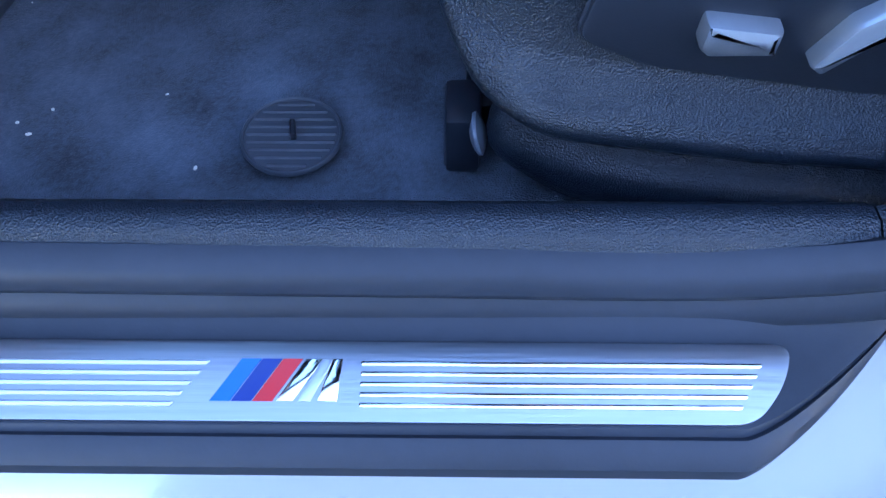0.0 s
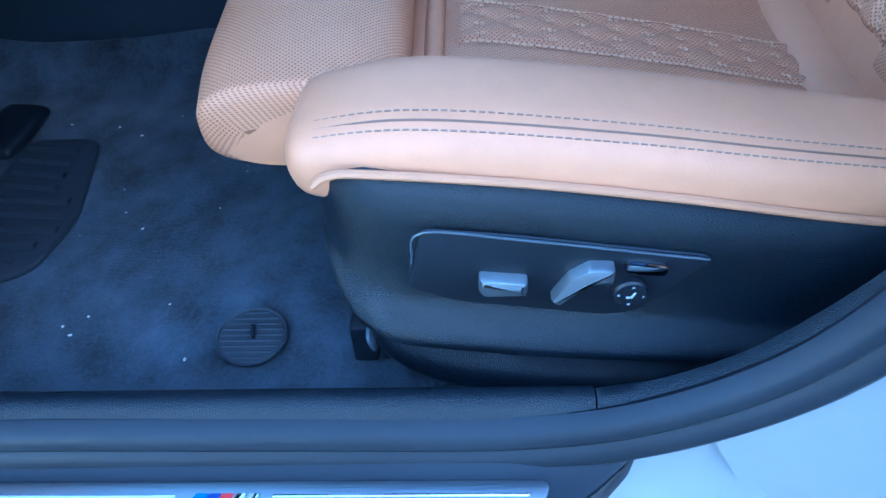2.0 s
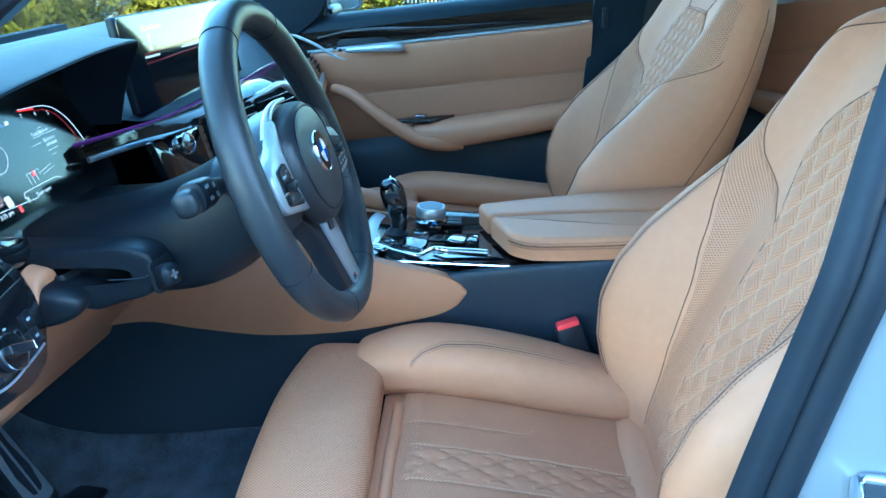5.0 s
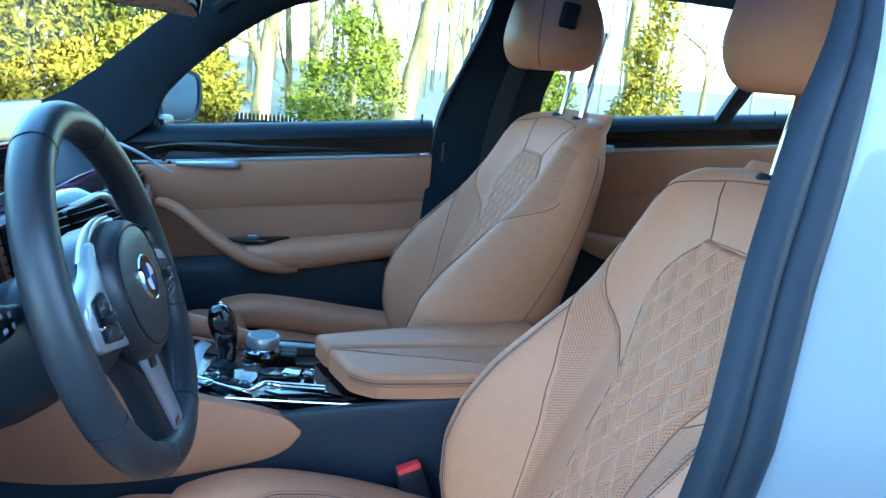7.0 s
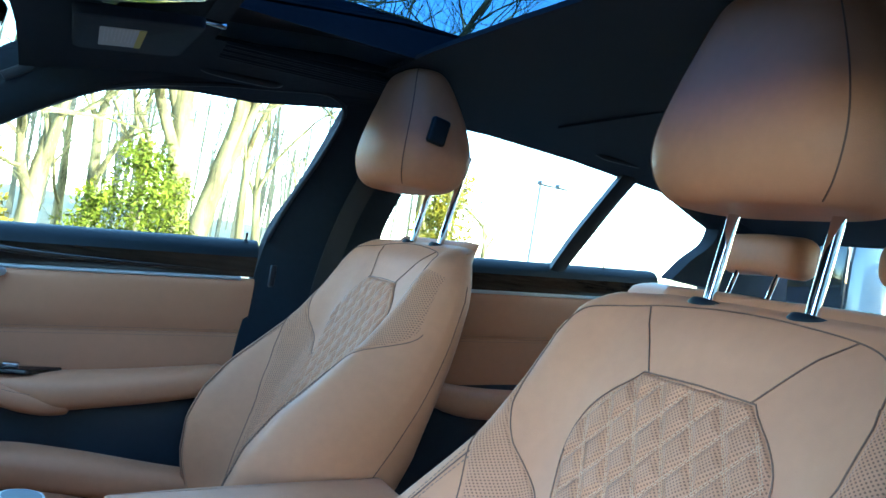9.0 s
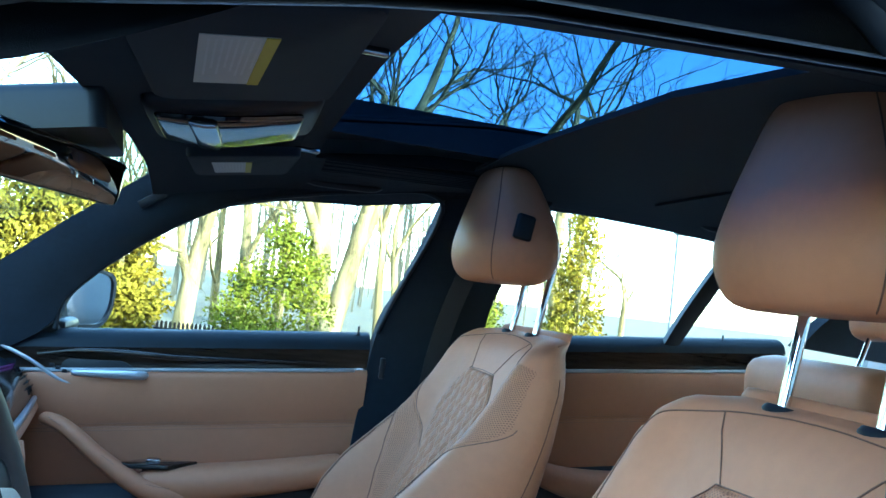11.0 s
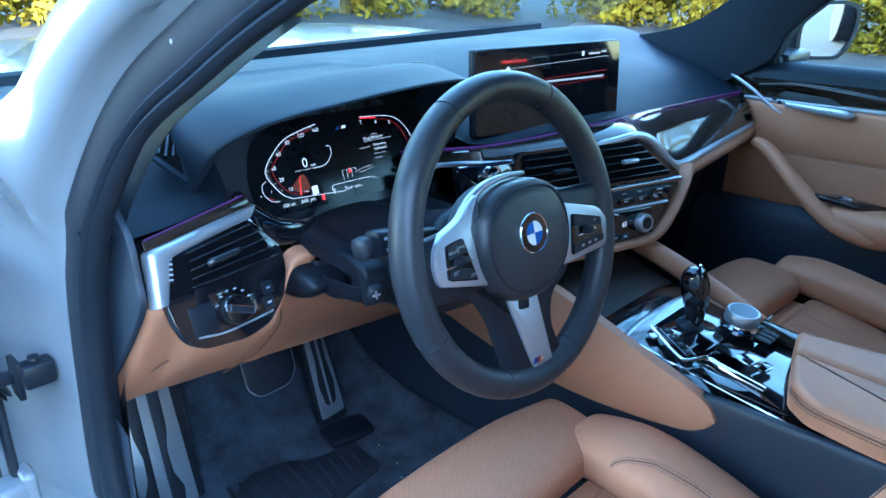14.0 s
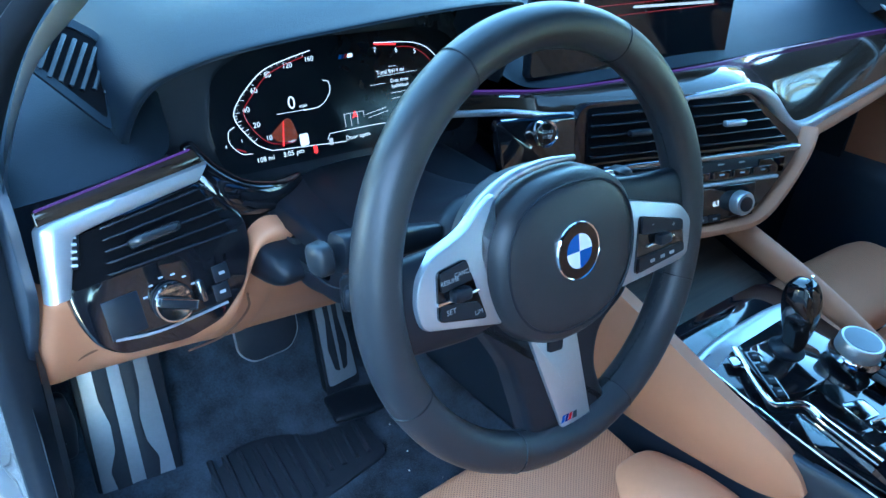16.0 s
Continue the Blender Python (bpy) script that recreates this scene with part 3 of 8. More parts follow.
# ---- roof ----
def roof_z(x, y):
    """Headliner height over the plan."""
    base = np.interp(x, [-0.05, 0.05, 0.25, 0.6, 1.1, 1.6, 1.95], [1.325, 1.345, 1.385, 1.405, 1.40, 1.36, 1.28])
    drop = np.interp(x, [0.40, 0.80], [0.09, 0.04]) if y > 0 else 0.09
    return float(base + 0.035 * y - drop * (abs(y - 0.02) / 0.68) ** 4)


def skin_z(x, y):
    """Height of the outer roof over the plan."""
    e = max(0.0, abs(y - 0.02) - 0.46) / 0.22
    return float(np.interp(x, [-0.05, 0.05, 0.25, 0.6, 1.1, 1.6, 1.95], [1.37, 1.405, 1.436, 1.478, 1.492, 1.43, 1.34]) + 0.03 * (y - 0.32) - 0.085 * e * e)


SX0, SX1, SY0, SY1 = 0.275, 0.590, -0.455, 0.46
roof = thing("ceiling", "black cloth headliner with a sunroof opening", "headliner", kind="structure")
RX = [-0.02, 0.05, 0.13, 0.20, SX0, 0.40, SX1, 0.66, 0.75, 0.95, 1.2, 1.5, 1.75, 1.95]
RY = [-0.645, -0.60, -0.52, SY0, -0.25, 0.0, 0.25, SY1, 0.56, 0.63, 0.69]
bm = bmesh.new()
V = {}
for i, x in enumerate(RX):
    for j, y in enumerate(RY):
        V[i, j] = bm.verts.new((x, y, roof_z(x, y)))
        V[i, j, 1] = bm.verts.new((x, y, roof_z(x, y) + 0.008))
hole = set()
for i in range(len(RX) - 1):
    for j in range(len(RY) - 1):
        if SX0 - 1e-6 <= RX[i] and RX[i + 1] <= SX1 + 1e-6 and SY0 - 1e-6 <= RY[j] and RY[j + 1] <= SY1 + 1e-6:
            hole.add((i, j))
            continue
        bm.faces.new((V[i, j], V[i, j + 1], V[i + 1, j + 1], V[i + 1, j]))
        bm.faces.new((V[i, j, 1], V[i + 1, j, 1], V[i + 1, j + 1, 1], V[i, j + 1, 1]))
for i, j in hole:
    for (di, dj), (a, b) in {(-1, 0): ((i, j), (i, j + 1)), (1, 0): ((i + 1, j + 1), (i + 1, j)), (0, -1): ((i + 1, j), (i, j)), (0, 1): ((i, j + 1), (i + 1, j + 1))}.items():
        if (i + di, j + dj) not in hole:
            bm.faces.new((V[a], V[b], V[(*b, 1)], V[(*a, 1)]))
part("cloth", bm, liner_m, roof, smooth=50)
sr = thing("window_1", "tinted glass sunroof with black frame and pleated blind edge", "sunroof", kind="structure")
part("pane", slab(np.array([[(x, y, skin_z(x, y) - 0.002) for y in np.linspace(-0.48, 0.52, 9)] for x in np.linspace(0.225, 1.03, 9)]), 0.004, (0, 0, 1)), roofglass_m, sr)
for c_, (sx, sy) in (((0.63, 0.326), (0.80, 0.012)), ((0.63, -0.470), (0.80, 0.012)), ((0.245, 0.02), (0.012, 0.94)), ((1.02, 0.02), (0.012, 0.94))):
    zz0, zz1 = roof_z(*c_) - 0.0, skin_z(*c_) - 0.004
    part("cassette", box((sx, sy, zz1 - zz0), (*c_, (zz0 + zz1) / 2), 0.0), liner_m, sr, "black cassette wall round the glass")
part("blind_edge", slab(np.array([[(x, y, skin_z(x, y) - 0.010) for y in (0.32, 0.40, 0.51)] for x in np.linspace(0.24, 1.03, 6)]), 0.004, (0, 0, 1)), liner_m, sr, "dark blind edge beside the glass")
for k in range(7):
    y = SY1 + 0.004 - 0.0 + k * 0.012
    part("pleat", tube([(SX0 + 0.02, y, roof_z(0.4, y) - 0.004 - 0.0015 * (k % 2)), (SX1 + 0.02, y, roof_z(0.5, y) - 0.004)], 0.0055, 6), liner_m, sr)
outer_roof = thing("roof_skin", "white painted steel roof panel", "car roof", kind="structure")
for nm, xs, ys_ in (("front_strip", np.linspace(-0.03, 0.225, 6), np.linspace(-0.66, 0.70, 15)), ("rear_strip", np.linspace(1.03, 1.95, 9), np.linspace(-0.66, 0.70, 15)),
                    ("side_strip", np.linspace(0.225, 1.03, 6), np.linspace(-0.66, -0.48, 5)), ("side_strip", np.linspace(0.225, 1.03, 6), np.linspace(0.52, 0.70, 5))):
    part(nm, grid(np.array([[(x, y, skin_z(x, y)) for y in ys_] for x in xs])), paint_m, outer_roof, smooth=70)

# roof rail lining over the driver's door
rail = thing("rail_lining_left", "black cloth lining along the roof rail", "roof rail", kind="structure")
lo = cr([(-0.10, -0.650, 1.172), (-0.06, -0.634, 1.196), (-0.02, -0.624, 1.213), (0.04, -0.618, 1.221), (0.10, -0.616, 1.246), (0.16, -0.615, 1.276), (0.22, -0.613, 1.300), (0.34, -0.610, 1.335), (0.46, -0.605, 1.355), (0.62, -0.60, 1.36), (1.0, -0.60, 1.35)], 40)
hi = np.array([(p[0], -0.56, roof_z(p[0], -0.60) + 0.01) for p in lo])
part("lining", grid(np.array([lo, (lo + hi) / 2 + np.array((0, 0.015, 0.01)), hi])), liner_m, rail, smooth=70)

# driver's centre pillar
bp = thing("pillar_left", "white painted centre pillar with striker and paper labels", "door pillar", kind="structure")
pb = [offset_ring(d, o)[28:76] for d, o in ((0.044, 0.0), (0.052, 0.004), (0.13, 0.010), (0.19, 0.030), (0.24, 0.05))]
part("panel", grid(np.array(pb)), paint_m, bp, smooth=60)
pin = [offset_ring(d, o)[28:80] for d, o in ((0.032, -0.015), (0.056, -0.05), (0.11, -0.06), (0.18, -0.05))]
part("lining", grid(np.array(pin)), trim_m, bp, "dark cloth pillar lining", 60)

# right side: windscreen pillar, roof rail, centre pillar, quarter post
def right_y(z):
    return 0.80 - (0.0 if z < 1.0 else 0.13 * ((z - 1.0) / 0.40) ** 1.3)


def right(x, z, o=0.0):
    return (x, right_y(z) + o, z)


def band(name, label, a, b, mat_, depth=0.035, n=30, k=5, cat="pillar trim", bulge=0.012):
    """A padded lining between two lines (x, z) on the right side."""
    A, B = cr(a, n), cr(b, n)
    rows = []
    for j in range(k):
        u = j / (k - 1)
        q = A * (1 - u) + B * u
        rows.append([right(x, z, -depth - bulge * math.sin(math.pi * u)) for x, z in q])
    front = np.array(rows)
    ob = thing(name, label, cat, kind="structure")
    part("lining", slab(front, depth, (0, 1, 0)), mat_, ob, smooth=60)
    return ob


band("pillar_trim_right", "dark woven lining on the passenger's windscreen pillar",
     [(-0.62, 0.985), (-0.42, 1.045), (-0.297, 1.125), (-0.166, 1.232), (-0.03, 1.335), (0.06, 1.40)], [(-0.30, 0.93), (-0.196, 1.005), (-0.162, 1.076), (-0.045, 1.187), (0.118, 1.291), (0.26, 1.35)], liner_m, 0.06)
band("rail_lining_right", "black cloth lining along the passenger's roof rail",
     [(0.0, 1.40), (0.3, 1.44), (0.6, 1.455), (1.0, 1.455), (1.45, 1.43), (1.8, 1.36)], [(0.118, 1.291), (0.34, 1.349), (0.55, 1.376), (0.95, 1.424), (1.28, 1.413), (1.72, 1.285)], liner_m, 0.05)
cp = band("pillar_right", "dark plastic and cloth centre pillar with a seat belt", [(0.44, 0.45), (0.455, 0.75), (0.485, 1.055), (0.522, 1.16), (0.556, 1.26), (0.585, 1.37)],
          [(0.80, 0.45), (0.76, 0.75), (0.74, 1.07), (0.76, 1.2), (0.79, 1.30), (0.84, 1.41)], liner_m, 0.045, bulge=0.02)
part("belt_strap", sweep(cr([(0.60, 0.70, 0.70), (0.605, 0.685, 0.95), (0.63, 0.665, 1.12), (0.675, 0.64, 1.27)], 20), [(-0.022, -0.001), (0.022, -0.001), (0.022, 0.001), (-0.022, 0.001)], up=(0, 1, 0)), mat("black_webbing", (0.012, 0.012, 0.014), 0.8, grain=0.5, gscale=500), cp, "black seat belt webbing")
part("belt_loop", box((0.05, 0.02, 0.03), (0.68, 0.645, 1.285), 0.006), plastic_m, cp)
part("belt_guide", box((0.012, 0.010, 0.045), (0.49, 0.66, 0.985), 0.003), plastic_m, cp)
band("quarter_post", "black quarter window post on the rear door", [(1.230, 1.08), (1.275, 1.20), (1.322, 1.31), (1.36, 1.40)], [(1.276, 1.09), (1.325, 1.20), (1.372, 1.31), (1.415, 1.40)], plastic_m, 0.02, bulge=0.004)
band("rear_pillar_right", "black cloth lining on the rear roof pillar", [(1.62, 1.13), (1.66, 1.19), (1.71, 1.25), (1.70, 1.33)], [(2.1, 1.10), (2.05, 1.20), (2.0, 1.30), (1.9, 1.36)], liner_m, 0.05)
# seal beads round the passenger's windows
bead = thing("window_seal", "black rubber bead round the passenger's front window", "window seal", kind="structure")
wl = [(-0.184, 1.000), (-0.165, 1.072), (-0.045, 1.186), (0.118, 1.290), (0.30, 1.340), (0.42, 1.360), (0.52, 1.376), (0.565, 1.366), (0.580, 1.338), (0.555, 1.25), (0.515, 1.15), (0.484, 1.055)]
part("bead", tube([right(x, z, -0.052) for x, z in cr(wl, 60)], 0.005, 6), rubber_m, bead)
# side glass
gl = thing("window_2", "clear side window glass in the passenger's door", "side window", kind="structure")
G = np.array([[right(x, z, 0.0) for z in np.linspace(0.97, 1.43, 6)] for x in np.linspace(-0.32, 0.66, 6)])
o = part("pane", slab(G, 0.004, (0, 1, 0)), window_m, gl)
o.visible_shadow = False
gl = thing("window_3", "clear side window glass in the rear door", "side window", kind="structure")
G = np.array([[right(x, z, 0.0) for z in np.linspace(1.03, 1.43, 6)] for x in np.linspace(0.70, 1.9, 6)])
o = part("pane", slab(G, 0.004, (0, 1, 0)), window_m, gl)
o.visible_shadow = False
# windscreen
ws = thing("window_4", "clear curved windscreen glass", "windscreen", kind="structure")
G = []
for u in np.linspace(0, 1, 10):
    row = []
    for v in np.linspace(-1, 1, 13):
        x = -0.93 + u * 0.99 + 0.14 * (1 - u * 0.5) * v * v
        y = 0.02 + v * (0.74 - 0.10 * u)
        z = 0.985 + u * 0.415 - 0.012 * (1 - (2 * u - 1) ** 2) * -1 - 0.05 * u * v * v + 0.035 * y * u
        row.append((x, y, z))
    G.append(row)
o = part("pane", slab(np.array(G), 0.005, (-0.4, 0, 0.9)), window_m, ws)
o.visible_shadow = False
# left rear body and rear closing panels
kick = thing("kick_panel", "dark lining beside the passenger's footwell", "kick panel", kind="structure")
part("lining", box((0.66, 0.03, 0.72), (-0.58, 0.775, 0.62), 0.0), liner_m, kick)
cl = thing("rear_body", "dark rear cabin side and shelf lining", "cabin lining", kind="structure")
part("left_side", box((1.4, 0.03, 0.70), (1.28, -0.72, 0.72), 0.0), liner_m, cl)
part("rear_shelf", box((0.45, 1.44, 0.03), (1.93, 0.02, 1.03), 0.005), trim_m, cl)
part("rear_wall", box((0.03, 1.5, 0.75), (1.80, 0.02, 0.66), 0.0), liner_m, cl)
gl = thing("window_5", "dark tinted rear window glass", "rear window", kind="structure")
G = np.array([[(1.90 + 0.36 * (1 - u), y * (0.62 + 0.08 * (1 - u)), 1.06 + 0.25 * u) for y in np.linspace(-1, 1, 5)] for u in np.linspace(0, 1, 4)])
o = part("pane", slab(G, 0.004, (0.5, 0, 0.8)), window_m, gl)
o.visible_shadow = False

gl = thing("window_6", "dark tinted side window glass behind the driver", "side window", kind="structure")
G = np.array([[(x, tumble(z) + 0.01, z) for z in np.linspace(1.05, 1.36, 5)] for x in np.linspace(0.62, 1.95, 5)])
o = part("pane", slab(G, 0.004, (0, 1, 0)), window_m, gl)
o.visible_shadow = False

# bonnet, wing and hinge area
hood = thing("bonnet", "white painted bonnet with a raised crease", "bonnet", kind="structure")
G = net(np.array([[(x, y * w, z - 0.06 * abs(y) ** 3 - (0.02 if abs(y) > 0.9 else 0)) for y in (-1, -0.8, -0.5, -0.2, 0.2, 0.5, 0.8, 1)] for x, w, z in ((-0.80, 0.78, 0.955), (-1.0, 0.82, 0.975), (-1.4, 0.84, 0.945), (-1.8, 0.82, 0.89), (-2.15, 0.74, 0.79), (-2.3, 0.66, 0.66))]), 30, 40)
part("panel", slab(G, -0.01, (0, 0, 1)), paint_m, hood, smooth=60)
part("cowl", box((0.22, 1.40, 0.05), (-0.86, 0.02, 0.945), 0.01, m=pose(0, 0, 0)), plastic_m, hood, "black plastic cowl below the windscreen")
wing = thing("front_wing", "white painted front wing beside the bonnet", "front wing", kind="structure")
G = net(np.array([[(x, y, z) for y, z in ((-0.80, 0.945 - d), (-0.86, 0.90 - d), (-0.91, 0.78 - d), (-0.92, 0.62 - d), (-0.90, 0.42))] for x, d in ((-0.62, -0.02), (-0.9, 0.0), (-1.4, 0.03), (-1.9, 0.09), (-2.25, 0.2))]), 24, 20)
part("panel", slab(G, 0.01, (0, 1, 0)), paint_m, wing, smooth=60)
hj = thing("hinge_post", "white painted hinge post with door check strap and cable gaiter", "hinge post", kind="structure")
# gently curved hinge face between seal and wing
G = net(np.array([[(x, y, z) for x, y in ((-0.395 + dx, -0.715), (-0.43 + dx, -0.722), (-0.47 + dx, -0.73), (-0.54 + dx, -0.765), (-0.62 + dx, -0.80))] for z, dx in ((0.36, 0.03), (0.5, -0.02), (0.68, -0.035), (0.85, -0.01), (0.97, 0.055))]), 30, 24)
part("post", slab(G, 0.01, (0, 1, 0)), paint_m, hj, smooth=60)

# ---- passenger's doors ----
def belt(x):
    return 0.998 + 0.082 * (x + 0.18)


def door_skin(name, label, x0, x1, number, front=True):
    d = thing(name, label, "car door", kind="structure")
    xs = np.linspace(x0, x1, 40)

    def strip(pname, prof, material, lab="", xs=xs, smooth=60):
        P = np.array([[(x, y, belt(x) + dz) for y, dz in cr(prof, len(prof) * 4)] for x in xs])
        return part(pname, slab(P, 0.012, (0, 1, 0)), material, d, lab, smooth)

    strip("belt_rail", [(0.815, -0.004), (0.800, 0.0), (0.775, -0.004), (0.757, -0.018), (0.750, -0.036)], dash_m, "dark grained belt rail")
    strip("decor_panel", [(0.752, -0.036), (0.756, -0.050), (0.762, -0.068), (0.762, -0.080)], wood_m, "glossy dark wood decor panel")
    strip("upper_panel", [(0.752, -0.084), (0.744, -0.10), (0.752, -0.16), (0.766, -0.205)], leather_lower, "tan leather door panel")
    strip("mid_panel", [(0.764, -0.205), (0.766, -0.25), (0.770, -0.30), (0.775, -0.33)], leather_lower, "tan leather insert")
    strip("lower_panel", [(0.772, -0.325), (0.745, -0.36), (0.735, -0.46), (0.745, -0.60)], trim_m, "dark plastic door pocket")
    part("bright_strip", sweep([(x, 0.749, belt(x) - 0.083) for x in np.linspace(x0 + 0.01, x1 - 0.03, 20)], squircle(0.004, 0.0045, 2.5, 10)), satin_m, d, "satin silver trim strip")
    part("light_line", sweep([(x, 0.7535, belt(x) - 0.037) for x in np.linspace(x0 + 0.10, x1 - 0.05, 20)], circle(0.0012, 5)), glow_p, d)
    part("seam", tube([(x, 0.7655, belt(x) - 0.206) for x in np.linspace(x0 + 0.03, x1 - 0.01, 20)], 0.0016, 5), seam_d, d)
    for dz in (-0.198, -0.212):
        part("stitching", stitches([(x, 0.7635, belt(x) + dz) for x in np.linspace(x0 + 0.03, x1 - 0.01, 20)], 0.006, 0.004), stitch_d, d)
    return d


d1 = door_skin("door_1", "passenger's door lining in tan leather with dark wood", -0.30, 0.475, 1)
# armrest with its pull, sweeping up to the front
part("armrest", pillow([(0.02, 0.735, 0.705), (0.12, 0.722, 0.706), (0.25, 0.720, 0.722), (0.36, 0.726, 0.738), (0.45, 0.738, 0.752)], [(0.052, 0.030), (0.056, 0.036), (0.054, 0.034), (0.048, 0.032), (0.040, 0.030)], 2.6, up=(0, 0, 1)), leather, d1, "padded tan leather armrest")
part("pull", pillow([(-0.178, 0.715, 0.826), (-0.13, 0.698, 0.812), (-0.05, 0.690, 0.752), (0.03, 0.690, 0.702), (0.10, 0.694, 0.686), (0.155, 0.700, 0.688)], [(0.012, 0.016), (0.014, 0.020), (0.016, 0.026), (0.019, 0.030), (0.022, 0.028), (0.022, 0.022)], 2.4, up=(0, 1, 0)), leather, d1, "curved tan leather pull grip")
part("stitching", stitches(cr([(-0.16, 0.681, 0.824), (-0.05, 0.668, 0.757), (0.03, 0.665, 0.708), (0.14, 0.672, 0.692)], 40), 0.006, 0.004, lift=(0, 0.002, 0.008)), stitch_d, d1)
sw = part("switch_plate", plate(rounded([(-0.03, 0.688), (0.075, 0.688), (0.135, 0.735), (0.02, 0.735)], 0.008), 0.010, pose(0, 0, 0.738), 0.003), gloss_m, d1, "piano black window switch plate")
part("switch", box((0.028, 0.016, 0.008), (0.045, 0.712, 0.751), 0.002), dkchrome_m, sw)
# handle recess, inner door handle and decor
part("handle_bowl", plate(rounded([(-0.155, 0.941), (-0.043, 0.944), (0.008, 0.915), (-0.02, 0.905), (-0.140, 0.899), (-0.165, 0.92)], 0.012, 4), 0.004, basis((0, 0.752, 0), (1, 0, 0), (0, 0, 1)), 0.001), plastic_m, d1, "dark handle bowl")
part("door_handle", pillow([(-0.140, 0.742, 0.914), (-0.07, 0.732, 0.918), (-0.005, 0.731, 0.920), (0.006, 0.738, 0.916)], [(0.006, 0.005), (0.009, 0.0065), (0.010, 0.007), (0.005, 0.005)], 2.6, up=(0, 1, 0)), satin_m, d1, "satin silver inner handle")
part("decor_wave", pillow([(-0.21, 0.750, 0.944), (-0.13, 0.746, 0.960), (-0.03, 0.744, 0.963), (0.06, 0.746, 0.962), (0.22, 0.752, 0.968), (0.38, 0.760, 0.976)], [(0.004, 0.003), (0.005, 0.010), (0.007, 0.014), (0.007, 0.016), (0.005, 0.010), (0.003, 0.003)], 2.2, up=(0, 1, 0), ns=40), wood_m, d1, "glossy dark wood decor")
for k in range(3):
    part("memory_key", box((0.010, 0.004, 0.008), (-0.180 + k * 0.013, 0.747, 0.925 - k * 0.005), 0.001), plastic_m, d1)
part("strip_sweep", sweep(cr([(-0.285, 0.742, 0.962), (-0.221, 0.744, 0.933), (-0.165, 0.747, 0.899), (-0.12, 0.749, 0.892), (-0.02, 0.749, 0.906)], 24), squircle(0.004, 0.004, 2.6, 10), up=(0, 1, 0)), satin_m, d1, "silver strip sweeping up to the dashboard")
part("lock_pin", lathe([(0.0, 0.0), (0.005, 0.001), (0.004, 0.004), (0.0022, 0.006), (0.0022, 0.016), (0.0030, 0.019), (0.0, 0.021)], pose(0.448, 0.775, belt(0.448) - 0.004), 12), plastic_m, d1)
part("mirror_corner", plate(rounded([(-0.31, 0.955), (-0.18, 0.995), (-0.185, 1.005), (-0.21, 1.02), (-0.29, 1.06)], 0.01), -0.02, basis((0, 0.77, 0), (1, 0, 0), (0, 0, 1))), plastic_m, d1, "black mirror corner cover")

d2 = door_skin("door_2", "rear passenger door lining in tan leather and dark wood", 0.70, 1.60, 2)
part("armrest", pillow([(0.86, 0.735, 0.78), (1.0, 0.715, 0.745), (1.2, 0.715, 0.745), (1.42, 0.72, 0.76)], [(0.03, 0.02), (0.05, 0.035), (0.05, 0.035), (0.04, 0.03)], 2.6), leather, d2)
part("door_handle", pillow([(0.80, 0.738, 1.005), (0.88, 0.732, 1.008), (0.95, 0.736, 1.012)], [(0.010, 0.006), (0.012, 0.008), (0.010, 0.006)], 2.4, up=(0, 1, 0)), satin_m, d2, "satin silver inner handle")
part("lock_pin", lathe([(0.0, 0.0), (0.005, 0.001), (0.0022, 0.006), (0.0022, 0.016), (0.0030, 0.019), (0.0, 0.021)], pose(1.42, 0.775, belt(1.42) - 0.010), 12), plastic_m, d2)

# door mirror
mi = thing("door_mirror", "door mirror with dark housing on the passenger's side", "door mirror")
mb = basis((-0.165, 0.975, 1.058), (0.52, 0.85, 0), (0, 0, 1))
shp = rounded([(-0.068, -0.062), (0.045, -0.062), (0.072, -0.02), (0.070, 0.050), (0.03, 0.062), (-0.062, 0.056), (-0.078, 0.0)], 0.025, 5)
part("housing", plate([(x * 1.12, y * 1.12) for x, y in shp], -0.085, mb @ pose(0, 0, -0.003), 0.03, 4), plastic_m, mi, "dark mirror shell")
part("rim", ring_plate([(x * 1.13, y * 1.13) for x, y in shp], [(x * 0.99, y * 0.99) for x, y in shp], 0.012, mb @ pose(0, 0, -0.006)), plastic_m, mi, "black rim round the mirror glass")
part("mirror_glass", plate(shp, 0.002, mb @ pose(0, 0, 0.0)), mirror_m, mi, "clear mirror glass")
part("foot", box((0.06, 0.14, 0.03), (-0.20, 0.86, 1.0), 0.012), plastic_m, mi)

# ---- dashboard ----
slat_m = mat("dark_vent_plastic", (0.014, 0.016, 0.020), 0.22, var=0.15)
dash = thing("dashboard", "dark grained dashboard with wood, silver and tan trim", "dashboard")
EY = [-0.74, -0.66, -0.60, -0.565, -0.54, -0.45, -0.30, -0.19, -0.155, -0.12, 0.0, 0.20, 0.45, 0.65, 0.76]
EXe = [-0.294, -0.293, -0.297, -0.312, -0.385, -0.40, -0.40, -0.385, -0.315, -0.280, -0.254, -0.226, -0.236, -0.248, -0.255]
EZe = [0.922, 0.928, 0.936, 0.944, 0.99, 1.0, 1.0, 0.99, 0.944, 0.936, 0.941, 0.948, 0.939, 0.926, 0.919]
ctrl = []
for y, ex, ez in zip(EY, EXe, EZe):
    hid = -0.55 < y < -0.17
    ctrl.append([(ex, y, ez), (ex - 0.028, y, ez + 0.014), (ex - 0.08, y, min(1.02, ez + 0.036) if not hid else 1.012), (ex - 0.17, y, min(1.028, ez + 0.058) if not hid else 1.022), (-0.60, y, 1.018), (-0.82, y, 0.985)])
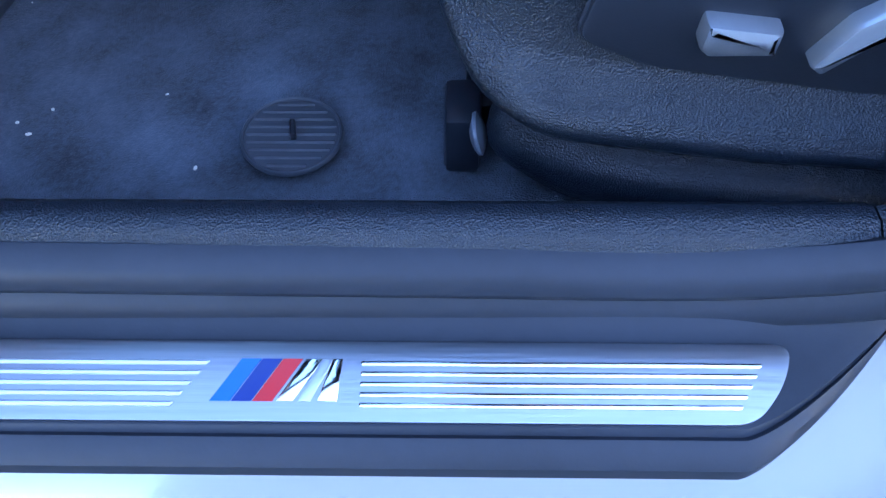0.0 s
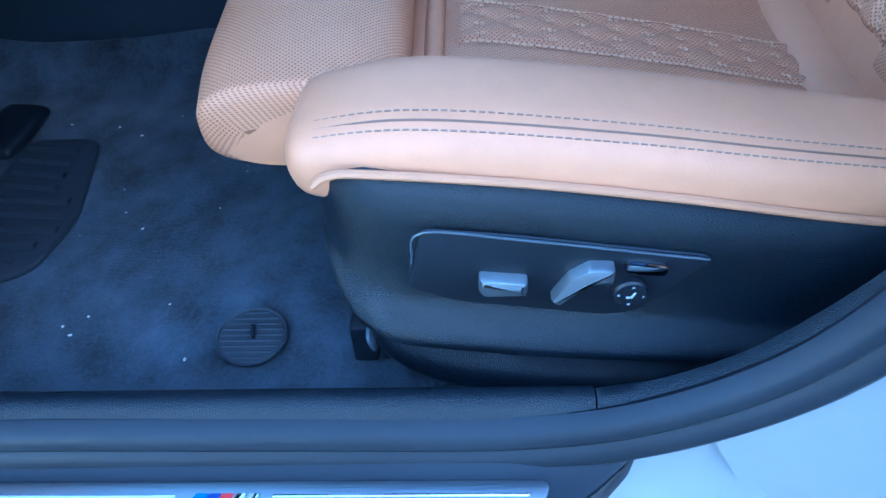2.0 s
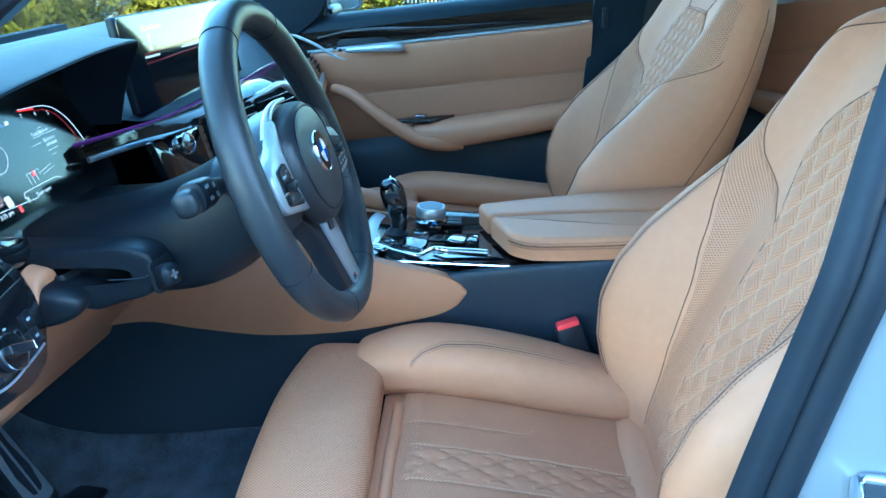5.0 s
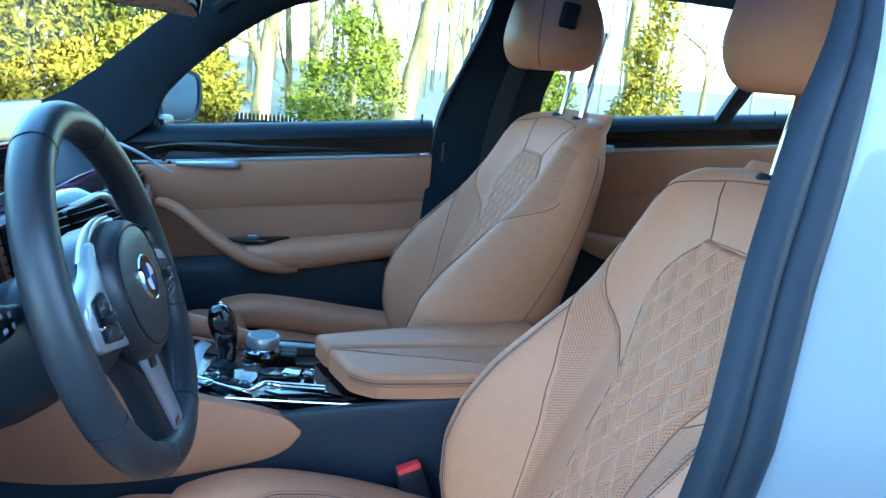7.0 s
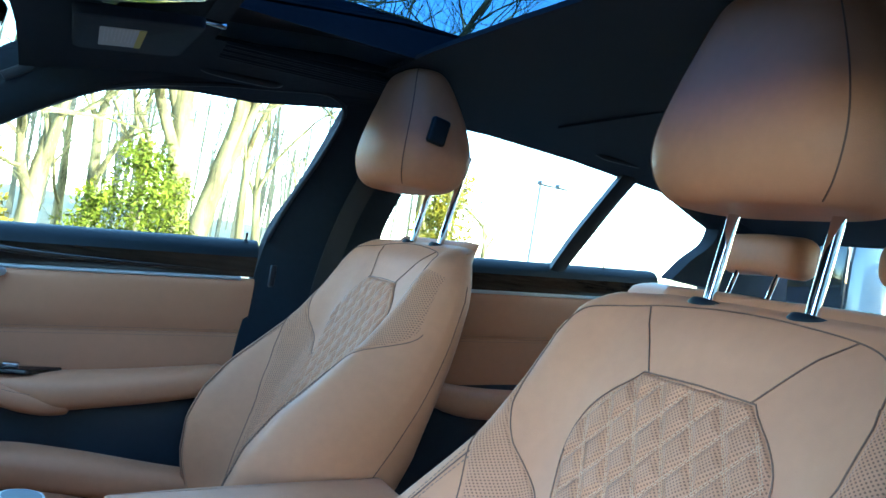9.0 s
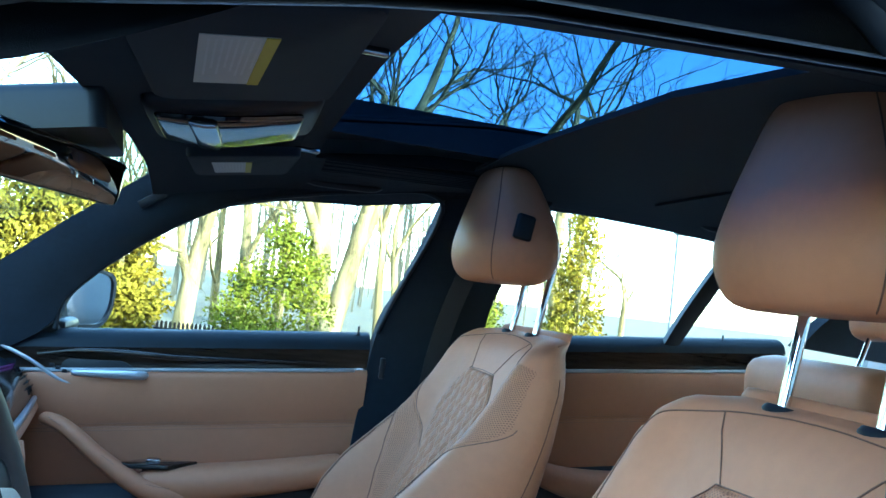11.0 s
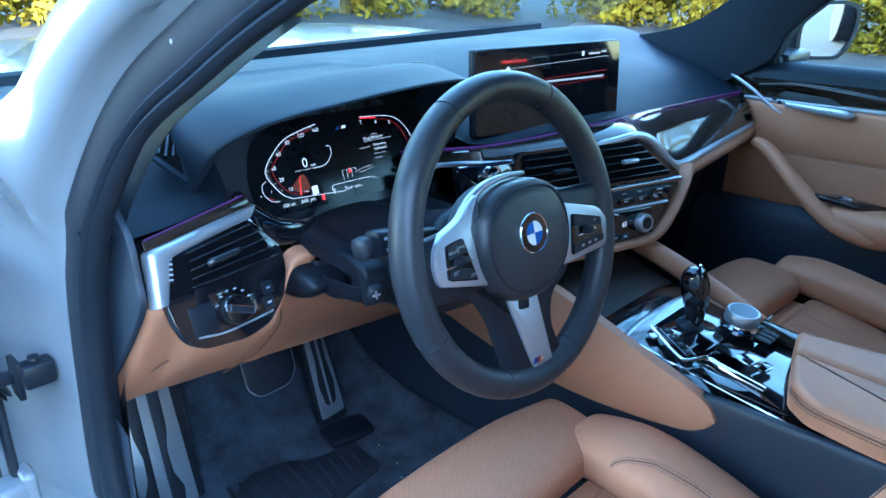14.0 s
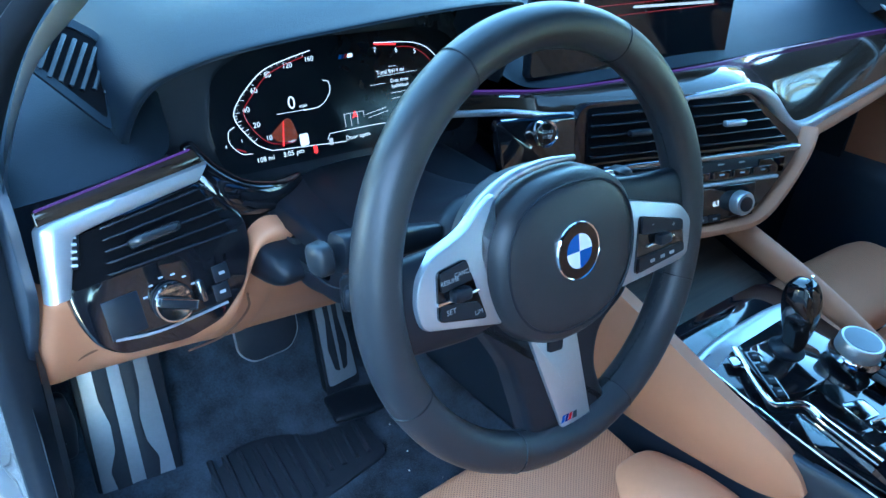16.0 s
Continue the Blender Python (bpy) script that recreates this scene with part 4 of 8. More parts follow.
part("pad", grid(net(np.array(ctrl), 110, 40)), dash_m, dash, "dark blue-grey grained dashboard pad", 70)
# hood over the instruments
lip = np.array([(-0.335, -0.600, 0.900), (-0.318, -0.598, 0.955), (-0.285, -0.586, 1.005), (-0.262, -0.555, 1.030), (-0.247, -0.510, 1.044), (-0.237, -0.44, 1.053), (-0.235, -0.34, 1.059), (-0.238, -0.240, 1.058), (-0.255, -0.200, 1.043), (-0.285, -0.178, 1.000), (-0.31, -0.168, 0.94)])
mid = np.array((-0.30, -0.37, 0.95))


def from_mid(p, k, dx):
    q = p.copy()
    q[:, 1] = mid[1] + (p[:, 1] - mid[1]) * k
    q[:, 2] = mid[2] + (p[:, 2] - mid[2]) * k
    q[:, 0] += dx
    return q


h3 = from_mid(lip, 1.06, -0.10)
h4 = from_mid(lip, 1.04, -0.22)
h4[:, 2] = np.minimum(h4[:, 2], 1.035)
h5 = h4.copy()
h5[:, 0], h5[:, 2] = -0.66, np.minimum(h4[:, 2], 1.01)
hood_rows = np.array([from_mid(lip, 0.90, -0.085), from_mid(lip, 0.955, -0.03), from_mid(lip, 0.985, -0.004), lip, from_mid(lip, 1.03, -0.012), h3, h4, h5])
part("hood", grid(net(hood_rows, 50, 70)), dash_m, dash, "dark grained hood over the instruments", 70)
# instrument display
dm = basis((-0.348, -0.352, 0.945), (0, 1, 0.0), (-0.36, 0, 1))
bez = part("bezel", plate(rounded([(-0.12, -0.098), (0.17, -0.098), (0.195, 0.05), (0.16, 0.098), (-0.17, 0.098), (-0.208, 0.03), (-0.205, -0.05)], 0.03, 5), 0.004, dm @ pose(0, 0, -0.006)), slat_m, dash, "piano black instrument surround")
cl = part("instrument_display", plate(rounded([(-0.155, -0.060), (0.150, -0.066), (0.165, -0.02), (0.150, 0.040), (0.115, 0.058), (-0.10, 0.062), (-0.150, 0.040), (-0.165, -0.01)], 0.02, 5), 0.003, dm), mat("antiglare_display_glass", (0.004, 0.005, 0.007), 0.10, var=0.1, spec=0.18), dash, "dark digital instrument display")
dz = 0.0034


def on_disp(x, y):
    return dm @ pose(x, y, dz)


def line(pts, r, m, par, mm=None, closed=False):
    mm = mm or dm
    P_ = [tuple(mm @ Vector((x, y, dz))) for x, y in pts]
    return part("line", tube(P_, r * 0.45, 5, closed, up=(1, 0.1, 0.2)), m, par, smooth=60)


arcL = [(-0.042, 0.049), (-0.072, 0.0435), (-0.098, 0.036), (-0.120, 0.020), (-0.1345, 0.0035), (-0.1352, -0.008), (-0.128, -0.021), (-0.117, -0.035), (-0.103, -0.043), (-0.016, -0.0505)]
line(cr(arcL[:9], 60), 0.0011, glow_w, cl)
line(arcL[8:], 0.0009, glow_w, cl)
line(cr([(-0.050, 0.044), (-0.074, 0.0385), (-0.096, 0.030), (-0.114, 0.014), (-0.1255, 0.000), (-0.120, -0.017), (-0.108, -0.032), (-0.094, -0.038), (-0.076, -0.039)], 40), 0.0010, glow_dr, cl)
line(cr([(0.037, 0.0477), (0.091, 0.0413), (0.117, 0.025), (0.131, -0.005), (0.133, -0.040)], 40), 0.0010, glow_w, cl)
line([(0.037, 0.0462), (0.0656, 0.0428)], 0.0024, glow_r, cl)
line(cr([(0.066, 0.0400), (0.088, 0.0365), (0.108, 0.022), (0.120, -0.005), (0.121, -0.035)], 30), 0.0009, glow_dr, cl)
line(cr([(-0.138, -0.0124), (-0.145, -0.0167), (-0.1456, -0.028), (-0.136, -0.0395), (-0.1245, -0.042)], 16), 0.0009, glow_w, cl)
line([(-0.140, -0.034), (-0.131, -0.039)], 0.0014, glow_dr, cl)
line([(-0.091, -0.0083), (-0.042, -0.0092)], 0.0006, glow_w, cl)
line(cr([(-0.060, -0.0095), (-0.040, -0.008), (-0.027, 0.0033), (-0.0262, 0.015), (-0.0326, 0.0171)], 20), 0.0008, glow_w, cl)
line(cr([(-0.038, -0.0445), (-0.035, -0.040), (-0.028, -0.0385), (0.030, -0.0395), (0.038, -0.041), (0.045, -0.044)], 24), 0.0008, glow_w, cl)
for k in range(25):
    p = cr(arcL[:9], 61)[2 + k * 2]
    q = p + (np.array((-0.07, 0.0)) - p) * (0.05 if k % 3 else 0.09)
    line([tuple(p), tuple(q)], 0.0005, glow_w, cl)
for w_, x, y, s_ in (("160", -0.0445, 0.0408, 0.0075), ("120", -0.070, 0.0375, 0.0075), ("80", -0.093, 0.0315, 0.0078), ("60", -0.1105, 0.0185, 0.0078), ("40", -0.1225, 0.0015, 0.0078), ("20", -0.1145, -0.0150, 0.0078),
                     ("10", -0.1040, -0.0300, 0.0072), ("0", -0.0885, -0.0350, 0.0085), ("0", -0.0725, 0.0000, 0.0185), ("mph", -0.0600, -0.0045, 0.0052), ("mph", -0.0795, -0.0370, 0.0052), ("7", 0.0372, 0.0395, 0.0075), ("6", 0.0650, 0.0365, 0.0075), ("5", 0.0900, 0.0320, 0.0075),
                     ("108 mi", -0.1120, -0.0500, 0.0072), ("3:05 pm", -0.0800, -0.0500, 0.0075), ("Door open.", 0.0003, -0.0475, 0.0068), ("Total 8414 mi", 0.0536, 0.0148, 0.0066), ("Data since", 0.0640, 0.0040, 0.0058), ("Individual", 0.0640, -0.0020, 0.0062), ("E", -0.150, -0.030, 0.004), ("F", -0.133, -0.0275, 0.004)):
    part("reading", word(w_, s_, on_disp(x, y)), glow_w, cl, smooth=0)
for x0, y0, w0 in ((0.036, 0.0110, 0.054), (0.0252, 0.0031, 0.020), (0.050, -0.0090, 0.022), (0.050, -0.0150, 0.014), (0.052, 0.0200, 0.010)):
    line([(x0, y0), (x0 + w0, y0)], 0.0005, glow_w, cl)
part("needle", plate([(-0.0008, -0.026), (0.0008, -0.026), (0.0005, 0.000), (-0.0005, 0.000)], 0.0005, on_disp(-0.0855, -0.0155) @ pose(0, 0, 0, 0, 0, -10)), glow_r, cl)
part("glow_field", plate(rounded([(-0.103, -0.028), (-0.082, -0.013), (-0.076, -0.016), (-0.071, -0.037), (-0.094, -0.037)], 0.006), 0.0003, on_disp(0, 0)), glow_mat("dull_orange_light", (0.75, 0.12, 0.03), 0.008), cl)
part("gear_tile", plate(rect(0.010, 0.0125, 0.002), 0.0006, on_disp(-0.0656, -0.0390)), glow_w, cl)
part("belt_sign", plate(rect(0.0045, 0.0085, 0.002), 0.0006, on_disp(-0.0545, -0.0514)), glow_r, cl)
part("door_sign", plate(rect(0.0045, 0.0070, 0.001), 0.0006, on_disp(-0.0345, -0.0470)), glow_mat("grey_display_light", (0.6, 0.62, 0.66), 0.04), cl)
for k, (x0, c_) in enumerate(((-0.010, blue_l), (-0.0065, blue_d), (-0.003, red_e))):
    part("mode_mark", plate([(x0, 0.0362), (x0 + 0.0032, 0.0362), (x0 + 0.0050, 0.0402), (x0 + 0.0018, 0.0402)], 0.0005, on_disp(0, 0)), c_, cl)
part("mode_mark", plate([(0.0005, 0.0362), (0.0075, 0.0362), (0.0080, 0.0402), (0.0022, 0.0402)], 0.0005, on_disp(0, 0)), glow_w, cl)
# map and arrow
for a, b in (((-0.0135, -0.0354), (-0.0137, -0.0218)), ((-0.0137, -0.0218), (0.0109, -0.0218)), ((-0.0060, -0.0354), (-0.0060, -0.0218)), ((0.0020, -0.0340), (0.0030, -0.0218)), ((0.0109, -0.0290), (0.0109, -0.0218)), ((0.0137, -0.0266), (0.0408, -0.0231)), ((0.0160, -0.0306), (0.0431, -0.0273))):
    line([a, b], 0.0005, glow_w, cl)
part("map_arrow", plate([(-0.0040, -0.0275), (-0.0005, -0.0262), (0.0030, -0.0275), (-0.0005, -0.0200)], 0.0006, on_disp(0, 0)), glow_r, cl)

ap = [[(x + 0.03 * (1 - ((y + 0.37) / 0.19) ** 2) * k, y, z) for x, z, k in ((-0.352, 0.852, 0.0), (-0.335, 0.854, 0.2), (-0.30, 0.846, 0.6), (-0.262, 0.834, 1.0), (-0.25, 0.818, 1.0), (-0.27, 0.80, 0.8), (-0.33, 0.79, 0.0))] for y in (-0.512, -0.50, -0.47, -0.42, -0.37, -0.32, -0.26, -0.20, -0.17)]
for q_ in (ap[0],):
    q_[:] = [(x - 0.05, y, z) for x, y, z in q_]
part("apron", grid(net(np.array(ap), 40, 30)), plastic_m, dash, "smooth black apron below the instruments", 70)

# centre display
sm = basis((-0.275, 0.029, 1.012), (0.16, 1, 0.0), (-0.13, 0, 1))
scr = thing("centre_display", "wide dark touch display with a warning page", "display")
part("casing", box((0.333, 0.136, 0.014), (0, 0, -0.008), 0.004, 3, m=sm), plastic_m, scr, "black display casing")
gls = part("glass", plate(rect(0.329, 0.132, 0.008), 0.002, sm), lcd_m, scr, "glossy display glass")
mm = sm @ pose(0, 0, -0.0012)
for y0, m_, r_ in ((0.040, glow_w, 0.0006), (0.016, glow_dr, 0.0010), (0.003, glow_dr, 0.0008), (0.052, glow_mat("faint_white_light", (0.7, 0.75, 0.8), 0.02), 0.0003)):
    line([(-0.120, y0 - 0.006), (0.135, y0 + 0.002)], r_, m_, gls, mm)
part("page_title", word("Check Control", 0.0085, sm @ pose(-0.085, 0.046, 0.0022)), glow_r, gls, smooth=0)
for k, (x, y, w) in enumerate(((-0.085, 0.025, 0.06), (0.055, 0.0085, 0.14), (-0.10, 0.006, 0.04), (0.10, 0.048, 0.028), (0.124, 0.050, 0.012))):
    part("text_bar", plate(rect(w, 0.0032, 0.0008), 0.0004, sm @ pose(x, y, 0.0021)), glow_mat("text_light", (0.75, 0.8, 0.85), 0.035), gls)
part("sign", plate(rect(0.005, 0.008, 0.001), 0.0004, sm @ pose(0.072, 0.049, 0.0021)), glow_w, gls)
part("pictogram", plate(rect(0.006, 0.024, 0.002), 0.0004, sm @ pose(-0.098, 0.026, 0.0021)), glow_w, gls)
# small grille beside the display
gr = part("top_grille", plate(rounded([(-0.035, -0.015), (0.03, -0.02), (0.035, 0.02), (-0.025, 0.02)], 0.008), 0.004, basis((-0.40, -0.165, 1.038), (0.3, 1, 0), (-1, 0.2, 0.12))), plastic_m, dash)
for k in range(5):
    part("slat", box((0.05, 0.0025, 0.003), (0, -0.012 + k * 0.006, 0.006), 0.0, m=basis((-0.40, -0.165, 1.038), (0.3, 1, 0), (-1, 0.2, 0.12))), shell_m, gr)
# side window demister grille on the left
gm = basis((-0.371, -0.609, 0.989), (-0.50, 0.56, 0.26), (-0.62, -0.30, 0.55))
gm = gm @ pose(0, 0, 0.012)
tri = [(-0.036, -0.032), (0.034, 0.012), (0.030, 0.040), (-0.024, 0.038)]
dg_ = part("demister", ring_plate(rounded([(x * 1.25, y * 1.25) for x, y in tri], 0.008), rounded(tri, 0.006), 0.003, gm), dash_m, dash, "angular demister grille frame")
# flat near-black sheet: shade of the depth behind the slats, put in as colour
part("backing", plate(rounded(tri, 0.006), 0.001, gm), mat("painted_recess_shade", (0.003, 0.003, 0.004), 0.8, spec=0.05), dg_)
for k in range(7):
    y = -0.020 + k * 0.0088
    part("slat", box((0.050 if 1 < k < 6 else 0.040, 0.0042, 0.005), (0.002, y + 0.006, 0.002), 0.001, m=gm @ pose(0, 0, 0, 0, 0, 14)), slat_m, dg_)

# wood and silver on the left end
LX0 = basis((-0.283, -0.620, 0.915), (-0.10, 1, 0.02), (-0.40, 0, 1))
lw = part("left_veneer", plate(rounded([(-0.071, -0.001), (0.078, 0.013), (0.071, 0.027), (-0.071, 0.012)], 0.003), 0.004, LX0, 0.001), wood_m, dash, "glossy dark wood veneer strip")
part("light_line", tube([tuple(LX0 @ Vector((x, 0.0125 + 0.105 * (x + 0.07), 0.004))) for x in np.linspace(-0.069, 0.068, 12)], 0.0013, 5), glow_p, lw)
so = [(0.079, 0.013), (0.0, 0.0065), (-0.050, 0.002), (-0.070, -0.001), (-0.0745, -0.012), (-0.077, -0.028), (-0.083, -0.062)]
si = [(0.066, -0.002), (0.0, -0.009), (-0.036, -0.0135), (-0.046, -0.0165), (-0.0505, -0.024), (-0.056, -0.040), (-0.065, -0.063)]
so, si = cr(so, 50), cr(si, 50)
sr_ = [[tuple(LX0 @ Vector((*(a + (b - a) * u), h))) for a, b in zip(so, si)] for u, h in ((-0.04, -0.004), (0.0, 0.006), (0.12, 0.010), (0.5, 0.0105), (0.88, 0.009), (1.0, 0.005), (1.03, -0.002))]
part("left_silver", grid(np.array(sr_)), satin_m, dash, "satin silver vent surround", 60)
# left vent and light switches in piano black
lp = part("light_panel", plate(rounded([(-0.066, -0.060), (-0.050, -0.012), (0.068, 0.0), (0.104, -0.048), (0.102, -0.078), (0.087, -0.110), (0.056, -0.134), (0.020, -0.139), (-0.038, -0.129), (-0.056, -0.114), (-0.064, -0.088)], 0.010, 4), 0.012, LX0 @ pose(0, 0, -0.012), 0.002), gloss_m, dash, "piano black light switch panel")
# the vent has no duct: a near-black sheet paints the shade between its slats
lv = part("left_vent", plate(rounded([(-0.050, -0.017), (0.066, -0.005), (0.086, -0.058), (-0.062, -0.060)], 0.005), 0.002, LX0 @ pose(0, 0, 0.0)), mat("painted_vent_shade", (0.003, 0.003, 0.004), 0.8, spec=0.05), dash, "black air vent with slats")
for k in range(5):
    y = -0.0135 - k * 0.0105
    part("slat", box((0.098 + 0.006 * k, 0.0020, 0.005), (0.021 + 0.002 * k, y, 0.0055), 0.0006, m=LX0 @ pose(0, 0, 0, 0, 0, 4.5 - 1.2 * k)), slat_m, lv)
part("vent_tab", pillow([tuple(LX0 @ Vector(p)) for p in ((-0.010, -0.036, 0.012), (0.0, -0.033, 0.017), (0.026, -0.032, 0.017), (0.036, -0.032, 0.012))], [(0.0045, 0.004)] * 4, 2.4, up=(1, 0, 0.3)), slat_m, lv)
tw = part("vent_wheel", box((0.012, 0.036, 0.008), (-0.0445, -0.036, 0.003), 0.003, 2, m=LX0 @ pose(0, 0, 0, 0, 0, -14)), plastic_m, lv)
for k in range(6):
    part("ridge", box((0.0065, 0.0026, 0.002), (-0.0445, -0.050 + k * 0.0058, 0.0078), 0.0006, 1, m=LX0 @ pose(0, 0, 0, 0, 0, -14)), mark_m, tw)
part("cover_plate", box((0.032, 0.036, 0.002), (-0.0285, -0.0955, 0.0008), 0.0008, m=LX0), plastic_m, lp, "blank square cover")
kn = part("light_knob", lathe([(0.0, 0.0), (0.0180, 0.0), (0.0180, 0.006), (0.0165, 0.008), (0.0, 0.008)], LX0 @ pose(0.014, -0.099, 0.0), 36), plastic_m, lp, "round black light knob with a chrome ring")
part("ring", lathe([(0.0168, 0.006), (0.0184, 0.0065), (0.0180, 0.0088), (0.0166, 0.0090), (0.0160, 0.0080)], LX0 @ pose(0.014, -0.099, 0.0), 36), chrome_m, kn)
gp_ = part("grip", box((0.034, 0.0090, 0.012), (0, 0, 0.012), 0.003, 2, m=LX0 @ pose(0.014, -0.099, 0, 0, 0, -24)), plastic_m, kn)
part("edge", tube([tuple(LX0 @ pose(0.014, -0.099, 0, 0, 0, -24) @ Vector(p)) for p in ((-0.0165, -0.0042, 0.0176), (0.0165, -0.0042, 0.0176), (0.0165, 0.0042, 0.0176), (-0.0165, 0.0042, 0.0176))], 0.0006, 5, True, up=(1, 0, 0.4)), chrome_m, gp_)
for k in range(6):
    a = radians(150 - k * 26)
    part("mark", plate(rect(0.0040, 0.0016, 0.0005), 0.0004, LX0 @ pose(0.014 + 0.0245 * math.cos(a), -0.099 + 0.0245 * math.sin(a), 0.0002)), mark_m, lp)
part("dimmer", box((0.006, 0.022, 0.005), (0.043, -0.100, 0.001), 0.002, 2, m=LX0), dkchrome_m, lp)
for k in range(2):
    b_ = part("fog_button", box((0.016, 0.0165, 0.003), (0.0655 - 0.004 * k, -0.0905 - k * 0.0175, 0.0005), 0.0012, m=LX0 @ pose(0, 0, 0, 0, 0, 0)), plastic_m, lp)
    part("mark", plate(rect(0.006, 0.0028, 0.0008), 0.0004, LX0 @ pose(0.0655 - 0.004 * k, -0.0905 - k * 0.0175, 0.0022)), mark_m, b_)
part("silver_lip", sweep(cr([tuple(LX0 @ Vector(p)) for p in ((-0.042, -0.113, 0.001), (-0.010, -0.1195, 0.002), (0.025, -0.1205, 0.002), (0.064, -0.120, 0.001))], 16), squircle(0.0014, 0.0012, 2.4, 8), up=(1, 0, 0.4)), satin_m, lp)
# black surround between vent and column
part("vent_fairing", pillow([(-0.322, -0.548, 0.938), (-0.305, -0.537, 0.908), (-0.292, -0.512, 0.886), (-0.296, -0.47, 0.876), (-0.32, -0.43, 0.876)], [(0.006, 0.005), (0.016, 0.010), (0.018, 0.011), (0.014, 0.008), (0.005, 0.004)], 2.4, up=(1, 0, 0.3)), gloss_m, dash, "curved piano black fairing")

# tan knee panel
KY = [-0.703, -0.697, -0.66, -0.64, -0.58, -0.535, -0.505, -0.47, -0.44, -0.36, -0.26, -0.16, -0.09]
KT = [0.846, 0.851, 0.838, 0.795, 0.782, 0.785, 0.850, 0.852, 0.800, 0.775, 0.760, 0.735, 0.72]
ctrl = []
for y, zt in zip(KY, KT):
    d = 0.0 if y < -0.45 else 0.03
    f = np.interp(y, [-0.72, -0.1], [0, 1])
    zb = 0.632 - 0.060 * f
    w_ = 0.05 if y < -0.70 else 0.0
    ctrl.append([(-0.285 - d - w_, y, zt + 0.004), (-0.266 - d - w_, y, zt - 0.004), (-0.275 - d - w_, y, zt - 0.03), (-0.330 - d * 0.8 - w_, y, 0.5 * zt + 0.5 * zb), (-0.395 - d * 0.4 - w_, y, zb + 0.03), (-0.43 - w_, y, zb), (-0.46 - w_, y, zb + 0.004), (-0.62 - w_, y, zb + 0.03)])
kp = part("knee_panel", grid(net(np.array(ctrl), 100, 50)), leather_lower, dash, "tan lower dashboard panel", 70)
part("side_cover", plate(cr([(-0.305, 0.972), (-0.268, 0.936), (-0.258, 0.892), (-0.254, 0.860), (-0.298, 0.796), (-0.358, 0.722), (-0.424, 0.640)], 30).tolist() + [(-0.445, 0.615), (-0.62, 0.600), (-0.62, 1.02)], 0.008, basis((0, -0.7035, 0), (1, 0, 0), (0, 0, 1)), 0.002), trim_m, dash, "smooth dark dashboard end cover", 50)
part("footwell_side", grid(np.array([[(-0.31, -0.722, 0.66), (-0.31, -0.724, 0.40)], [(-0.45, -0.715, 0.70), (-0.45, -0.715, 0.36)], [(-0.80, -0.70, 0.75), (-0.80, -0.70, 0.36)]])), trim_m, dash, "dark footwell side lining", 50)
part("panel_seam", tube(cr([(-0.285, -0.512, 0.775), (-0.300, -0.506, 0.742), (-0.345, -0.517, 0.680), (-0.40, -0.54, 0.628)], 14), 0.0014, 5), seam_d, kp)
part("panel_seam", tube(cr([(-0.300, -0.622, 0.760), (-0.318, -0.652, 0.742), (-0.36, -0.672, 0.700), (-0.42, -0.664, 0.638)], 14), 0.0012, 5), seam_d, kp)
part("firewall", box((0.03, 1.46, 0.75), (-0.86, 0.02, 0.62), 0.0), liner_m, dash)
part("underside", box((0.40, 0.55, 0.02), (-0.66, -0.42, 0.655), 0.0), liner_m, dash)

# centre and passenger trim: wood strip, silver line
TY = [-0.26, -0.178, -0.122, -0.02, 0.08, 0.135, 0.180, 0.262, 0.40, 0.58, 0.760]
TX = [-0.320, -0.285, -0.236, -0.200, -0.172, -0.161, -0.155, -0.146, -0.158, -0.181, -0.207]
TB = [0.917, 0.918, 0.922, 0.930, 0.939, 0.941, 0.921, 0.865, 0.864, 0.862, 0.859]
TT = [0.930, 0.932, 0.935, 0.940, 0.945, 0.946, 0.947, 0.947, 0.940, 0.930, 0.918]
TW = [0.028, 0.022, 0.040, 0.050, 0.060, 0.065, 0.068, 0.078, 0.072, 0.061, 0.047]
low = cr(np.array(list(zip(TX, TY, TB))), 80)
top = cr(np.array([(x - w, y, z) for x, y, z, w in zip(TX, TY, TT, TW)]), 80)
mid_ = (low + top) / 2 + np.array((0.008, 0, 0.006))
part("veneer", slab(np.array([low, mid_, top]), 0.006, (-1, 0, -0.3)), wood_m, dash, "glossy dark wood veneer across the dashboard", 60)
part("light_line", tube(top + np.array((0.002, 0, 0.001)), 0.0013, 5), glow_p, dash)
part("silver_line", sweep(low + np.array((0.003, 0, -0.004)), squircle(0.0065, 0.0055, 2.6, 14), up=(1, 0, 0.2), scale=np.interp(np.linspace(0, 1, 80), [0, 0.3, 0.5, 0.62, 0.70, 0.78, 1], [0.6, 0.8, 1.0, 1.7, 1.8, 1.1, 0.8])), satin_m, dash, "satin silver dashboard strip", 70)
# same painted shade sheet behind the passenger's vent slats
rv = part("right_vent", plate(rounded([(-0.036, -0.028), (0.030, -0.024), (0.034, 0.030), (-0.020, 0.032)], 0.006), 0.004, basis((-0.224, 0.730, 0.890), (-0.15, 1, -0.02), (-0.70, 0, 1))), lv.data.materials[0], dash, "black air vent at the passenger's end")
for k in range(4):
    part("slat", box((0.055, 0.003, 0.010), (0.002, -0.016 + k * 0.012, 0.006), 0.001, m=basis((-0.224, 0.730, 0.890), (-0.15, 1, -0.02), (-0.70, 0, 1))), slat_m, rv)
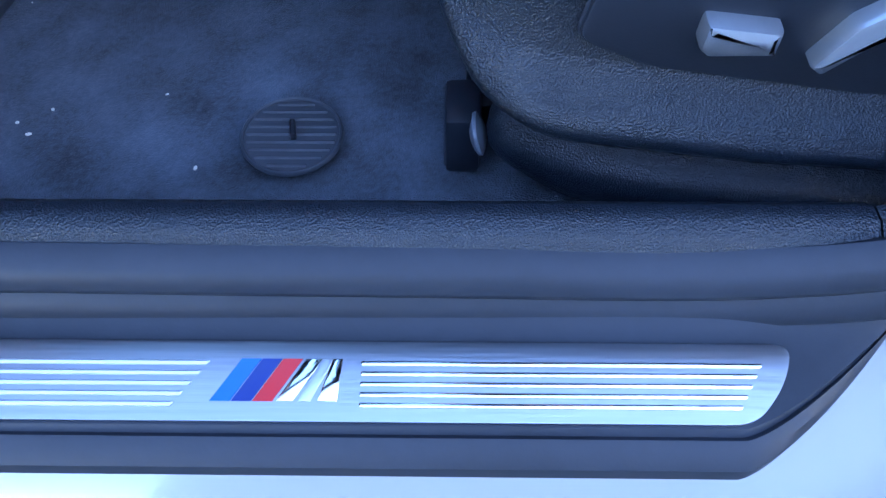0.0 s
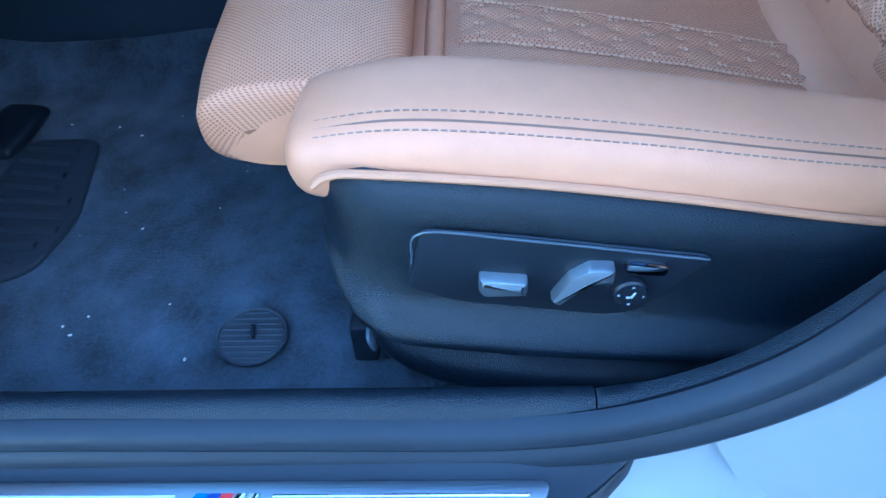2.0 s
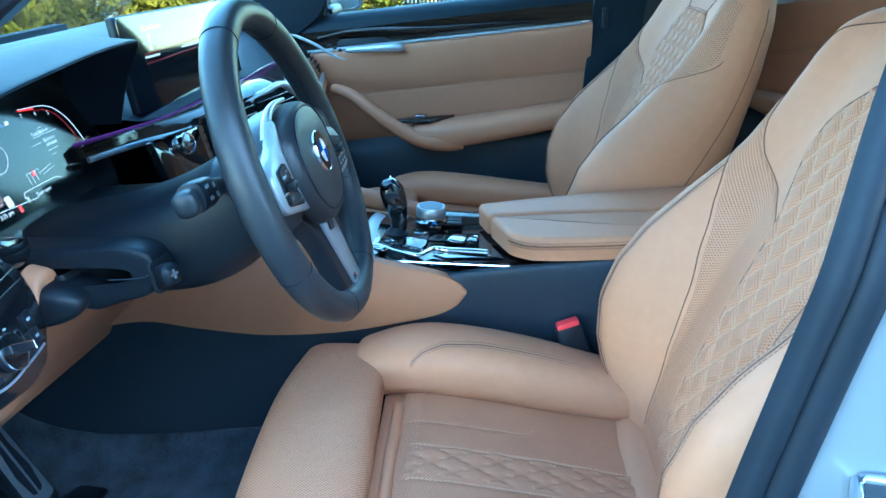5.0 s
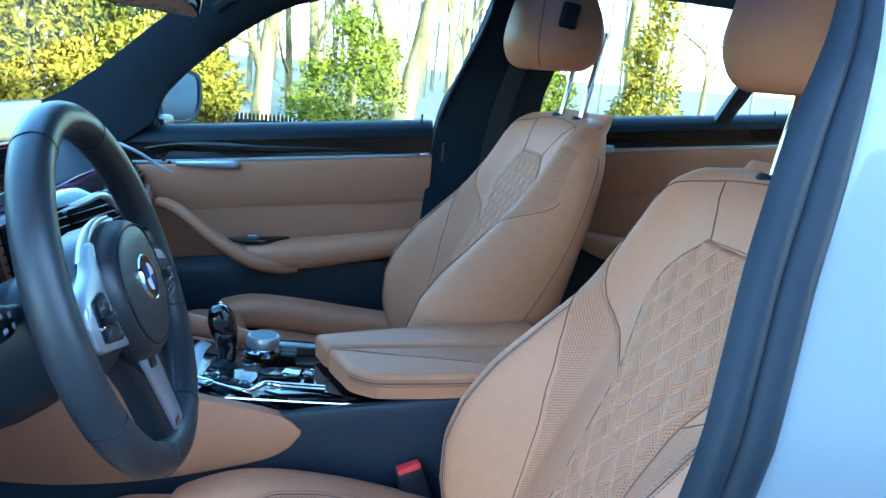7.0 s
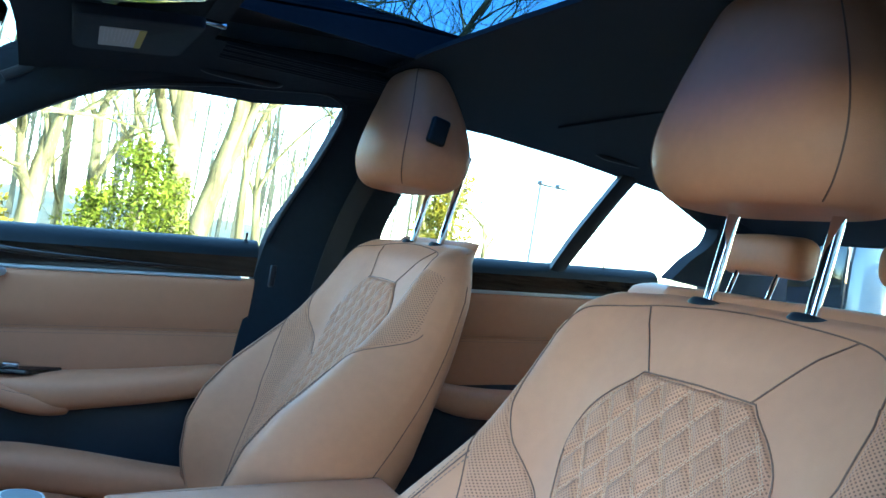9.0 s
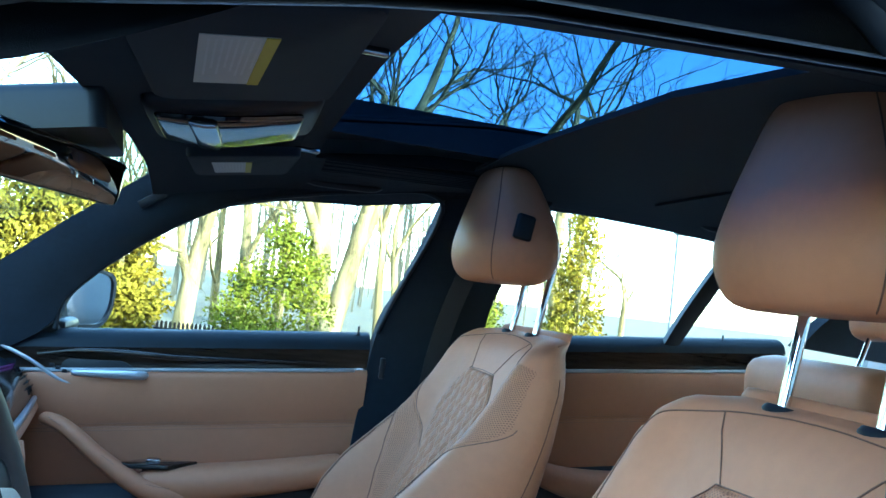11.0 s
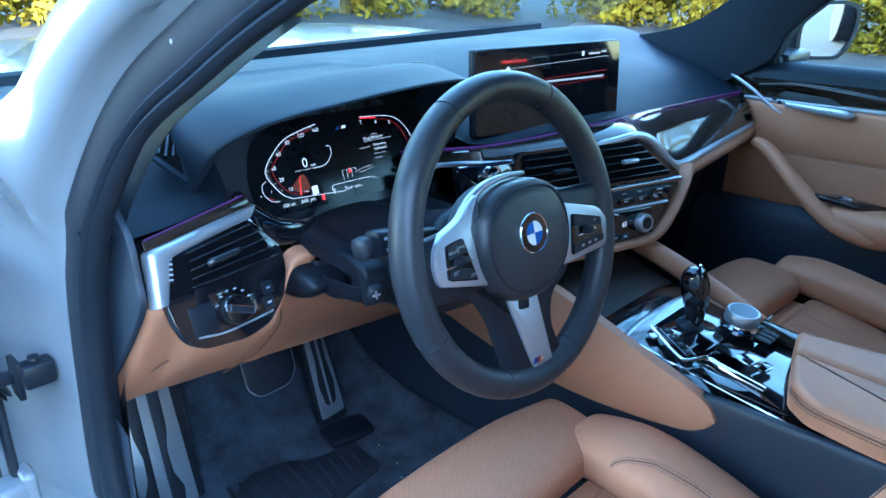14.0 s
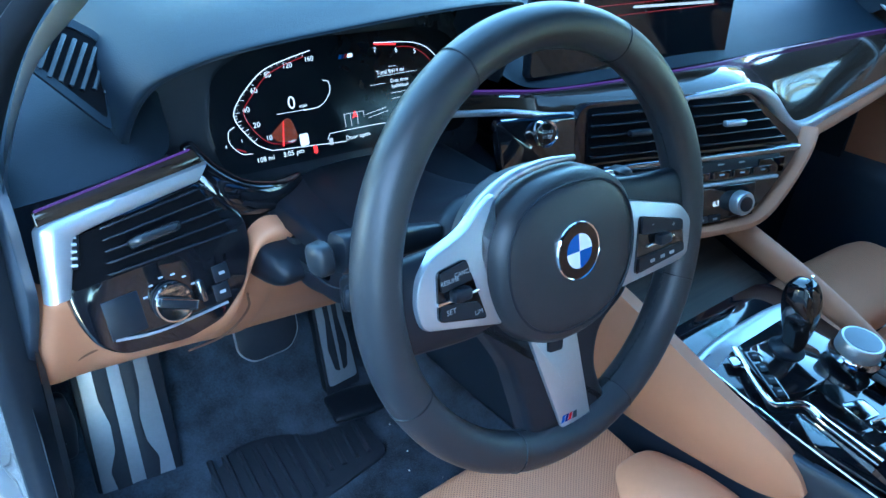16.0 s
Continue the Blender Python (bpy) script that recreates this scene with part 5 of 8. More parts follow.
# passenger's tan lower pad and glovebox
ctrl = [[(x + 0.006, y, z - 0.008), (x + 0.010, y, z - 0.030), (x - 0.03, y, z - 0.070), (x - 0.12, y, z - 0.115), (x - 0.20, y, z - 0.13)] for x, y, z in zip(TX[7:], TY[7:], TB[7:])]
ctrl.append([(-0.203, 0.778, 0.850), (-0.199, 0.778, 0.83), (-0.235, 0.776, 0.79), (-0.325, 0.775, 0.745), (-0.405, 0.775, 0.73)])
part("passenger_pad", grid(net(np.array(ctrl), 50, 26)), leather_lower, dash, "tan lower pad before the passenger", 70)
part("glovebox", grid(net(np.array([[(-0.30, y, 0.775), (-0.285, y, 0.74), (-0.31, y, 0.62), (-0.40, y, 0.54), (-0.60, y, 0.52)] for y in (0.15, 0.3, 0.5, 0.72)]), 24, 24)), shell_m, dash, "black glovebox lid", 70)
# centre stack
cs = thing("centre_stack", "piano black centre stack with vents, radio and climate controls", "centre stack")
cm = basis((-0.161, 0.03, 0.868), (0.27, 1, 0), (-0.28, 0, 1))
part("housing", plate(rounded([(-0.16, 0.070), (0.088, 0.074), (0.196, 0.000), (0.193, -0.018), (0.152, -0.070), (0.116, -0.098), (-0.15, -0.100), (-0.19, -0.06)], 0.02, 4), -0.06, cm @ pose(0, 0, 0)), gloss_m, cs, "piano black housing")
part("tan_rim", sweep(cr([tuple(cm @ Vector(p)) for p in ((0.232, 0.008, -0.016), (0.210, -0.022, -0.006), (0.166, -0.073, 0.0), (0.126, -0.104, 0.0), (0.06, -0.110, 0), (-0.12, -0.110, 0.0))], 30), squircle(0.007, 0.013, 2.6, 12), up=(1, 0, 0.16)), leather_lower, cs, "tan leather rim round the stack")
for x0, x1, x2, nm in ((-0.150, -0.014, -0.014, "left"), (-0.004, 0.172, 0.090, "right")):
    # centre vents too: shade behind the slats is a painted dark sheet
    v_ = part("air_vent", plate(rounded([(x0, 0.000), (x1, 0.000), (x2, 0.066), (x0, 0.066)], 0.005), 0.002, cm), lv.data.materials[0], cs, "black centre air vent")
    for k in range(5):
        y = 0.008 + k * 0.0125
        xe = x1 + (x2 - x1) * y / 0.066
        part("slat", box((xe - x0 - 0.006, 0.0026, 0.008), ((x0 + xe) / 2, y, 0.005), 0.001, m=cm), slat_m, v_)
    part("vent_tab", box((0.034, 0.008, 0.010), ((x0 + (x1 + x2) / 2) / 2, 0.034, 0.014), 0.003, 2, m=cm), satin_m if nm == "right" else plastic_m, v_)
part("vent_base", pillow([tuple(cm @ Vector((-0.13, -0.009, 0.004))), tuple(cm @ Vector((0.05, -0.010, 0.005))), tuple(cm @ Vector((0.192, -0.010, 0.004)))], [(0.005, 0.004)] * 3, 2.5, up=(1, 0, 0)), dkchrome_m, cs, "bright ledge below the vents")
part("radio_bar", box((0.30, 0.024, 0.006), (0.01, -0.028, 0.001), 0.002, m=cm), plastic_m, cs)
for k in range(8):
    part("preset_key", box((0.030, 0.010, 0.005), (-0.118 + k * 0.035, -0.034, 0.005), 0.001, m=cm), gloss_m, cs)
for k in range(8):
    part("mark", plate(rect(0.008, 0.0024, 0.0006), 0.0004, cm @ pose(-0.118 + k * 0.035, -0.034, 0.0077)), mark_m, cs)
    part("mark", plate(rect(0.010, 0.0018, 0.0006), 0.0004, cm @ pose(-0.118 + k * 0.035, -0.021, 0.0042)), mark_m, cs)
for k in range(6):
    part("mark", plate(rect(0.007, 0.0030, 0.0006), 0.0004, cm @ pose(-0.055 + k * 0.022, -0.094, 0.0052)), mark_m, cs)
part("radio_screen", box((0.045, 0.020, 0.003), (0.143, -0.030, 0.005), 0.001, m=cm), lcd_m, cs)
part("silver_bar", box((0.31, 0.005, 0.006), (0.005, -0.047, 0.003), 0.002, m=cm), satin_m, cs, "satin silver bar")
part("climate_panel", box((0.27, 0.046, 0.004), (-0.012, -0.074, 0.001), 0.002, m=cm), gloss_m, cs)
for sg in (-1, 1):
    kb = part("temperature_knob", lathe([(0.0, 0.0), (0.0165, 0.0), (0.0165, 0.012), (0.0145, 0.015), (0.0, 0.015)], cm @ pose(-0.125 if sg < 0 else 0.095, -0.076, 0.002), 30), satin_m, cs, "ridged silver temperature knob")
    part("cap", lathe([(0.0, 0.0), (0.0105, 0.0), (0.0100, 0.002), (0.0, 0.002)], cm @ pose(-0.125 if sg < 0 else 0.095, -0.076, 0.0165), 24), plastic_m, kb)
    part("reading", word("63", 0.011, cm @ pose(-0.088 if sg < 0 else 0.056, -0.074, 0.0034)), glow_w, cs, smooth=0)
for k in range(6):
    part("climate_key", box((0.020, 0.010, 0.004), (-0.055 + k * 0.022, -0.094, 0.003), 0.001, m=cm), plastic_m, cs)
bm_ = basis((-0.224, -0.172, 0.910), (0.27, 1, 0), (-0.28, 0, 1))
part("button_panel", plate(rounded([(-0.05, -0.06), (0.046, -0.07), (0.046, 0.018), (-0.06, 0.018)], 0.008), 0.012, bm_ @ pose(0, 0, -0.013), 0.003), gloss_m, cs, "piano black panel round the start button")
sb = part("start_button", lathe([(0.0, 0.0), (0.0158, 0.0), (0.0158, 0.008), (0.0148, 0.010), (0.0122, 0.008), (0.0, 0.008)], bm_, 36), chrome_m, cs, "round start button with a chrome ring")
part("cap", lathe([(0.0, 0.0), (0.0120, 0.0), (0.0117, 0.0015), (0.0, 0.0025)], bm_ @ pose(0, 0, 0.0085), 30), gloss_m, sb)
part("word", word("START", 0.0052, bm_ @ pose(0, 0.003, 0.0112)), mark_m, sb, smooth=0)
part("word", word("STOP", 0.0052, bm_ @ pose(0, -0.003, 0.0112)), mark_m, sb, smooth=0)

# ---- steering column and wheel ----
wm = basis((-0.004, -0.371, 0.942), (0, 1, 0), (-0.31, 0, 0.951))
col = thing("steering_column", "black plastic steering column shroud with stalks", "steering column")
part("shroud", pillow([tuple(wm @ Vector((0, -0.01, -0.055))), tuple(wm @ Vector((0, -0.035, -0.14))), tuple(wm @ Vector((0, -0.025, -0.24))), tuple(wm @ Vector((0, -0.005, -0.36)))], [(0.062, 0.055), (0.072, 0.062), (0.076, 0.052), (0.078, 0.048)], 3.2, up=(-0.31, 0, 0.951), ns=30, end=0.15), plastic_m, col, "black matt plastic shroud", 60)
part("collar", pillow([tuple(wm @ Vector((0, 0.0, -0.030))), tuple(wm @ Vector((0, 0.0, -0.065)))], [(0.070, 0.062), (0.066, 0.060)], 2.6, up=(-0.31, 0, 0.951), ns=10, end=0.1), plastic_m, col)
cv = []
for y, pull, sq in ((-0.477, 0.03, 0.30), (-0.476, 0.014, 0.80), (-0.473, 0.006, 0.94), (-0.466, 0.004, 1.0), (-0.450, 0.0, 1.0), (-0.41, -0.004, 1.0), (-0.33, -0.004, 1.0), (-0.28, 0.0, 1.0), (-0.248, 0.004, 1.0), (-0.234, 0.022, 0.85), (-0.228, 0.05, 0.60), (-0.227, 0.10, 0.02)):
    cv.append([(x - pull, y, 0.845 + (z - 0.845) * sq) for x, z in ((-0.44, 0.872), (-0.33, 0.872), (-0.24, 0.876), (-0.185, 0.878), (-0.158, 0.870), (-0.1505, 0.856), (-0.1515, 0.836), (-0.162, 0.820), (-0.19, 0.812), (-0.232, 0.803), (-0.252, 0.845))])
lc = part("lower_cover", grid(net(np.array(cv), 60, 60)), plastic_m, col, "smooth black lower column cover", 70)
part("joint", tube(cr([(-0.20, -0.4895, 0.846), (-0.162, -0.480, 0.846), (-0.1495, -0.45, 0.8565), (-0.149, -0.40, 0.8575), (-0.149, -0.34, 0.8575)], 30), 0.0009, 5), rubber_m, lc)
am_ = basis((-0.1505, -0.462, 0.842), (0.30, 1, 0.05), (-0.20, 0, 1))
part("switch_plate", plate(rect(0.062, 0.036, 0.007), 0.004, am_ @ pose(0.012, 0, -0.003), 0.0015), shell_m, lc, "recessed switch plate")
ts = part("turn_stalk", pillow([tuple(wm @ Vector(p)) for p in ((-0.06, 0.014, -0.085), (-0.105, 0.021, -0.078), (-0.135, 0.026, -0.071), (-0.164, 0.029, -0.070))], [(0.009, 0.008), (0.012, 0.012), (0.015, 0.015), (0.0155, 0.0135)], 3, up=(1, 0, 0.3), ns=24, end=0.2), plastic_m, col, "black indicator stalk")
part("end_cap", pillow([tuple(wm @ Vector((-0.167, 0.029, -0.070))), tuple(wm @ Vector((-0.184, 0.028, -0.070)))], [(0.0130, 0.0120), (0.0120, 0.0115)], 3, up=(1, 0, 0.3), ns=10, end=0.2), mat("grey_stalk_plastic", (0.012, 0.014, 0.018), 0.45), ts, "grey button end")
for k in range(2):
    part("mark", plate(rect(0.008, 0.0035, 0.0008), 0.0004, wm @ pose(-0.152, 0.034 - k * 0.012, -0.0555)), mark_m, ts)
    part("mark", plate(rect(0.005, 0.005, 0.0008), 0.0004, wm @ pose(-0.136, 0.031 - k * 0.010, -0.0555)), mark_m, ts)
part("wiper_stalk", pillow([tuple(wm @ Vector(p)) for p in ((0.06, 0.0, -0.075), (0.11, 0.006, -0.072), (0.160, 0.010, -0.070))], [(0.010, 0.008), (0.013, 0.011), (0.017, 0.015)], 3, up=(1, 0, 0.3), ns=20), plastic_m, col, "black wiper stalk")
aj = part("adjust_lever", pillow([tuple(am_ @ Vector((-0.006, 0.0, 0.0))), tuple(am_ @ Vector((-0.008, 0.001, 0.012))), tuple(am_ @ Vector((-0.010, 0.002, 0.022)))], [(0.012, 0.013), (0.011, 0.012), (0.013, 0.013)], 3, up=(0, 0, 1), ns=14), plastic_m, col, "column adjuster switch")
part("cross_mark", plate([(-0.005, -0.0012), (-0.0012, -0.0012), (-0.0012, -0.005), (0.0012, -0.005), (0.0012, -0.0012), (0.005, -0.0012), (0.005, 0.0012), (0.0012, 0.0012), (0.0012, 0.005), (-0.0012, 0.005), (-0.0012, 0.0012), (-0.005, 0.0012)], 0.002, am_ @ pose(-0.010, 0.002, 0.0215)), satin_m, aj)

whl = thing("steering_wheel", "black leather sports steering wheel with silver spokes", "steering wheel")
ang = np.linspace(0, 2 * np.pi, 96, endpoint=False)
rimP = [tuple(wm @ Vector((0.1690 * math.cos(a), 0.1700 * math.sin(a) - 0.002, -0.012))) for a in ang]
rim = part("rim", sweep(rimP, squircle(0.0168, 0.0178, 2.2, 20), True, up=tuple(wm.to_3x3() @ Vector((0, 0, 1)))), rim_m, whl, "thick black leather rim", 80)
for a in (62, 118, 205, 248, 292, 335):
    c, s_ = math.cos(radians(a)), math.sin(radians(a))
    q = [tuple(wm @ Vector(((0.1690 + 0.0172 * math.cos(t)) * c, (0.1700 + 0.0172 * math.cos(t)) * s_ - 0.002, -0.012 + 0.0182 * math.sin(t)))) for t in np.linspace(0, 6.283, 20, endpoint=False)]
    part("seam", tube(q, 0.0007, 4, True, up=(0.3, 0.2, 0.9)), plastic_m, rim)
inn = [tuple(wm @ Vector((0.1525 * math.cos(a), 0.1535 * math.sin(a) - 0.002, -0.012))) for a in np.linspace(0, 2 * np.pi, 200)]
part("stitching", stitches(inn, 0.007, 0.005, 0.0012), shell_m, rim, smooth=0)
# airbag cover
air = []
for k, (sc, zz) in enumerate(((1.0, -0.040), (1.02, -0.020), (1.0, 0.000), (0.97, 0.009), (0.90, 0.0145), (0.75, 0.0175), (0.4, 0.019), (0.05, 0.019))):
    o = []
    for t in np.linspace(0, 2 * np.pi, 48, endpoint=False):
        c, s_ = math.cos(t), math.sin(t)
        x = 0.079 * np.sign(c) * abs(c) ** (2 / 2.4)
        y = (0.066 if s_ > 0 else 0.070) * np.sign(s_) * abs(s_) ** (2 / 2.4)
        x *= 1 - 0.10 * max(0, -y / 0.07)
        o.append(tuple(wm @ Vector((x * sc - 0.006, y * sc - 0.002, zz))))
    air.append(o)
hubp = part("airbag_cover", grid(np.array(air), False, True, True), rim_m, whl, "black leather airbag cover", 80)
o = [tuple(wm @ Vector((-0.006 + 0.0785 * 0.87 * np.sign(math.cos(t)) * abs(math.cos(t)) ** 0.77 * (1 - 0.1 * max(0, -math.sin(t))), 0.066 * 0.87 * np.sign(math.sin(t)) * abs(math.sin(t)) ** 0.83 - 0.002, 0.0158))) for t in np.linspace(0, 2 * np.pi, 90)]
part("stitching", stitches(o, 0.0055, 0.004, 0.0006), plastic_m, hubp, smooth=0)
em = part("emblem", lathe([(0.0, 0.0), (0.0235, 0.0), (0.0235, 0.003), (0.0225, 0.0042), (0.0215, 0.0034), (0.0, 0.0034)], wm @ pose(-0.008, 0.004, 0.0182), 40), chrome_m, whl, "round emblem with plain blue and white quarters")
part("ring", lathe([(0.0138, 0.0034), (0.0214, 0.0034), (0.0214, 0.0040), (0.0138, 0.0040)], wm @ pose(-0.008, 0.004, 0.0182), 40), gloss_m, em)
for k in range(4):
    a0 = k * 90
    q = [(0, 0)] + [(0.0136 * math.cos(radians(a0 + d)), 0.0136 * math.sin(radians(a0 + d))) for d in range(0, 91, 10)]
    part("quarter", plate(q, 0.0006, wm @ pose(-0.008, 0.004, 0.0218)), blue_l if k % 2 else white_e, em)
part("groove", tube(o[:-1], 0.0011, 6, True, up=(0.95, 0.05, 0.31)), rubber_m, hubp, "stitched groove round the cover")
arc_ = cr([(-0.086, 0.044), (-0.070, 0.0565), (-0.044, 0.0665), (-0.010, 0.0695), (0.022, 0.067)], 30)
part("silver_arc", sweep([tuple(wm @ Vector((x, y, -0.007))) for x, y in arc_], squircle(0.0050, 0.0055, 2.6, 12), up=tuple(wm.to_3x3() @ Vector((0, 0, 1))), scale=np.linspace(1.2, 0.45, 30)), satin_m, whl, "satin silver arc round the airbag cover", 60)
# spokes
for sg in (-1, 1):
    sp_ = part("spoke", pillow([tuple(wm @ Vector((sg * 0.05, -0.004, -0.016))), tuple(wm @ Vector((sg * 0.10, -0.006, -0.013))), tuple(wm @ Vector((sg * 0.160, -0.004, -0.012)))], [(0.012, 0.046), (0.011, 0.040), (0.010, 0.034)], 3, up=tuple(wm.to_3x3() @ Vector((0, 1, 0)))), plastic_m, whl, "black spoke", 60)
    if sg < 0:
        ol = [(-0.069, 0.062), (-0.080, 0.056), (-0.098, 0.041), (-0.128, 0.031), (-0.143, 0.019), (-0.148, 0.0), (-0.144, -0.020), (-0.068, -0.040), (-0.078, -0.009), (-0.085, 0.023), (-0.080, 0.040), (-0.068, 0.053)]
        kp_ = [(-0.129, 0.020), (-0.103, 0.023), (-0.089, -0.027), (-0.132, -0.016)]
        kt_ = [(-0.127, 0.019), (-0.104, 0.022), (-0.100, 0.007), (-0.128, 0.005)]
        kl_ = [(-0.129, -0.004), (-0.097, -0.011), (-0.091, -0.025), (-0.131, -0.015)]
        rc_ = (-0.113, 0.0)
    else:
        ol = [(0.070, 0.022), (0.146, 0.0), (0.162, -0.018), (0.165, -0.034), (0.160, -0.046), (0.146, -0.053), (0.054, -0.054), (0.066, -0.020)]
        kp_ = [(0.086, 0.004), (0.144, -0.013), (0.145, -0.043), (0.077, -0.046)]
        kt_ = [(0.087, 0.003), (0.142, -0.013), (0.142, -0.022), (0.085, -0.012)]
        kl_ = [(0.081, -0.032), (0.143, -0.034), (0.143, -0.042), (0.079, -0.045)]
        rc_ = (0.112, -0.022)
    fr = part("silver_frame", plate(rounded(ol, 0.008, 3), 0.012, wm @ pose(0, 0, -0.009), 0.003), satin_m, sp_, "satin silver spoke frame")
    part("key_pad", plate(rounded(kp_, 0.004, 3), 0.0022, wm @ pose(0, 0, 0.0028)), gloss_m, sp_, "black key pad")
    part("key_top", plate(rounded(kt_, 0.002, 2), 0.003, wm @ pose(0, 0, 0.0040)), plastic_m, sp_)
    part("key_low", plate(rounded(kl_, 0.002, 2), 0.003, wm @ pose(0, 0, 0.0040)), plastic_m, sp_)
    part("roller", box((0.016, 0.010, 0.010), (*rc_, 0.008), 0.003, 2, m=wm), plastic_m, sp_)
    part("roller_wing", box((0.038, 0.0028, 0.003), (rc_[0], rc_[1] - 0.003, 0.0050), 0.001, 2, m=wm), chrome_m, sp_)
    if sg < 0:
        for w_, x, y, z_ in (("RESUME", -0.1205, 0.0115, 0.0046), ("CANCEL", -0.1075, 0.0145, 0.0046), ("SET", -0.122, -0.0105, 0.0056), ("LIM", -0.098, -0.0185, 0.0052)):
            part("word", word(w_, z_, wm @ pose(x, y, 0.0073)), mark_m, sp_, smooth=0)
    else:
        for w_, x, y, z_ in (("-", 0.100, -0.006, 0.009), ("+", 0.128, -0.014, 0.009)):
            part("word", word(w_, z_, wm @ pose(x, y, 0.0073)), mark_m, sp_, smooth=0)
        for x in (0.098, 0.112, 0.125):
            part("mark", plate(rect(0.006, 0.003, 0.001), 0.0004, wm @ pose(x, -0.0385, 0.0072)), mark_m, sp_)
part("paddle", plate(rounded([(0.080, 0.012), (0.105, 0.010), (0.122, 0.012), (0.117, 0.028), (0.092, 0.040), (0.080, 0.036)], 0.008, 3), 0.004, wm @ pose(0, 0, -0.034), 0.0015), dkchrome_m, whl, "silver shift paddle")
ls = part("lower_spoke", plate(rounded([(-0.112, -0.020), (-0.080, -0.050), (-0.060, -0.085), (-0.049, -0.135), (-0.044, -0.164), (0.058, -0.164), (0.043, -0.145), (0.035, -0.114), (0.044, -0.085), (0.080, -0.066), (0.10, -0.03)], 0.012, 4), 0.020, wm @ pose(0, 0, -0.026), 0.007, 3), plastic_m, whl, "black lower spoke", 60)
blade = [(-0.044, -0.060), (0.009, -0.066), (0.0215, -0.161), (-0.0135, -0.158)]
bl = part("silver_blade", plate(rounded(blade, 0.003, 3), 0.006, wm @ pose(0, 0, -0.0085), 0.0015), satin_m, ls, "satin silver lower spoke blade")
part("heat_key", plate(rect(0.016, 0.014, 0.003), 0.003, wm @ pose(-0.017, -0.076, -0.003, 0, 0, -8)), plastic_m, ls)
bd = wm @ pose(0.0045, -0.0035, -0.0034, 0, 0, -4)
for k, mt in enumerate((blue_l, blue_d, red_e)):
    x0 = -0.009 + k * 0.0042
    part("stripe", plate([(x0, -0.150), (x0 + 0.0036, -0.150), (x0 + 0.0056, -0.1435), (x0 + 0.0020, -0.1435)], 0.001, bd), mt, bl)
part("badge_block", plate([(0.0036, -0.150), (0.0100, -0.150), (0.0100, -0.1435), (0.0056, -0.1435)], 0.001, bd), chrome_m, bl)

# ---- centre console ----
con = thing("centre_console", "centre console with tan side, silver deck and padded armrest", "console")
part("side_left", grid(net(np.array([[(x, y, z) for x, y, z in ((xx, -0.098 + 0.0 * d, 0.33), (xx, -0.104, 0.50), (xx, -0.112, 0.62), (xx, -0.112, zt), (xx, -0.100, zt + 0.006))] for xx, zt, d in ((-0.75, 0.60, 0), (-0.45, 0.62, 0), (-0.15, 0.66, 0), (0.10, 0.668, 0), (0.20, 0.678, 0), (0.40, 0.692, 0), (0.60, 0.70, 0))]), 50, 24)), trim_m, con, "dark console side", 60)
part("side_right", box((1.3, 0.02, 0.36), (-0.08, 0.135, 0.50), 0.005), trim_m, con)
part("core", box((0.95, 0.20, 0.26), (0.10, 0.015, 0.52), 0.01), plastic_m, con)
tp = cr([(-0.48, 0.715), (-0.36, 0.740), (-0.25, 0.750), (-0.138, 0.745), (-0.04, 0.724), (0.05, 0.700), (0.12, 0.683), (0.152, 0.669), (0.168, 0.652)], 50)
bt_ = cr([(-0.48, 0.590), (-0.36, 0.608), (-0.27, 0.592), (-0.17, 0.577), (-0.05, 0.580), (0.05, 0.595), (0.12, 0.611), (0.152, 0.628), (0.167, 0.646)], 50)
rows = []
for u in np.linspace(0, 1, 10):
    r_ = []
    for (x0, z0), (x1, z1) in zip(tp, bt_):
        x, z = x0 + (x1 - x0) * u, z0 + (z1 - z0) * u
        r_.append((x, -0.118 - 0.014 * math.sin(math.pi * min(1, u * 0.9 + 0.1)) * np.interp(x, [-0.5, 0.0, 0.17], [1.6, 1.0, 0.2]) - 0.02 * np.interp(x, [-0.5, -0.2], [1, 0]), z))
    rows.append(r_)
part("tan_side", slab(np.array(rows), 0.018, (0, 1, 0)), leather_lower, con, "tan leather knee pad on the console", 60)
part("pad_stitching", stitches([(x, -0.119, z - 0.003) for x, z in tp[14:]], 0.006, 0.004), stitch_d, con, smooth=0)
part("tan_side_right", pillow([(-0.26, 0.150, 0.765), (-0.14, 0.150, 0.745), (0.0, 0.148, 0.715), (0.12, 0.145, 0.685)], [(0.010, 0.012), (0.012, 0.018), (0.012, 0.018), (0.010, 0.010)], 2.5), leather_lower, con, "tan leather pad on the far side")
part("wood_lid", grid(np.array([[(-0.255, -0.098, 0.745), (-0.255, 0.132, 0.745)], [(-0.15, -0.100, 0.722), (-0.15, 0.134, 0.722)], [(-0.045, -0.100, 0.700), (-0.045, 0.134, 0.700)]])), mat("striped_open_wood", (0.020, 0.0145, 0.011), 0.42, var=0.8, vscale=4, stretch=(26, 1, 1), spec=0.2), con, "striped dark wood lid")
deck = part("deck", grid(net(np.array([[(x, y, z + 0.006 * (1 - (abs(y - 0.015) / 0.115) ** 4)) for y in (-0.102, -0.085, -0.04, 0.015, 0.07, 0.115, 0.132)] for x, z in ((-0.050, 0.698), (-0.02, 0.700), (0.05, 0.690), (0.14, 0.680), (0.26, 0.680), (0.36, 0.684))]), 40, 30)), gloss_m, con, "piano black console deck", 60)
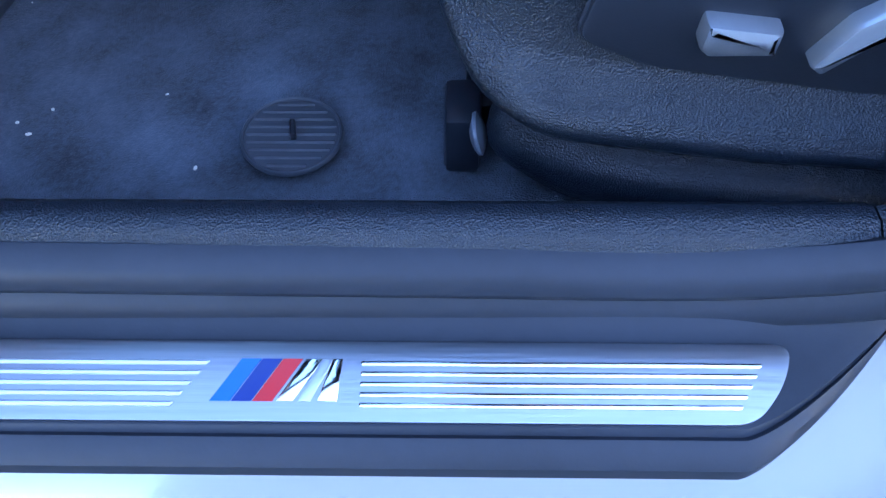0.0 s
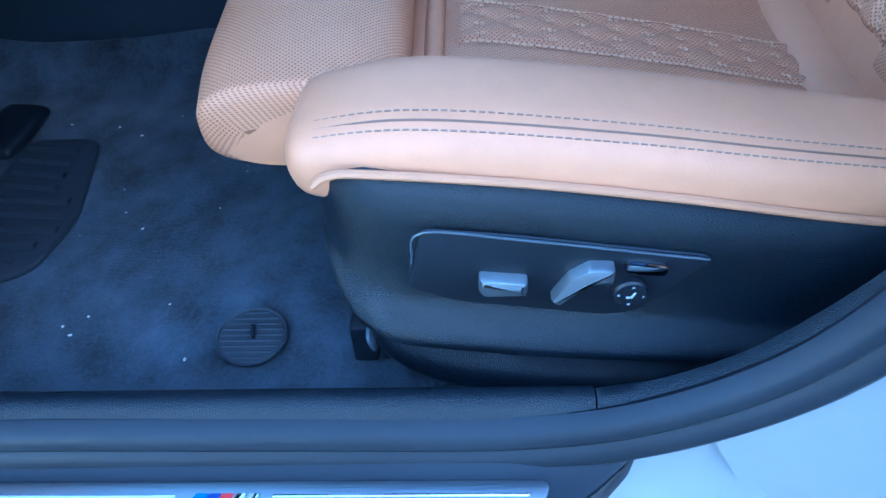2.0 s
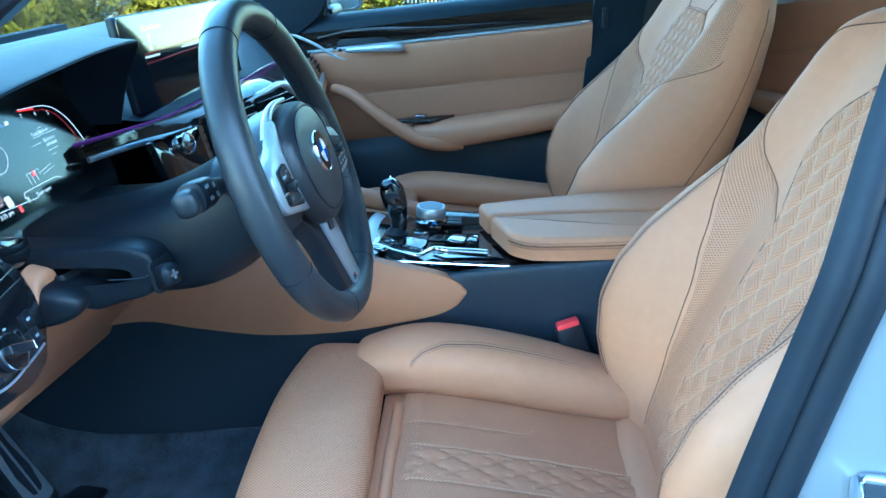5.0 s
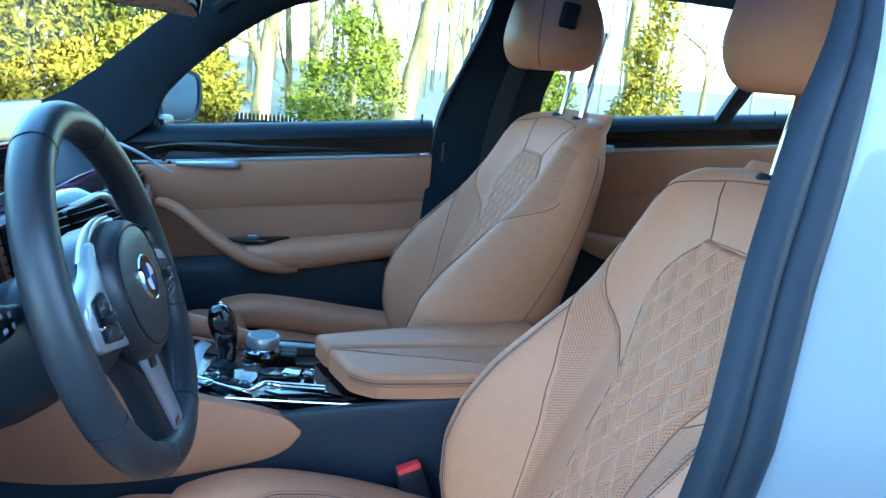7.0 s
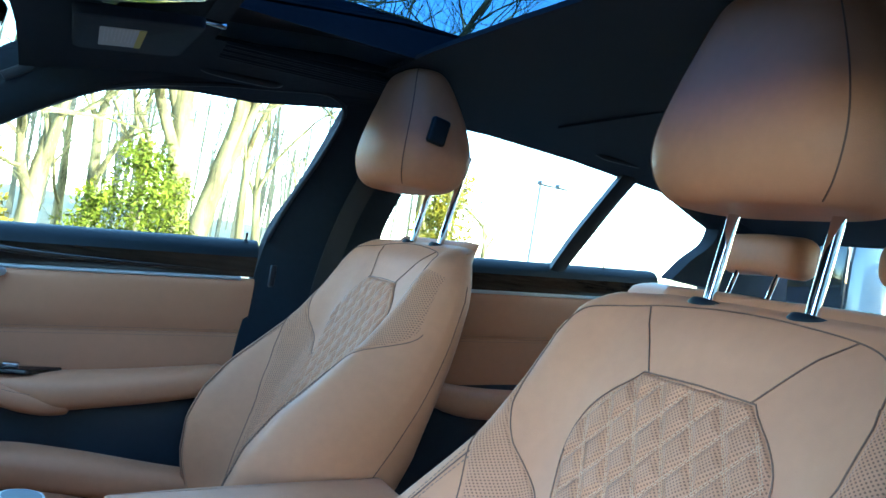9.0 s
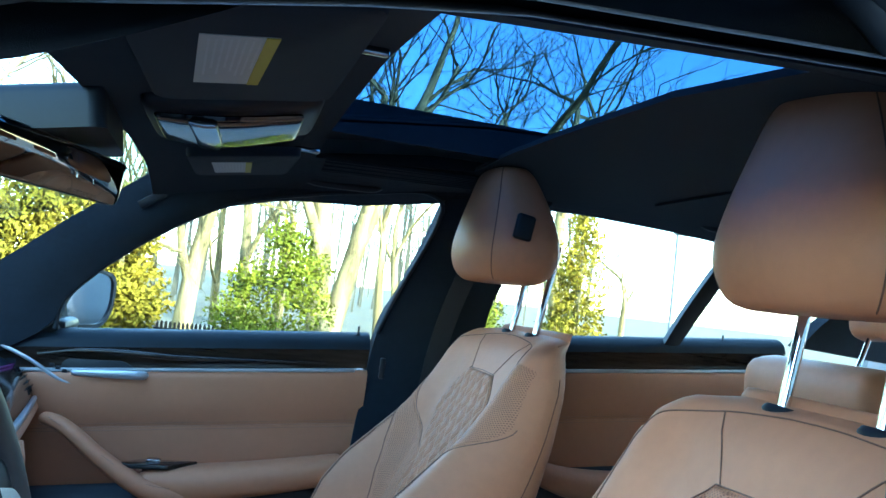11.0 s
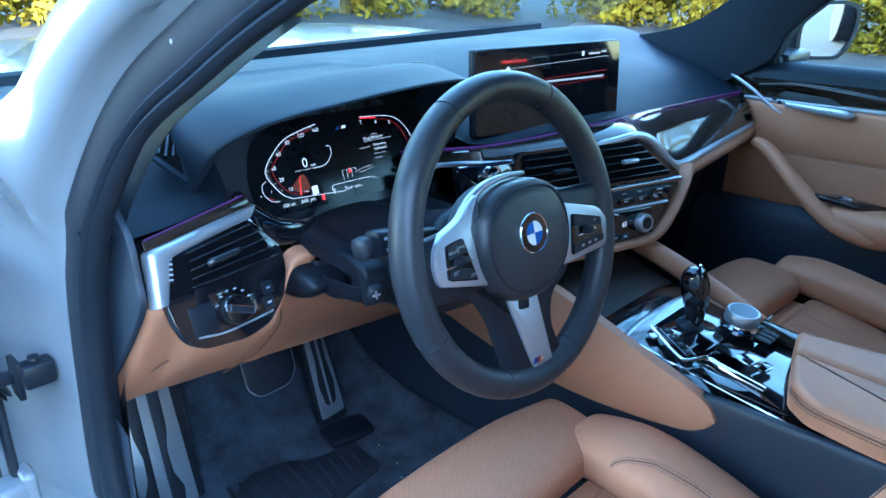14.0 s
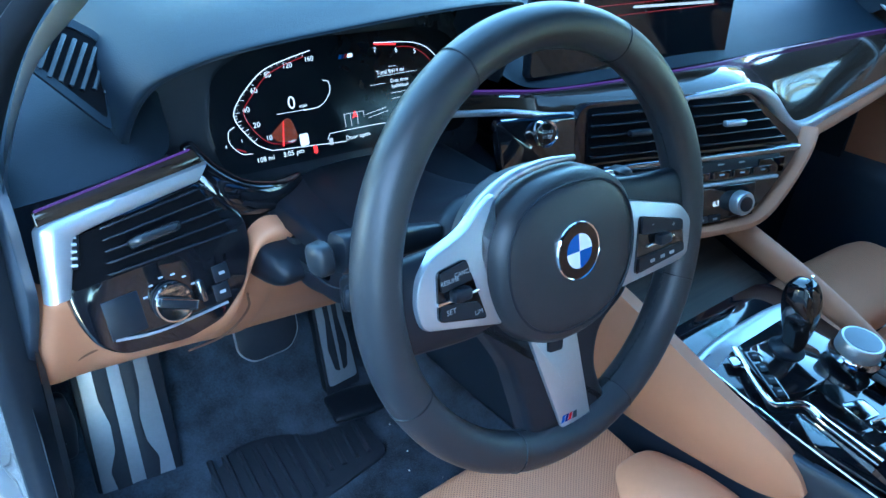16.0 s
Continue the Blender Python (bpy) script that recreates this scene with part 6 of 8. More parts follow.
dk = basis((0.10, 0.015, 0.690), (0.995, 0, -0.06), (0, 1, 0))


def dkp(x, y, z=0.0):
    return tuple(dk @ Vector((x, y, z)))


lip_ = []
for y in np.linspace(-0.112, 0.098, 12):
    e = abs((y + 0.007) / 0.105) ** 3
    lip_.append([dkp(-0.112 + 0.008 * e, y, 0.004), dkp(-0.110 + 0.008 * e, y, 0.010 - 0.003 * e), dkp(-0.106 + 0.008 * e, y, 0.0125 - 0.004 * e), dkp(-0.098 + 0.004 * e, y, 0.0115 - 0.003 * e), dkp(-0.092 - 0.004 * e, y, 0.008), dkp(-0.076 - 0.004 * e, y, 0.002)])
part("silver_lip", grid(np.array(lip_)), satin_m, con, "raised satin silver front lip", 50)
part("selector_well", plate(rounded([(-0.082, -0.056), (-0.070, 0.030), (-0.03, 0.042), (0.004, 0.010), (0.0, -0.046), (-0.016, -0.082)], 0.012, 4), 0.003, dk @ pose(0, 0, 0.004), 0.001), gloss_m, con, "piano black selector surround")
part("chrome_rail", sweep(cr([dkp(x, y, 0.010) for x, y in ((-0.086, -0.058), (-0.050, -0.080), (-0.012, -0.099), (0.000, -0.088), (0.014, -0.068), (0.040, -0.072), (0.102, -0.075))], 50), squircle(0.0050, 0.0032, 2.6, 10), scale=np.interp(np.linspace(0, 1, 50), [0, 0.4, 1], [0.7, 0.8, 1.5])), chrome_m, con, "bright rail beside the selector")
part("key_plate", plate(rounded([(-0.078, -0.052), (-0.010, -0.088), (0.000, -0.074), (-0.066, -0.036)], 0.005), 0.004, dk @ pose(0, 0, 0.006), 0.001), gloss_m, con)
for k in range(4):
    part("mode_key", box((0.013, 0.011, 0.003), (0, 0, 0), 0.001, m=dk @ pose(-0.064 + k * 0.0165, -0.050 - k * 0.0088, 0.0105, 0, 0, -28)), shell_m, con)
    part("mark", plate(rect(0.006, 0.0022, 0.0005), 0.0004, dk @ pose(-0.064 + k * 0.0165, -0.050 - k * 0.0088, 0.0121, 0, 0, 62)), mark_m, con)
part("corner_key", box((0.018, 0.020, 0.004), (0, 0, 0), 0.002, m=dk @ pose(-0.069, -0.076, 0.010, 0, 0, -28)), dkchrome_m, con, "bright key beside the selector")
part("brake_recess", plate(rounded([(0.000, -0.030), (0.013, -0.003), (0.052, -0.001), (0.040, -0.032)], 0.008), 0.003, dk @ pose(0, 0, 0.006)), lcd_m, con)
part("brake_key", plate(rounded([(0.034, -0.028), (0.044, 0.004), (0.068, -0.001), (0.062, -0.032)], 0.005), 0.004, dk @ pose(0, 0, 0.006), 0.001), dkchrome_m, con, "bright parking brake key")
part("hold_key", plate(rounded([(0.067, -0.028), (0.074, -0.003), (0.087, -0.006), (0.083, -0.031)], 0.004), 0.0045, dk @ pose(0, 0, 0.006), 0.001), gloss_m, con)
part("hold_rim", tube([dkp(x, y, 0.0105) for x, y in rounded([(0.067, -0.028), (0.074, -0.003), (0.087, -0.006), (0.083, -0.031)], 0.004)], 0.0008, 5, True), chrome_m, con)
part("cup_lid", plate(rounded([(0.012, -0.088), (0.016, -0.078), (0.104, -0.082), (0.150, -0.100), (0.05, -0.112)], 0.006), 0.004, dk @ pose(0, 0, 0.004), 0.0015), gloss_m, con, "piano black side lid")
part("edge_line", tube([dkp(x, y, 0.003) for x, y in cr([(-0.14, -0.106), (0.0, -0.112), (0.15, -0.112), (0.26, -0.112)], 20)], 0.0016, 6), chrome_m, con)
sel = thing("gear_selector", "piano black gear selector with a slim neck", "gear selector")
part("boot", lathe([(0.022, 0.0), (0.021, 0.003), (0.015, 0.006), (0.011, 0.014)], dk @ pose(-0.052, 0.004, 0.006), 28), plastic_m, sel)
gs = part("lever", pillow([dkp(-0.048, 0.004, 0.010), dkp(-0.049, 0.003, 0.032), dkp(-0.054, 0.001, 0.058), dkp(-0.063, 0.0, 0.084), dkp(-0.070, -0.001, 0.104)], [(0.010, 0.012), (0.012, 0.014), (0.0165, 0.019), (0.0165, 0.0195), (0.0105, 0.012)], 3.8, up=(1, 0, 0.4), ns=30), gloss_m, sel, "piano black lever")
part("silver_side", tube([dkp(-0.048, 0.0195, 0.045), dkp(-0.054, 0.0195, 0.075), dkp(-0.066, 0.014, 0.104)], 0.0018, 6, up=(0, 1, 0)), chrome_m, gs)
for k, y in enumerate((0.0, 0.006, -0.006)):
    part("mark", plate(rect(0.004, 0.003, 0.0006), 0.0006, basis(dkp(-0.0445 - 0.004 * k, y, 0.080 - 0.008 * k), (0, 1, 0), (-0.35, 0, 1))), mark_m if k else glow_g, gs)
rot = thing("rotary_controller", "silver rotary controller with a dark touch top", "rotary controller")
part("base", lathe([(0.030, 0.0), (0.0305, 0.006), (0.026, 0.010), (0.0255, 0.012)], dk @ pose(0.002, 0.062, 0.008), 36), dkchrome_m, rot)
part("ring", lathe([(0.024, 0.010), (0.0265, 0.013), (0.0265, 0.026), (0.0245, 0.030), (0.022, 0.030)], dk @ pose(0.002, 0.062, 0.008), 40), satin_m, rot, "knurled silver ring")
part("top", lathe([(0.0222, 0.028), (0.0215, 0.0306), (0.0, 0.0310)], dk @ pose(0.002, 0.062, 0.008), 36), mat("grey_touch_pad", (0.10, 0.12, 0.15), 0.35), rot, "grey touch surface")
for k in range(3):
    part("key", box((0.026, 0.012, 0.004), (0.045, 0.066 + (k - 1) * 0.014, 0.011), 0.002, m=dk), plastic_m, con)
part("wood_side", plate(rounded([(0.02, 0.085), (0.02, 0.118), (0.20, 0.118), (0.20, 0.085)], 0.004), 0.012, dk @ pose(0, 0, 0.0), 0.002), wood_m, con, "dark wood strip")
arm = thing("armrest", "two-part tan leather centre armrest with stitched edges", "armrest")
am = pose(0, 0, 0.688, 0, -1.5, 0)
for ol in ([(0.187, 0.084), (0.206, 0.019), (0.58, 0.019), (0.58, 0.145), (0.30, 0.108)], [(0.207, 0.0165), (0.238, -0.074), (0.272, -0.100), (0.34, -0.106), (0.58, -0.108), (0.58, 0.0165)]):
    part("pad", plate(rounded(ol, 0.012, 4), 0.037, am, 0.011, 5), leather, arm, "padded tan leather lid", 50)
el = np.array([tuple(am @ Vector((x, y, 0.0245))) for x, y in cr([(0.236, -0.070), (0.243, -0.0795), (0.272, -0.1008), (0.34, -0.1068), (0.46, -0.1078), (0.575, -0.1088)], 60)])
part("seam", tube(el, 0.0012, 5), seam_d, arm)
for o in (-0.0045, 0.0045):
    part("stitching", stitches(el + np.array((0, 0.0012 if o > 0 else -0.0004, o)), 0.0055, 0.004, 0.0007), stitch_d, arm, smooth=0)
part("base", box((0.30, 0.200, 0.05), (0.44, 0.013, 0.674), 0.012, 3), plastic_m, arm, "black armrest base")

# ---- pedals ----
fm = basis((-0.540, -0.596, 0.398), (0.10, 1, 0.0), (-0.42, -0.03, 1))
pedal_m = mat("matt_pedal_metal", (0.26, 0.275, 0.30), 0.42, 0.55, var=0.10, vscale=14, grain=0.08, gscale=500)
fr_ = thing("footrest", "brushed metal driver's footrest with black rubber inlays", "footrest")
part("backing", plate(rect(0.122, 0.32, 0.012), 0.02, fm @ pose(0.004, -0.004, -0.018), 0.004), plastic_m, fr_)
part("metal_plate", plate(rounded([(-0.052, -0.150), (0.054, -0.140), (0.046, 0.145), (-0.046, 0.145)], 0.006), 0.004, fm, 0.001), pedal_m, fr_, "brushed metal plate")
for sg in (-1, 1):
    part("inlay", plate(rounded([(sg * 0.008, 0.145), (sg * 0.028, 0.145), (sg * 0.028, 0.06), (sg * 0.020, 0.02), (sg * 0.022, -0.02), (sg * 0.034, -0.05), (sg * 0.028, -0.095), (sg * 0.010, -0.095)], 0.005), 0.0055, fm, 0.001), rubber_m, fr_, "black rubber inlay")
br_ = thing("brake_pedal", "black brake pedal with a bright edge", "pedal")
bm_ = basis((-0.545, -0.372, 0.487), (0.05, 1, 0.0), (-0.45, 0, 1))
bo = rounded([(-0.050, -0.020), (-0.030, -0.040), (0.032, -0.036), (0.050, -0.012), (0.050, 0.035), (-0.050, 0.035)], 0.012)
part("pad", plate(bo, 0.012, bm_, 0.003), rubber_m, br_)
part("edge", tube([tuple(bm_ @ Vector((x, y, 0.008))) for x, y in bo], 0.0022, 6, True, up=(1, 0, 0.4)), satin_m, br_, "bright edge")
part("arm", box((0.02, 0.16, 0.02), (0.02, 0.10, -0.02), 0.004, m=bm_), plastic_m, br_)
ac = thing("accelerator", "tall metal accelerator pedal with black inlays on a floor hinge", "pedal")
am = basis((-0.545, -0.243, 0.400), (0.0, 1, 0.0), (-0.42, 0.06, 1))
part("body", plate(rounded([(-0.034, -0.085), (0.034, -0.080), (0.026, 0.13), (-0.030, 0.13)], 0.010), 0.016, am @ pose(0, 0, -0.014), 0.003), plastic_m, ac)
part("metal_plate", plate(rounded([(-0.028, -0.068), (0.028, -0.064), (0.020, 0.125), (-0.024, 0.125)], 0.008), 0.003, am @ pose(0, 0, 0.002), 0.001), pedal_m, ac, "brushed metal face")
for sg in (-1, 1):
    part("inlay", plate(rounded([(sg * 0.003, -0.045), (sg * 0.012, -0.040), (sg * 0.018, 0.0), (sg * 0.012, 0.05), (sg * 0.014, 0.115), (sg * 0.004, 0.115)], 0.003), 0.005, am @ pose(0, 0, 0.002), 0.001), rubber_m, ac)
part("hinge", pillow([(-0.470, -0.300, 0.338), (-0.462, -0.255, 0.340), (-0.455, -0.205, 0.338)], [(0.030, 0.008), (0.034, 0.010), (0.028, 0.007)], 3.2), plastic_m, ac, "black floor hinge")

# ---- front seats ----
BO = np.array((0.43, 0.47))          # foot of the backrest (x, z)
BW = np.array((0.416, 0.909))        # along the backrest, upwards
BN = np.array((-0.909, 0.416))       # out of the backrest, forwards


def back_hw(w):
    """Half width of the backrest along its height."""
    return np.interp(w, [0, 0.08, 0.18, 0.32, 0.44, 0.52, 0.58, 0.62, 0.65, 0.675], [0.225, 0.250, 0.262, 0.260, 0.252, 0.247, 0.241, 0.229, 0.207, 0.165])


def back_n(Y, w):
    """Front surface of the backrest: flat centre, side bolsters, rolled edges."""
    a = np.abs(Y)
    hw = back_hw(w)
    bol = np.interp(w, [0, 0.04, 0.10, 0.16, 0.22, 0.28, 0.34, 0.44, 0.52, 0.58, 0.63, 0.67], [0.03, 0.055, 0.088, 0.104, 0.107, 0.094, 0.073, 0.042, 0.030, 0.026, 0.018, 0.006])
    base = np.interp(w, [0, 0.06, 0.15, 0.3, 0.45, 0.55, 0.62, 0.655, 0.675], [0.010, 0.026, 0.038, 0.040, 0.032, 0.030, 0.026, 0.014, -0.010])
    r = smooth01((a - np.interp(w, [0.36, 0.48], [0.115, 0.128])) / 0.080)
    ew = np.interp(w, [0.34, 0.46, 0.56, 0.64], [0.050, 0.066, 0.066, 0.045])
    e = np.clip((a - (hw - ew)) / ew, 0, 1)
    roll = 1 - np.sqrt(np.clip(1 - e * e, 0, 1))
    return base + bol * r - roll * (np.interp(w, [0.40, 0.50, 0.58, 0.65], [0.075, 0.062, 0.045, 0.015]) + bol * 0.55)


def eased(w, xs, ys, r=0.014):
    """Piecewise line with its corners rounded."""
    w = np.array(w, float)
    return sum(np.interp(w + d, xs, ys) for d in (-r, -r / 2, 0, r / 2, r)) / 5


def quilt_half(w):
    """Half width of the quilted centre."""
    return eased(w, [0.05, 0.12, 0.30, 0.37, 0.40, 0.46, 0.50, 0.53, 0.555, 0.567], [0.050, 0.054, 0.066, 0.075, 0.090, 0.118, 0.120, 0.106, 0.078, 0.062])


def strip_half(w):
    """Outer edge of the perforated strips."""
    return eased(w, [0.02, 0.10, 0.25, 0.33, 0.38, 0.42, 0.46, 0.49, 0.60], [0.118, 0.122, 0.138, 0.154, 0.172, 0.198, 0.232, 0.244, 0.230])


def frame_half(w):
    """Inner edge of the strips: the quilting below, the smooth shoulder frame above."""
    return np.where(np.array(w) < 0.375, quilt_half(w), np.interp(w, [0.375, 0.40, 0.44, 0.48, 0.52, 0.57, 0.60], [0.080, 0.113, 0.157, 0.182, 0.194, 0.197, 0.190]))


def diamonds(a, b, pa, pb, amp, line=0.10):
    """Puffed diamond quilting over coordinates a, b."""
    u, v = a / pa + b / pb, a / pa - b / pb
    du, dv = np.abs(u - np.round(u)), np.abs(v - np.round(v))
    return amp * np.minimum(smooth01(du / 0.30), smooth01(dv / 0.30))


def fgrid(pt):
    return grid(pt[0], uvs=pt[1])


def Qi(row, k):
    """A row of points resampled to k points."""
    u = np.linspace(0, 1, len(row))
    v = np.linspace(0, 1, k)
    return np.stack([np.interp(v, u, row[:, c]) for c in range(3)], 1)


def seat(name, label, cy, s, dx, dz, panel, hr_up, hr_dx, lean):
    T = thing(name, label, "car seat", group="front seats")

    def W(x, Y, z):
        return (x + dx, cy + s * Y, z + dz)

    def back(Y, w, lift=0.0):
        n = back_n(np.array(Y), w) + lift
        return W(BO[0] + BW[0] * w + BN[0] * n, Y + lean, BO[1] + BW[1] * w + BN[1] * n)

    def field(Ya, Yb, w0, w1, nu, nv, lift=0.0, rel=None, edge=0.004):
        """A patch of the backrest between two lines; its rim dips under the next piece."""
        P, TX_ = np.zeros((nu, nv, 3)), np.zeros((nu, nv, 2))
        for i, w in enumerate(np.linspace(w0, w1, nu)):
            ya, yb = Ya(w), Yb(w)
            for j, q in enumerate(np.linspace(0, 1, nv)):
                Y = ya + (yb - ya) * q
                l = lift + (rel(Y, w) if rel else 0.0)
                d = min(q * abs(yb - ya), (1 - q) * abs(yb - ya), (w - w0) + 0.0, (w1 - w) + 0.0)
                l -= edge * (1 - min(1, d / 0.007)) ** 2
                P[i, j] = back(Y, w, l)
                TX_[i, j] = (w, Y)
        return P, TX_

    def edge(w, sg):
        """Inner edge of the strip on one side; the shoulder frame sits a little across."""
        return float(frame_half(w)) + 0.013 * s * sg * smooth01((w - 0.40) / 0.06)

    # backrest: smooth leather cover with a back
    N, K = 70, 72
    P = np.zeros((N, K, 3))
    for i, w in enumerate(np.linspace(0.0, 0.675, N)):
        for j, q in enumerate(np.sin(np.linspace(-np.pi / 2, np.pi / 2, K))):
            P[i, j] = back(q * back_hw(w), w)
    br = part("backrest", grid(P), leather, T, "smooth tan leather backrest with deep side bolsters", 80)
    Q = np.zeros((30, 36, 3))
    for i, w in enumerate(np.linspace(0.0, 0.675, 30)):
        hw = float(back_hw(w))
        ne = float(back_n(np.array(hw), w))
        nb = min(ne - 0.012, np.interp(w, [0, 0.1, 0.32, 0.5, 0.6, 0.65, 0.675], [-0.112, -0.124, -0.120, -0.084, -0.056, -0.036, -0.026]))
        for j, q in enumerate(np.sin(np.linspace(-np.pi / 2, np.pi / 2, 36))):
            n = ne + (nb - ne) * math.sqrt(max(0.0, 1 - abs(q) ** 6.0))
            Q[i, j] = W(BO[0] + BW[0] * w + BN[0] * n, q * hw + lean, BO[1] + BW[1] * w + BN[1] * n)
    part("back_shell", grid(Q), leather, br, "tan leather back of the seat", 70)
    for sg in (1, -1):
        col = 33 if sg > 0 else 2
        part("seam", tube([tuple(v) for v in Q[1:27, col]], 0.0010, 5, up=(0, 1, 0)), seam_d, br)
    rear = Qi(Q[-1], K)
    part("top_edge", grid(np.array([P[-1] + (rear - P[-1]) * u + np.array((BW[0], 0, BW[1])) * 0.016 * math.sin(math.pi * u) ** 0.8 for u in np.linspace(0, 1, 9)])), leather, br, "rounded tan leather top of the backrest", 80)
    # perforated strips and quilted centre
    for sg in (1, -1):
        part("perforated_strip", fgrid(field(lambda w: sg * edge(w, sg), lambda w: sg * min(strip_half(w), back_hw(w) - 0.002), 0.03, 0.60, 90, 22, 0.0020)), leather_perf, br, "finely perforated tan leather", 80)
    q = field(lambda w: -quilt_half(w), lambda w: quilt_half(w), 0.05, 0.567, 260, 110, 0.0026, lambda Y, w: float(diamonds(np.array(Y), w, 0.037, 0.056, 0.0044)) * min(1, (quilt_half(w) - abs(Y)) / 0.006) * min(1, (0.567 - w) / 0.006), 0.004)
    part("quilted_panel", fgrid(q), leather_perf, br, "diamond-quilted perforated tan leather", 85)
    # pale stitch lines along the quilting
    st = bmesh.new()
    for fam in (1, -1):
        for k in range(-26, 34):
            for off in (-0.035, 0.035):
                pts = []
                for w in np.linspace(0.055, 0.562, 150):
                    Y = ((k + off) - (w / 0.056) * fam) * 0.037
                    if abs(Y) < quilt_half(w) - 0.003:
                        pts.append(back(Y, w, 0.0030))
                    elif len(pts) > 3:
                        break
                    else:
                        pts = []
                if len(pts) > 3:
                    stitches(pts, 0.0052, 0.0036, 0.00045, bm=st)
    part("quilt_stitching", st, stitch_m, br, smooth=0)

    # seams on the cover
    def seam(line, lift=0.0004, r=0.0009):
        return part("seam", tube([back(y, w, lift) for y, w in line], r, 5), seam_d, br)

    for sg in (1, -1):
        seam([(sg * min(strip_half(w) + 0.001, back_hw(w) - 0.001), w) for w in np.linspace(0.03, 0.50, 50)])
        seam([(sg * (edge(w, sg) - 0.001), w) for w in np.linspace(0.377, 0.585, 50)])
        seam([(sg * y, w) for y, w in cr([(edge(0.585, sg), 0.585), (0.182 + 0.010 * s * sg, 0.615), (0.132, 0.642), (0.05, 0.653), (0.0, 0.655)], 30)])
        seam([(sg * y, w) for y, w in cr([(0.064, 0.568), (0.092, 0.608), (0.122, 0.644)], 10)])
        seam([(sg * (quilt_half(w) + 0.0015), w) for w in np.linspace(0.05, 0.567, 60)] + [(0.0, 0.569)])
        # double-stitched ridge on the bolster
        ridge = [(sg * min(back_hw(w) - 0.064, strip_half(w) + np.interp(w, [0.2, 0.41], [0.2, 0.004])), w) for w in np.linspace(0.05, 0.41, 60)]
        seam(ridge, 0.0006, 0.0009)
        for o in (-0.005, 0.005):
            part("stitching", stitches([back(y + o, w, 0.0008) for y, w in ridge], 0.0058, 0.0038, 0.0005), stitch_d, br, smooth=0)
    # headrest
    hr = part("headrest", headrest_mesh(W, hr_up, hr_dx), leather, T, "padded tan leather headrest", 80)
    for a_ in (128, 232):
        part("seam", tube(headrest_line(W, hr_up, hr_dx, a_), 0.0009, 5, up=(0, 1, 0)), seam_d, hr)
    for sg in (1, -1):
        p0 = W(0.43 + 0.416 * 0.60 + 0.025, sg * 0.062, 0.47 + 0.909 * 0.60 + 0.01)
        p1 = W(0.43 + 0.416 * 0.60 + 0.025 + 0.20 * 0.20, sg * 0.062, 0.47 + 0.909 * 0.60 + 0.23)
        part("post", tube([p0, p1], 0.0065, 12, up=(0, 1, 0)), chrome_m, hr, "polished chrome headrest post")
        c = W(0.43 + 0.416 * 0.60 + 0.036, sg * 0.062, 0.47 + 0.909 * 0.60 + 0.056)
        part("collar", lathe([(0.0, -0.006), (0.021, -0.006), (0.022, 0.0), (0.019, 0.005), (0.0, 0.006)], pose(*c, 0, 14, 0), 20), plastic_m, hr, "black plastic post collar")
    bt = W(0.676 + hr_dx, 0.1355, 1.115 + 0.105 + hr_up)
    part("button", pillow([(bt[0] - 0.004, bt[1], bt[2] - 0.022), (bt[0] + 0.003, bt[1], bt[2] + 0.024)], [(0.017, 0.007), (0.017, 0.007)], 4, up=(0, 1, 0)), plastic_m, hr, "black release button")

    # cushion
    def cz(x, Y):
        base = np.interp(x, [0.055, 0.075, 0.10, 0.16, 0.28, 0.38, 0.44], [0.500, 0.524, 0.530, 0.522, 0.500, 0.478, 0.470])
        return base + 0.25 * max(0, abs(Y + 0.01) - 0.09) ** 1.3
    nx, ny = 150, 110
    P = np.zeros((nx, ny, 3))
    for i, x in enumerate(np.linspace(0.056, 0.43, nx)):
        for j, Y in enumerate(np.linspace(-0.175, 0.165, ny)):
            l = 0.0
            qy = Y + 0.008
            if abs(qy) < 0.032 and x > 0.085:
                l += 0.0012 + float(diamonds(np.array(qy), x, 0.034, 0.060, 0.0030))
            for c in (-0.034, 0.034, -0.088, 0.088):
                l -= 0.0022 * math.exp(-((qy - c) / 0.003) ** 2) * (1 if x > 0.085 else 0) * (1 if abs(c) < 0.05 or x < 0.22 else 0)
            P[i, j] = W(x, Y, cz(x, Y) + l)
    cu = part("cushion", grid(P), leather_perf, T, "perforated tan leather seat cushion with a quilted centre", 85)
    st = bmesh.new()
    for c in (-0.036, -0.034, 0.034, 0.036):
        stitches([W(x, c - 0.008, cz(x, c) + 0.0008) for x in np.linspace(0.09, 0.40, 40)], 0.006, 0.004, 0.0006, bm=st)
    for c, e in ((-0.088, 0.26), (0.088, 0.24)):
        pts = [(x, c - 0.008) for x in np.linspace(0.085, e, 24)] + [(e + 0.014, c - 0.004 if c > 0 else c - 0.014), (e + 0.024, c + 0.004 if c > 0 else c - 0.024)]
        stitches([W(x, Y, cz(x, Y) + 0.001) for x, Y in pts], 0.006, 0.004, 0.0006, bm=st)
    for fam in (1, -1):
        for k in range(-9, 12):
            for off in (-0.05, 0.05):
                pts = []
                for x in np.linspace(0.088, 0.40, 60):
                    qy = ((k + 0.5 + off) - x / 0.060 * fam) * 0.034
                    if abs(qy) < 0.031:
                        pts.append(W(x, qy - 0.008, cz(x, qy) + 0.0022))
                    elif len(pts) > 2:
                        break
                    else:
                        pts = []
                if len(pts) > 2:
                    stitches(pts, 0.006, 0.004, 0.0006, bm=st)
    part("stitching", st, stitch_m, cu, smooth=0)
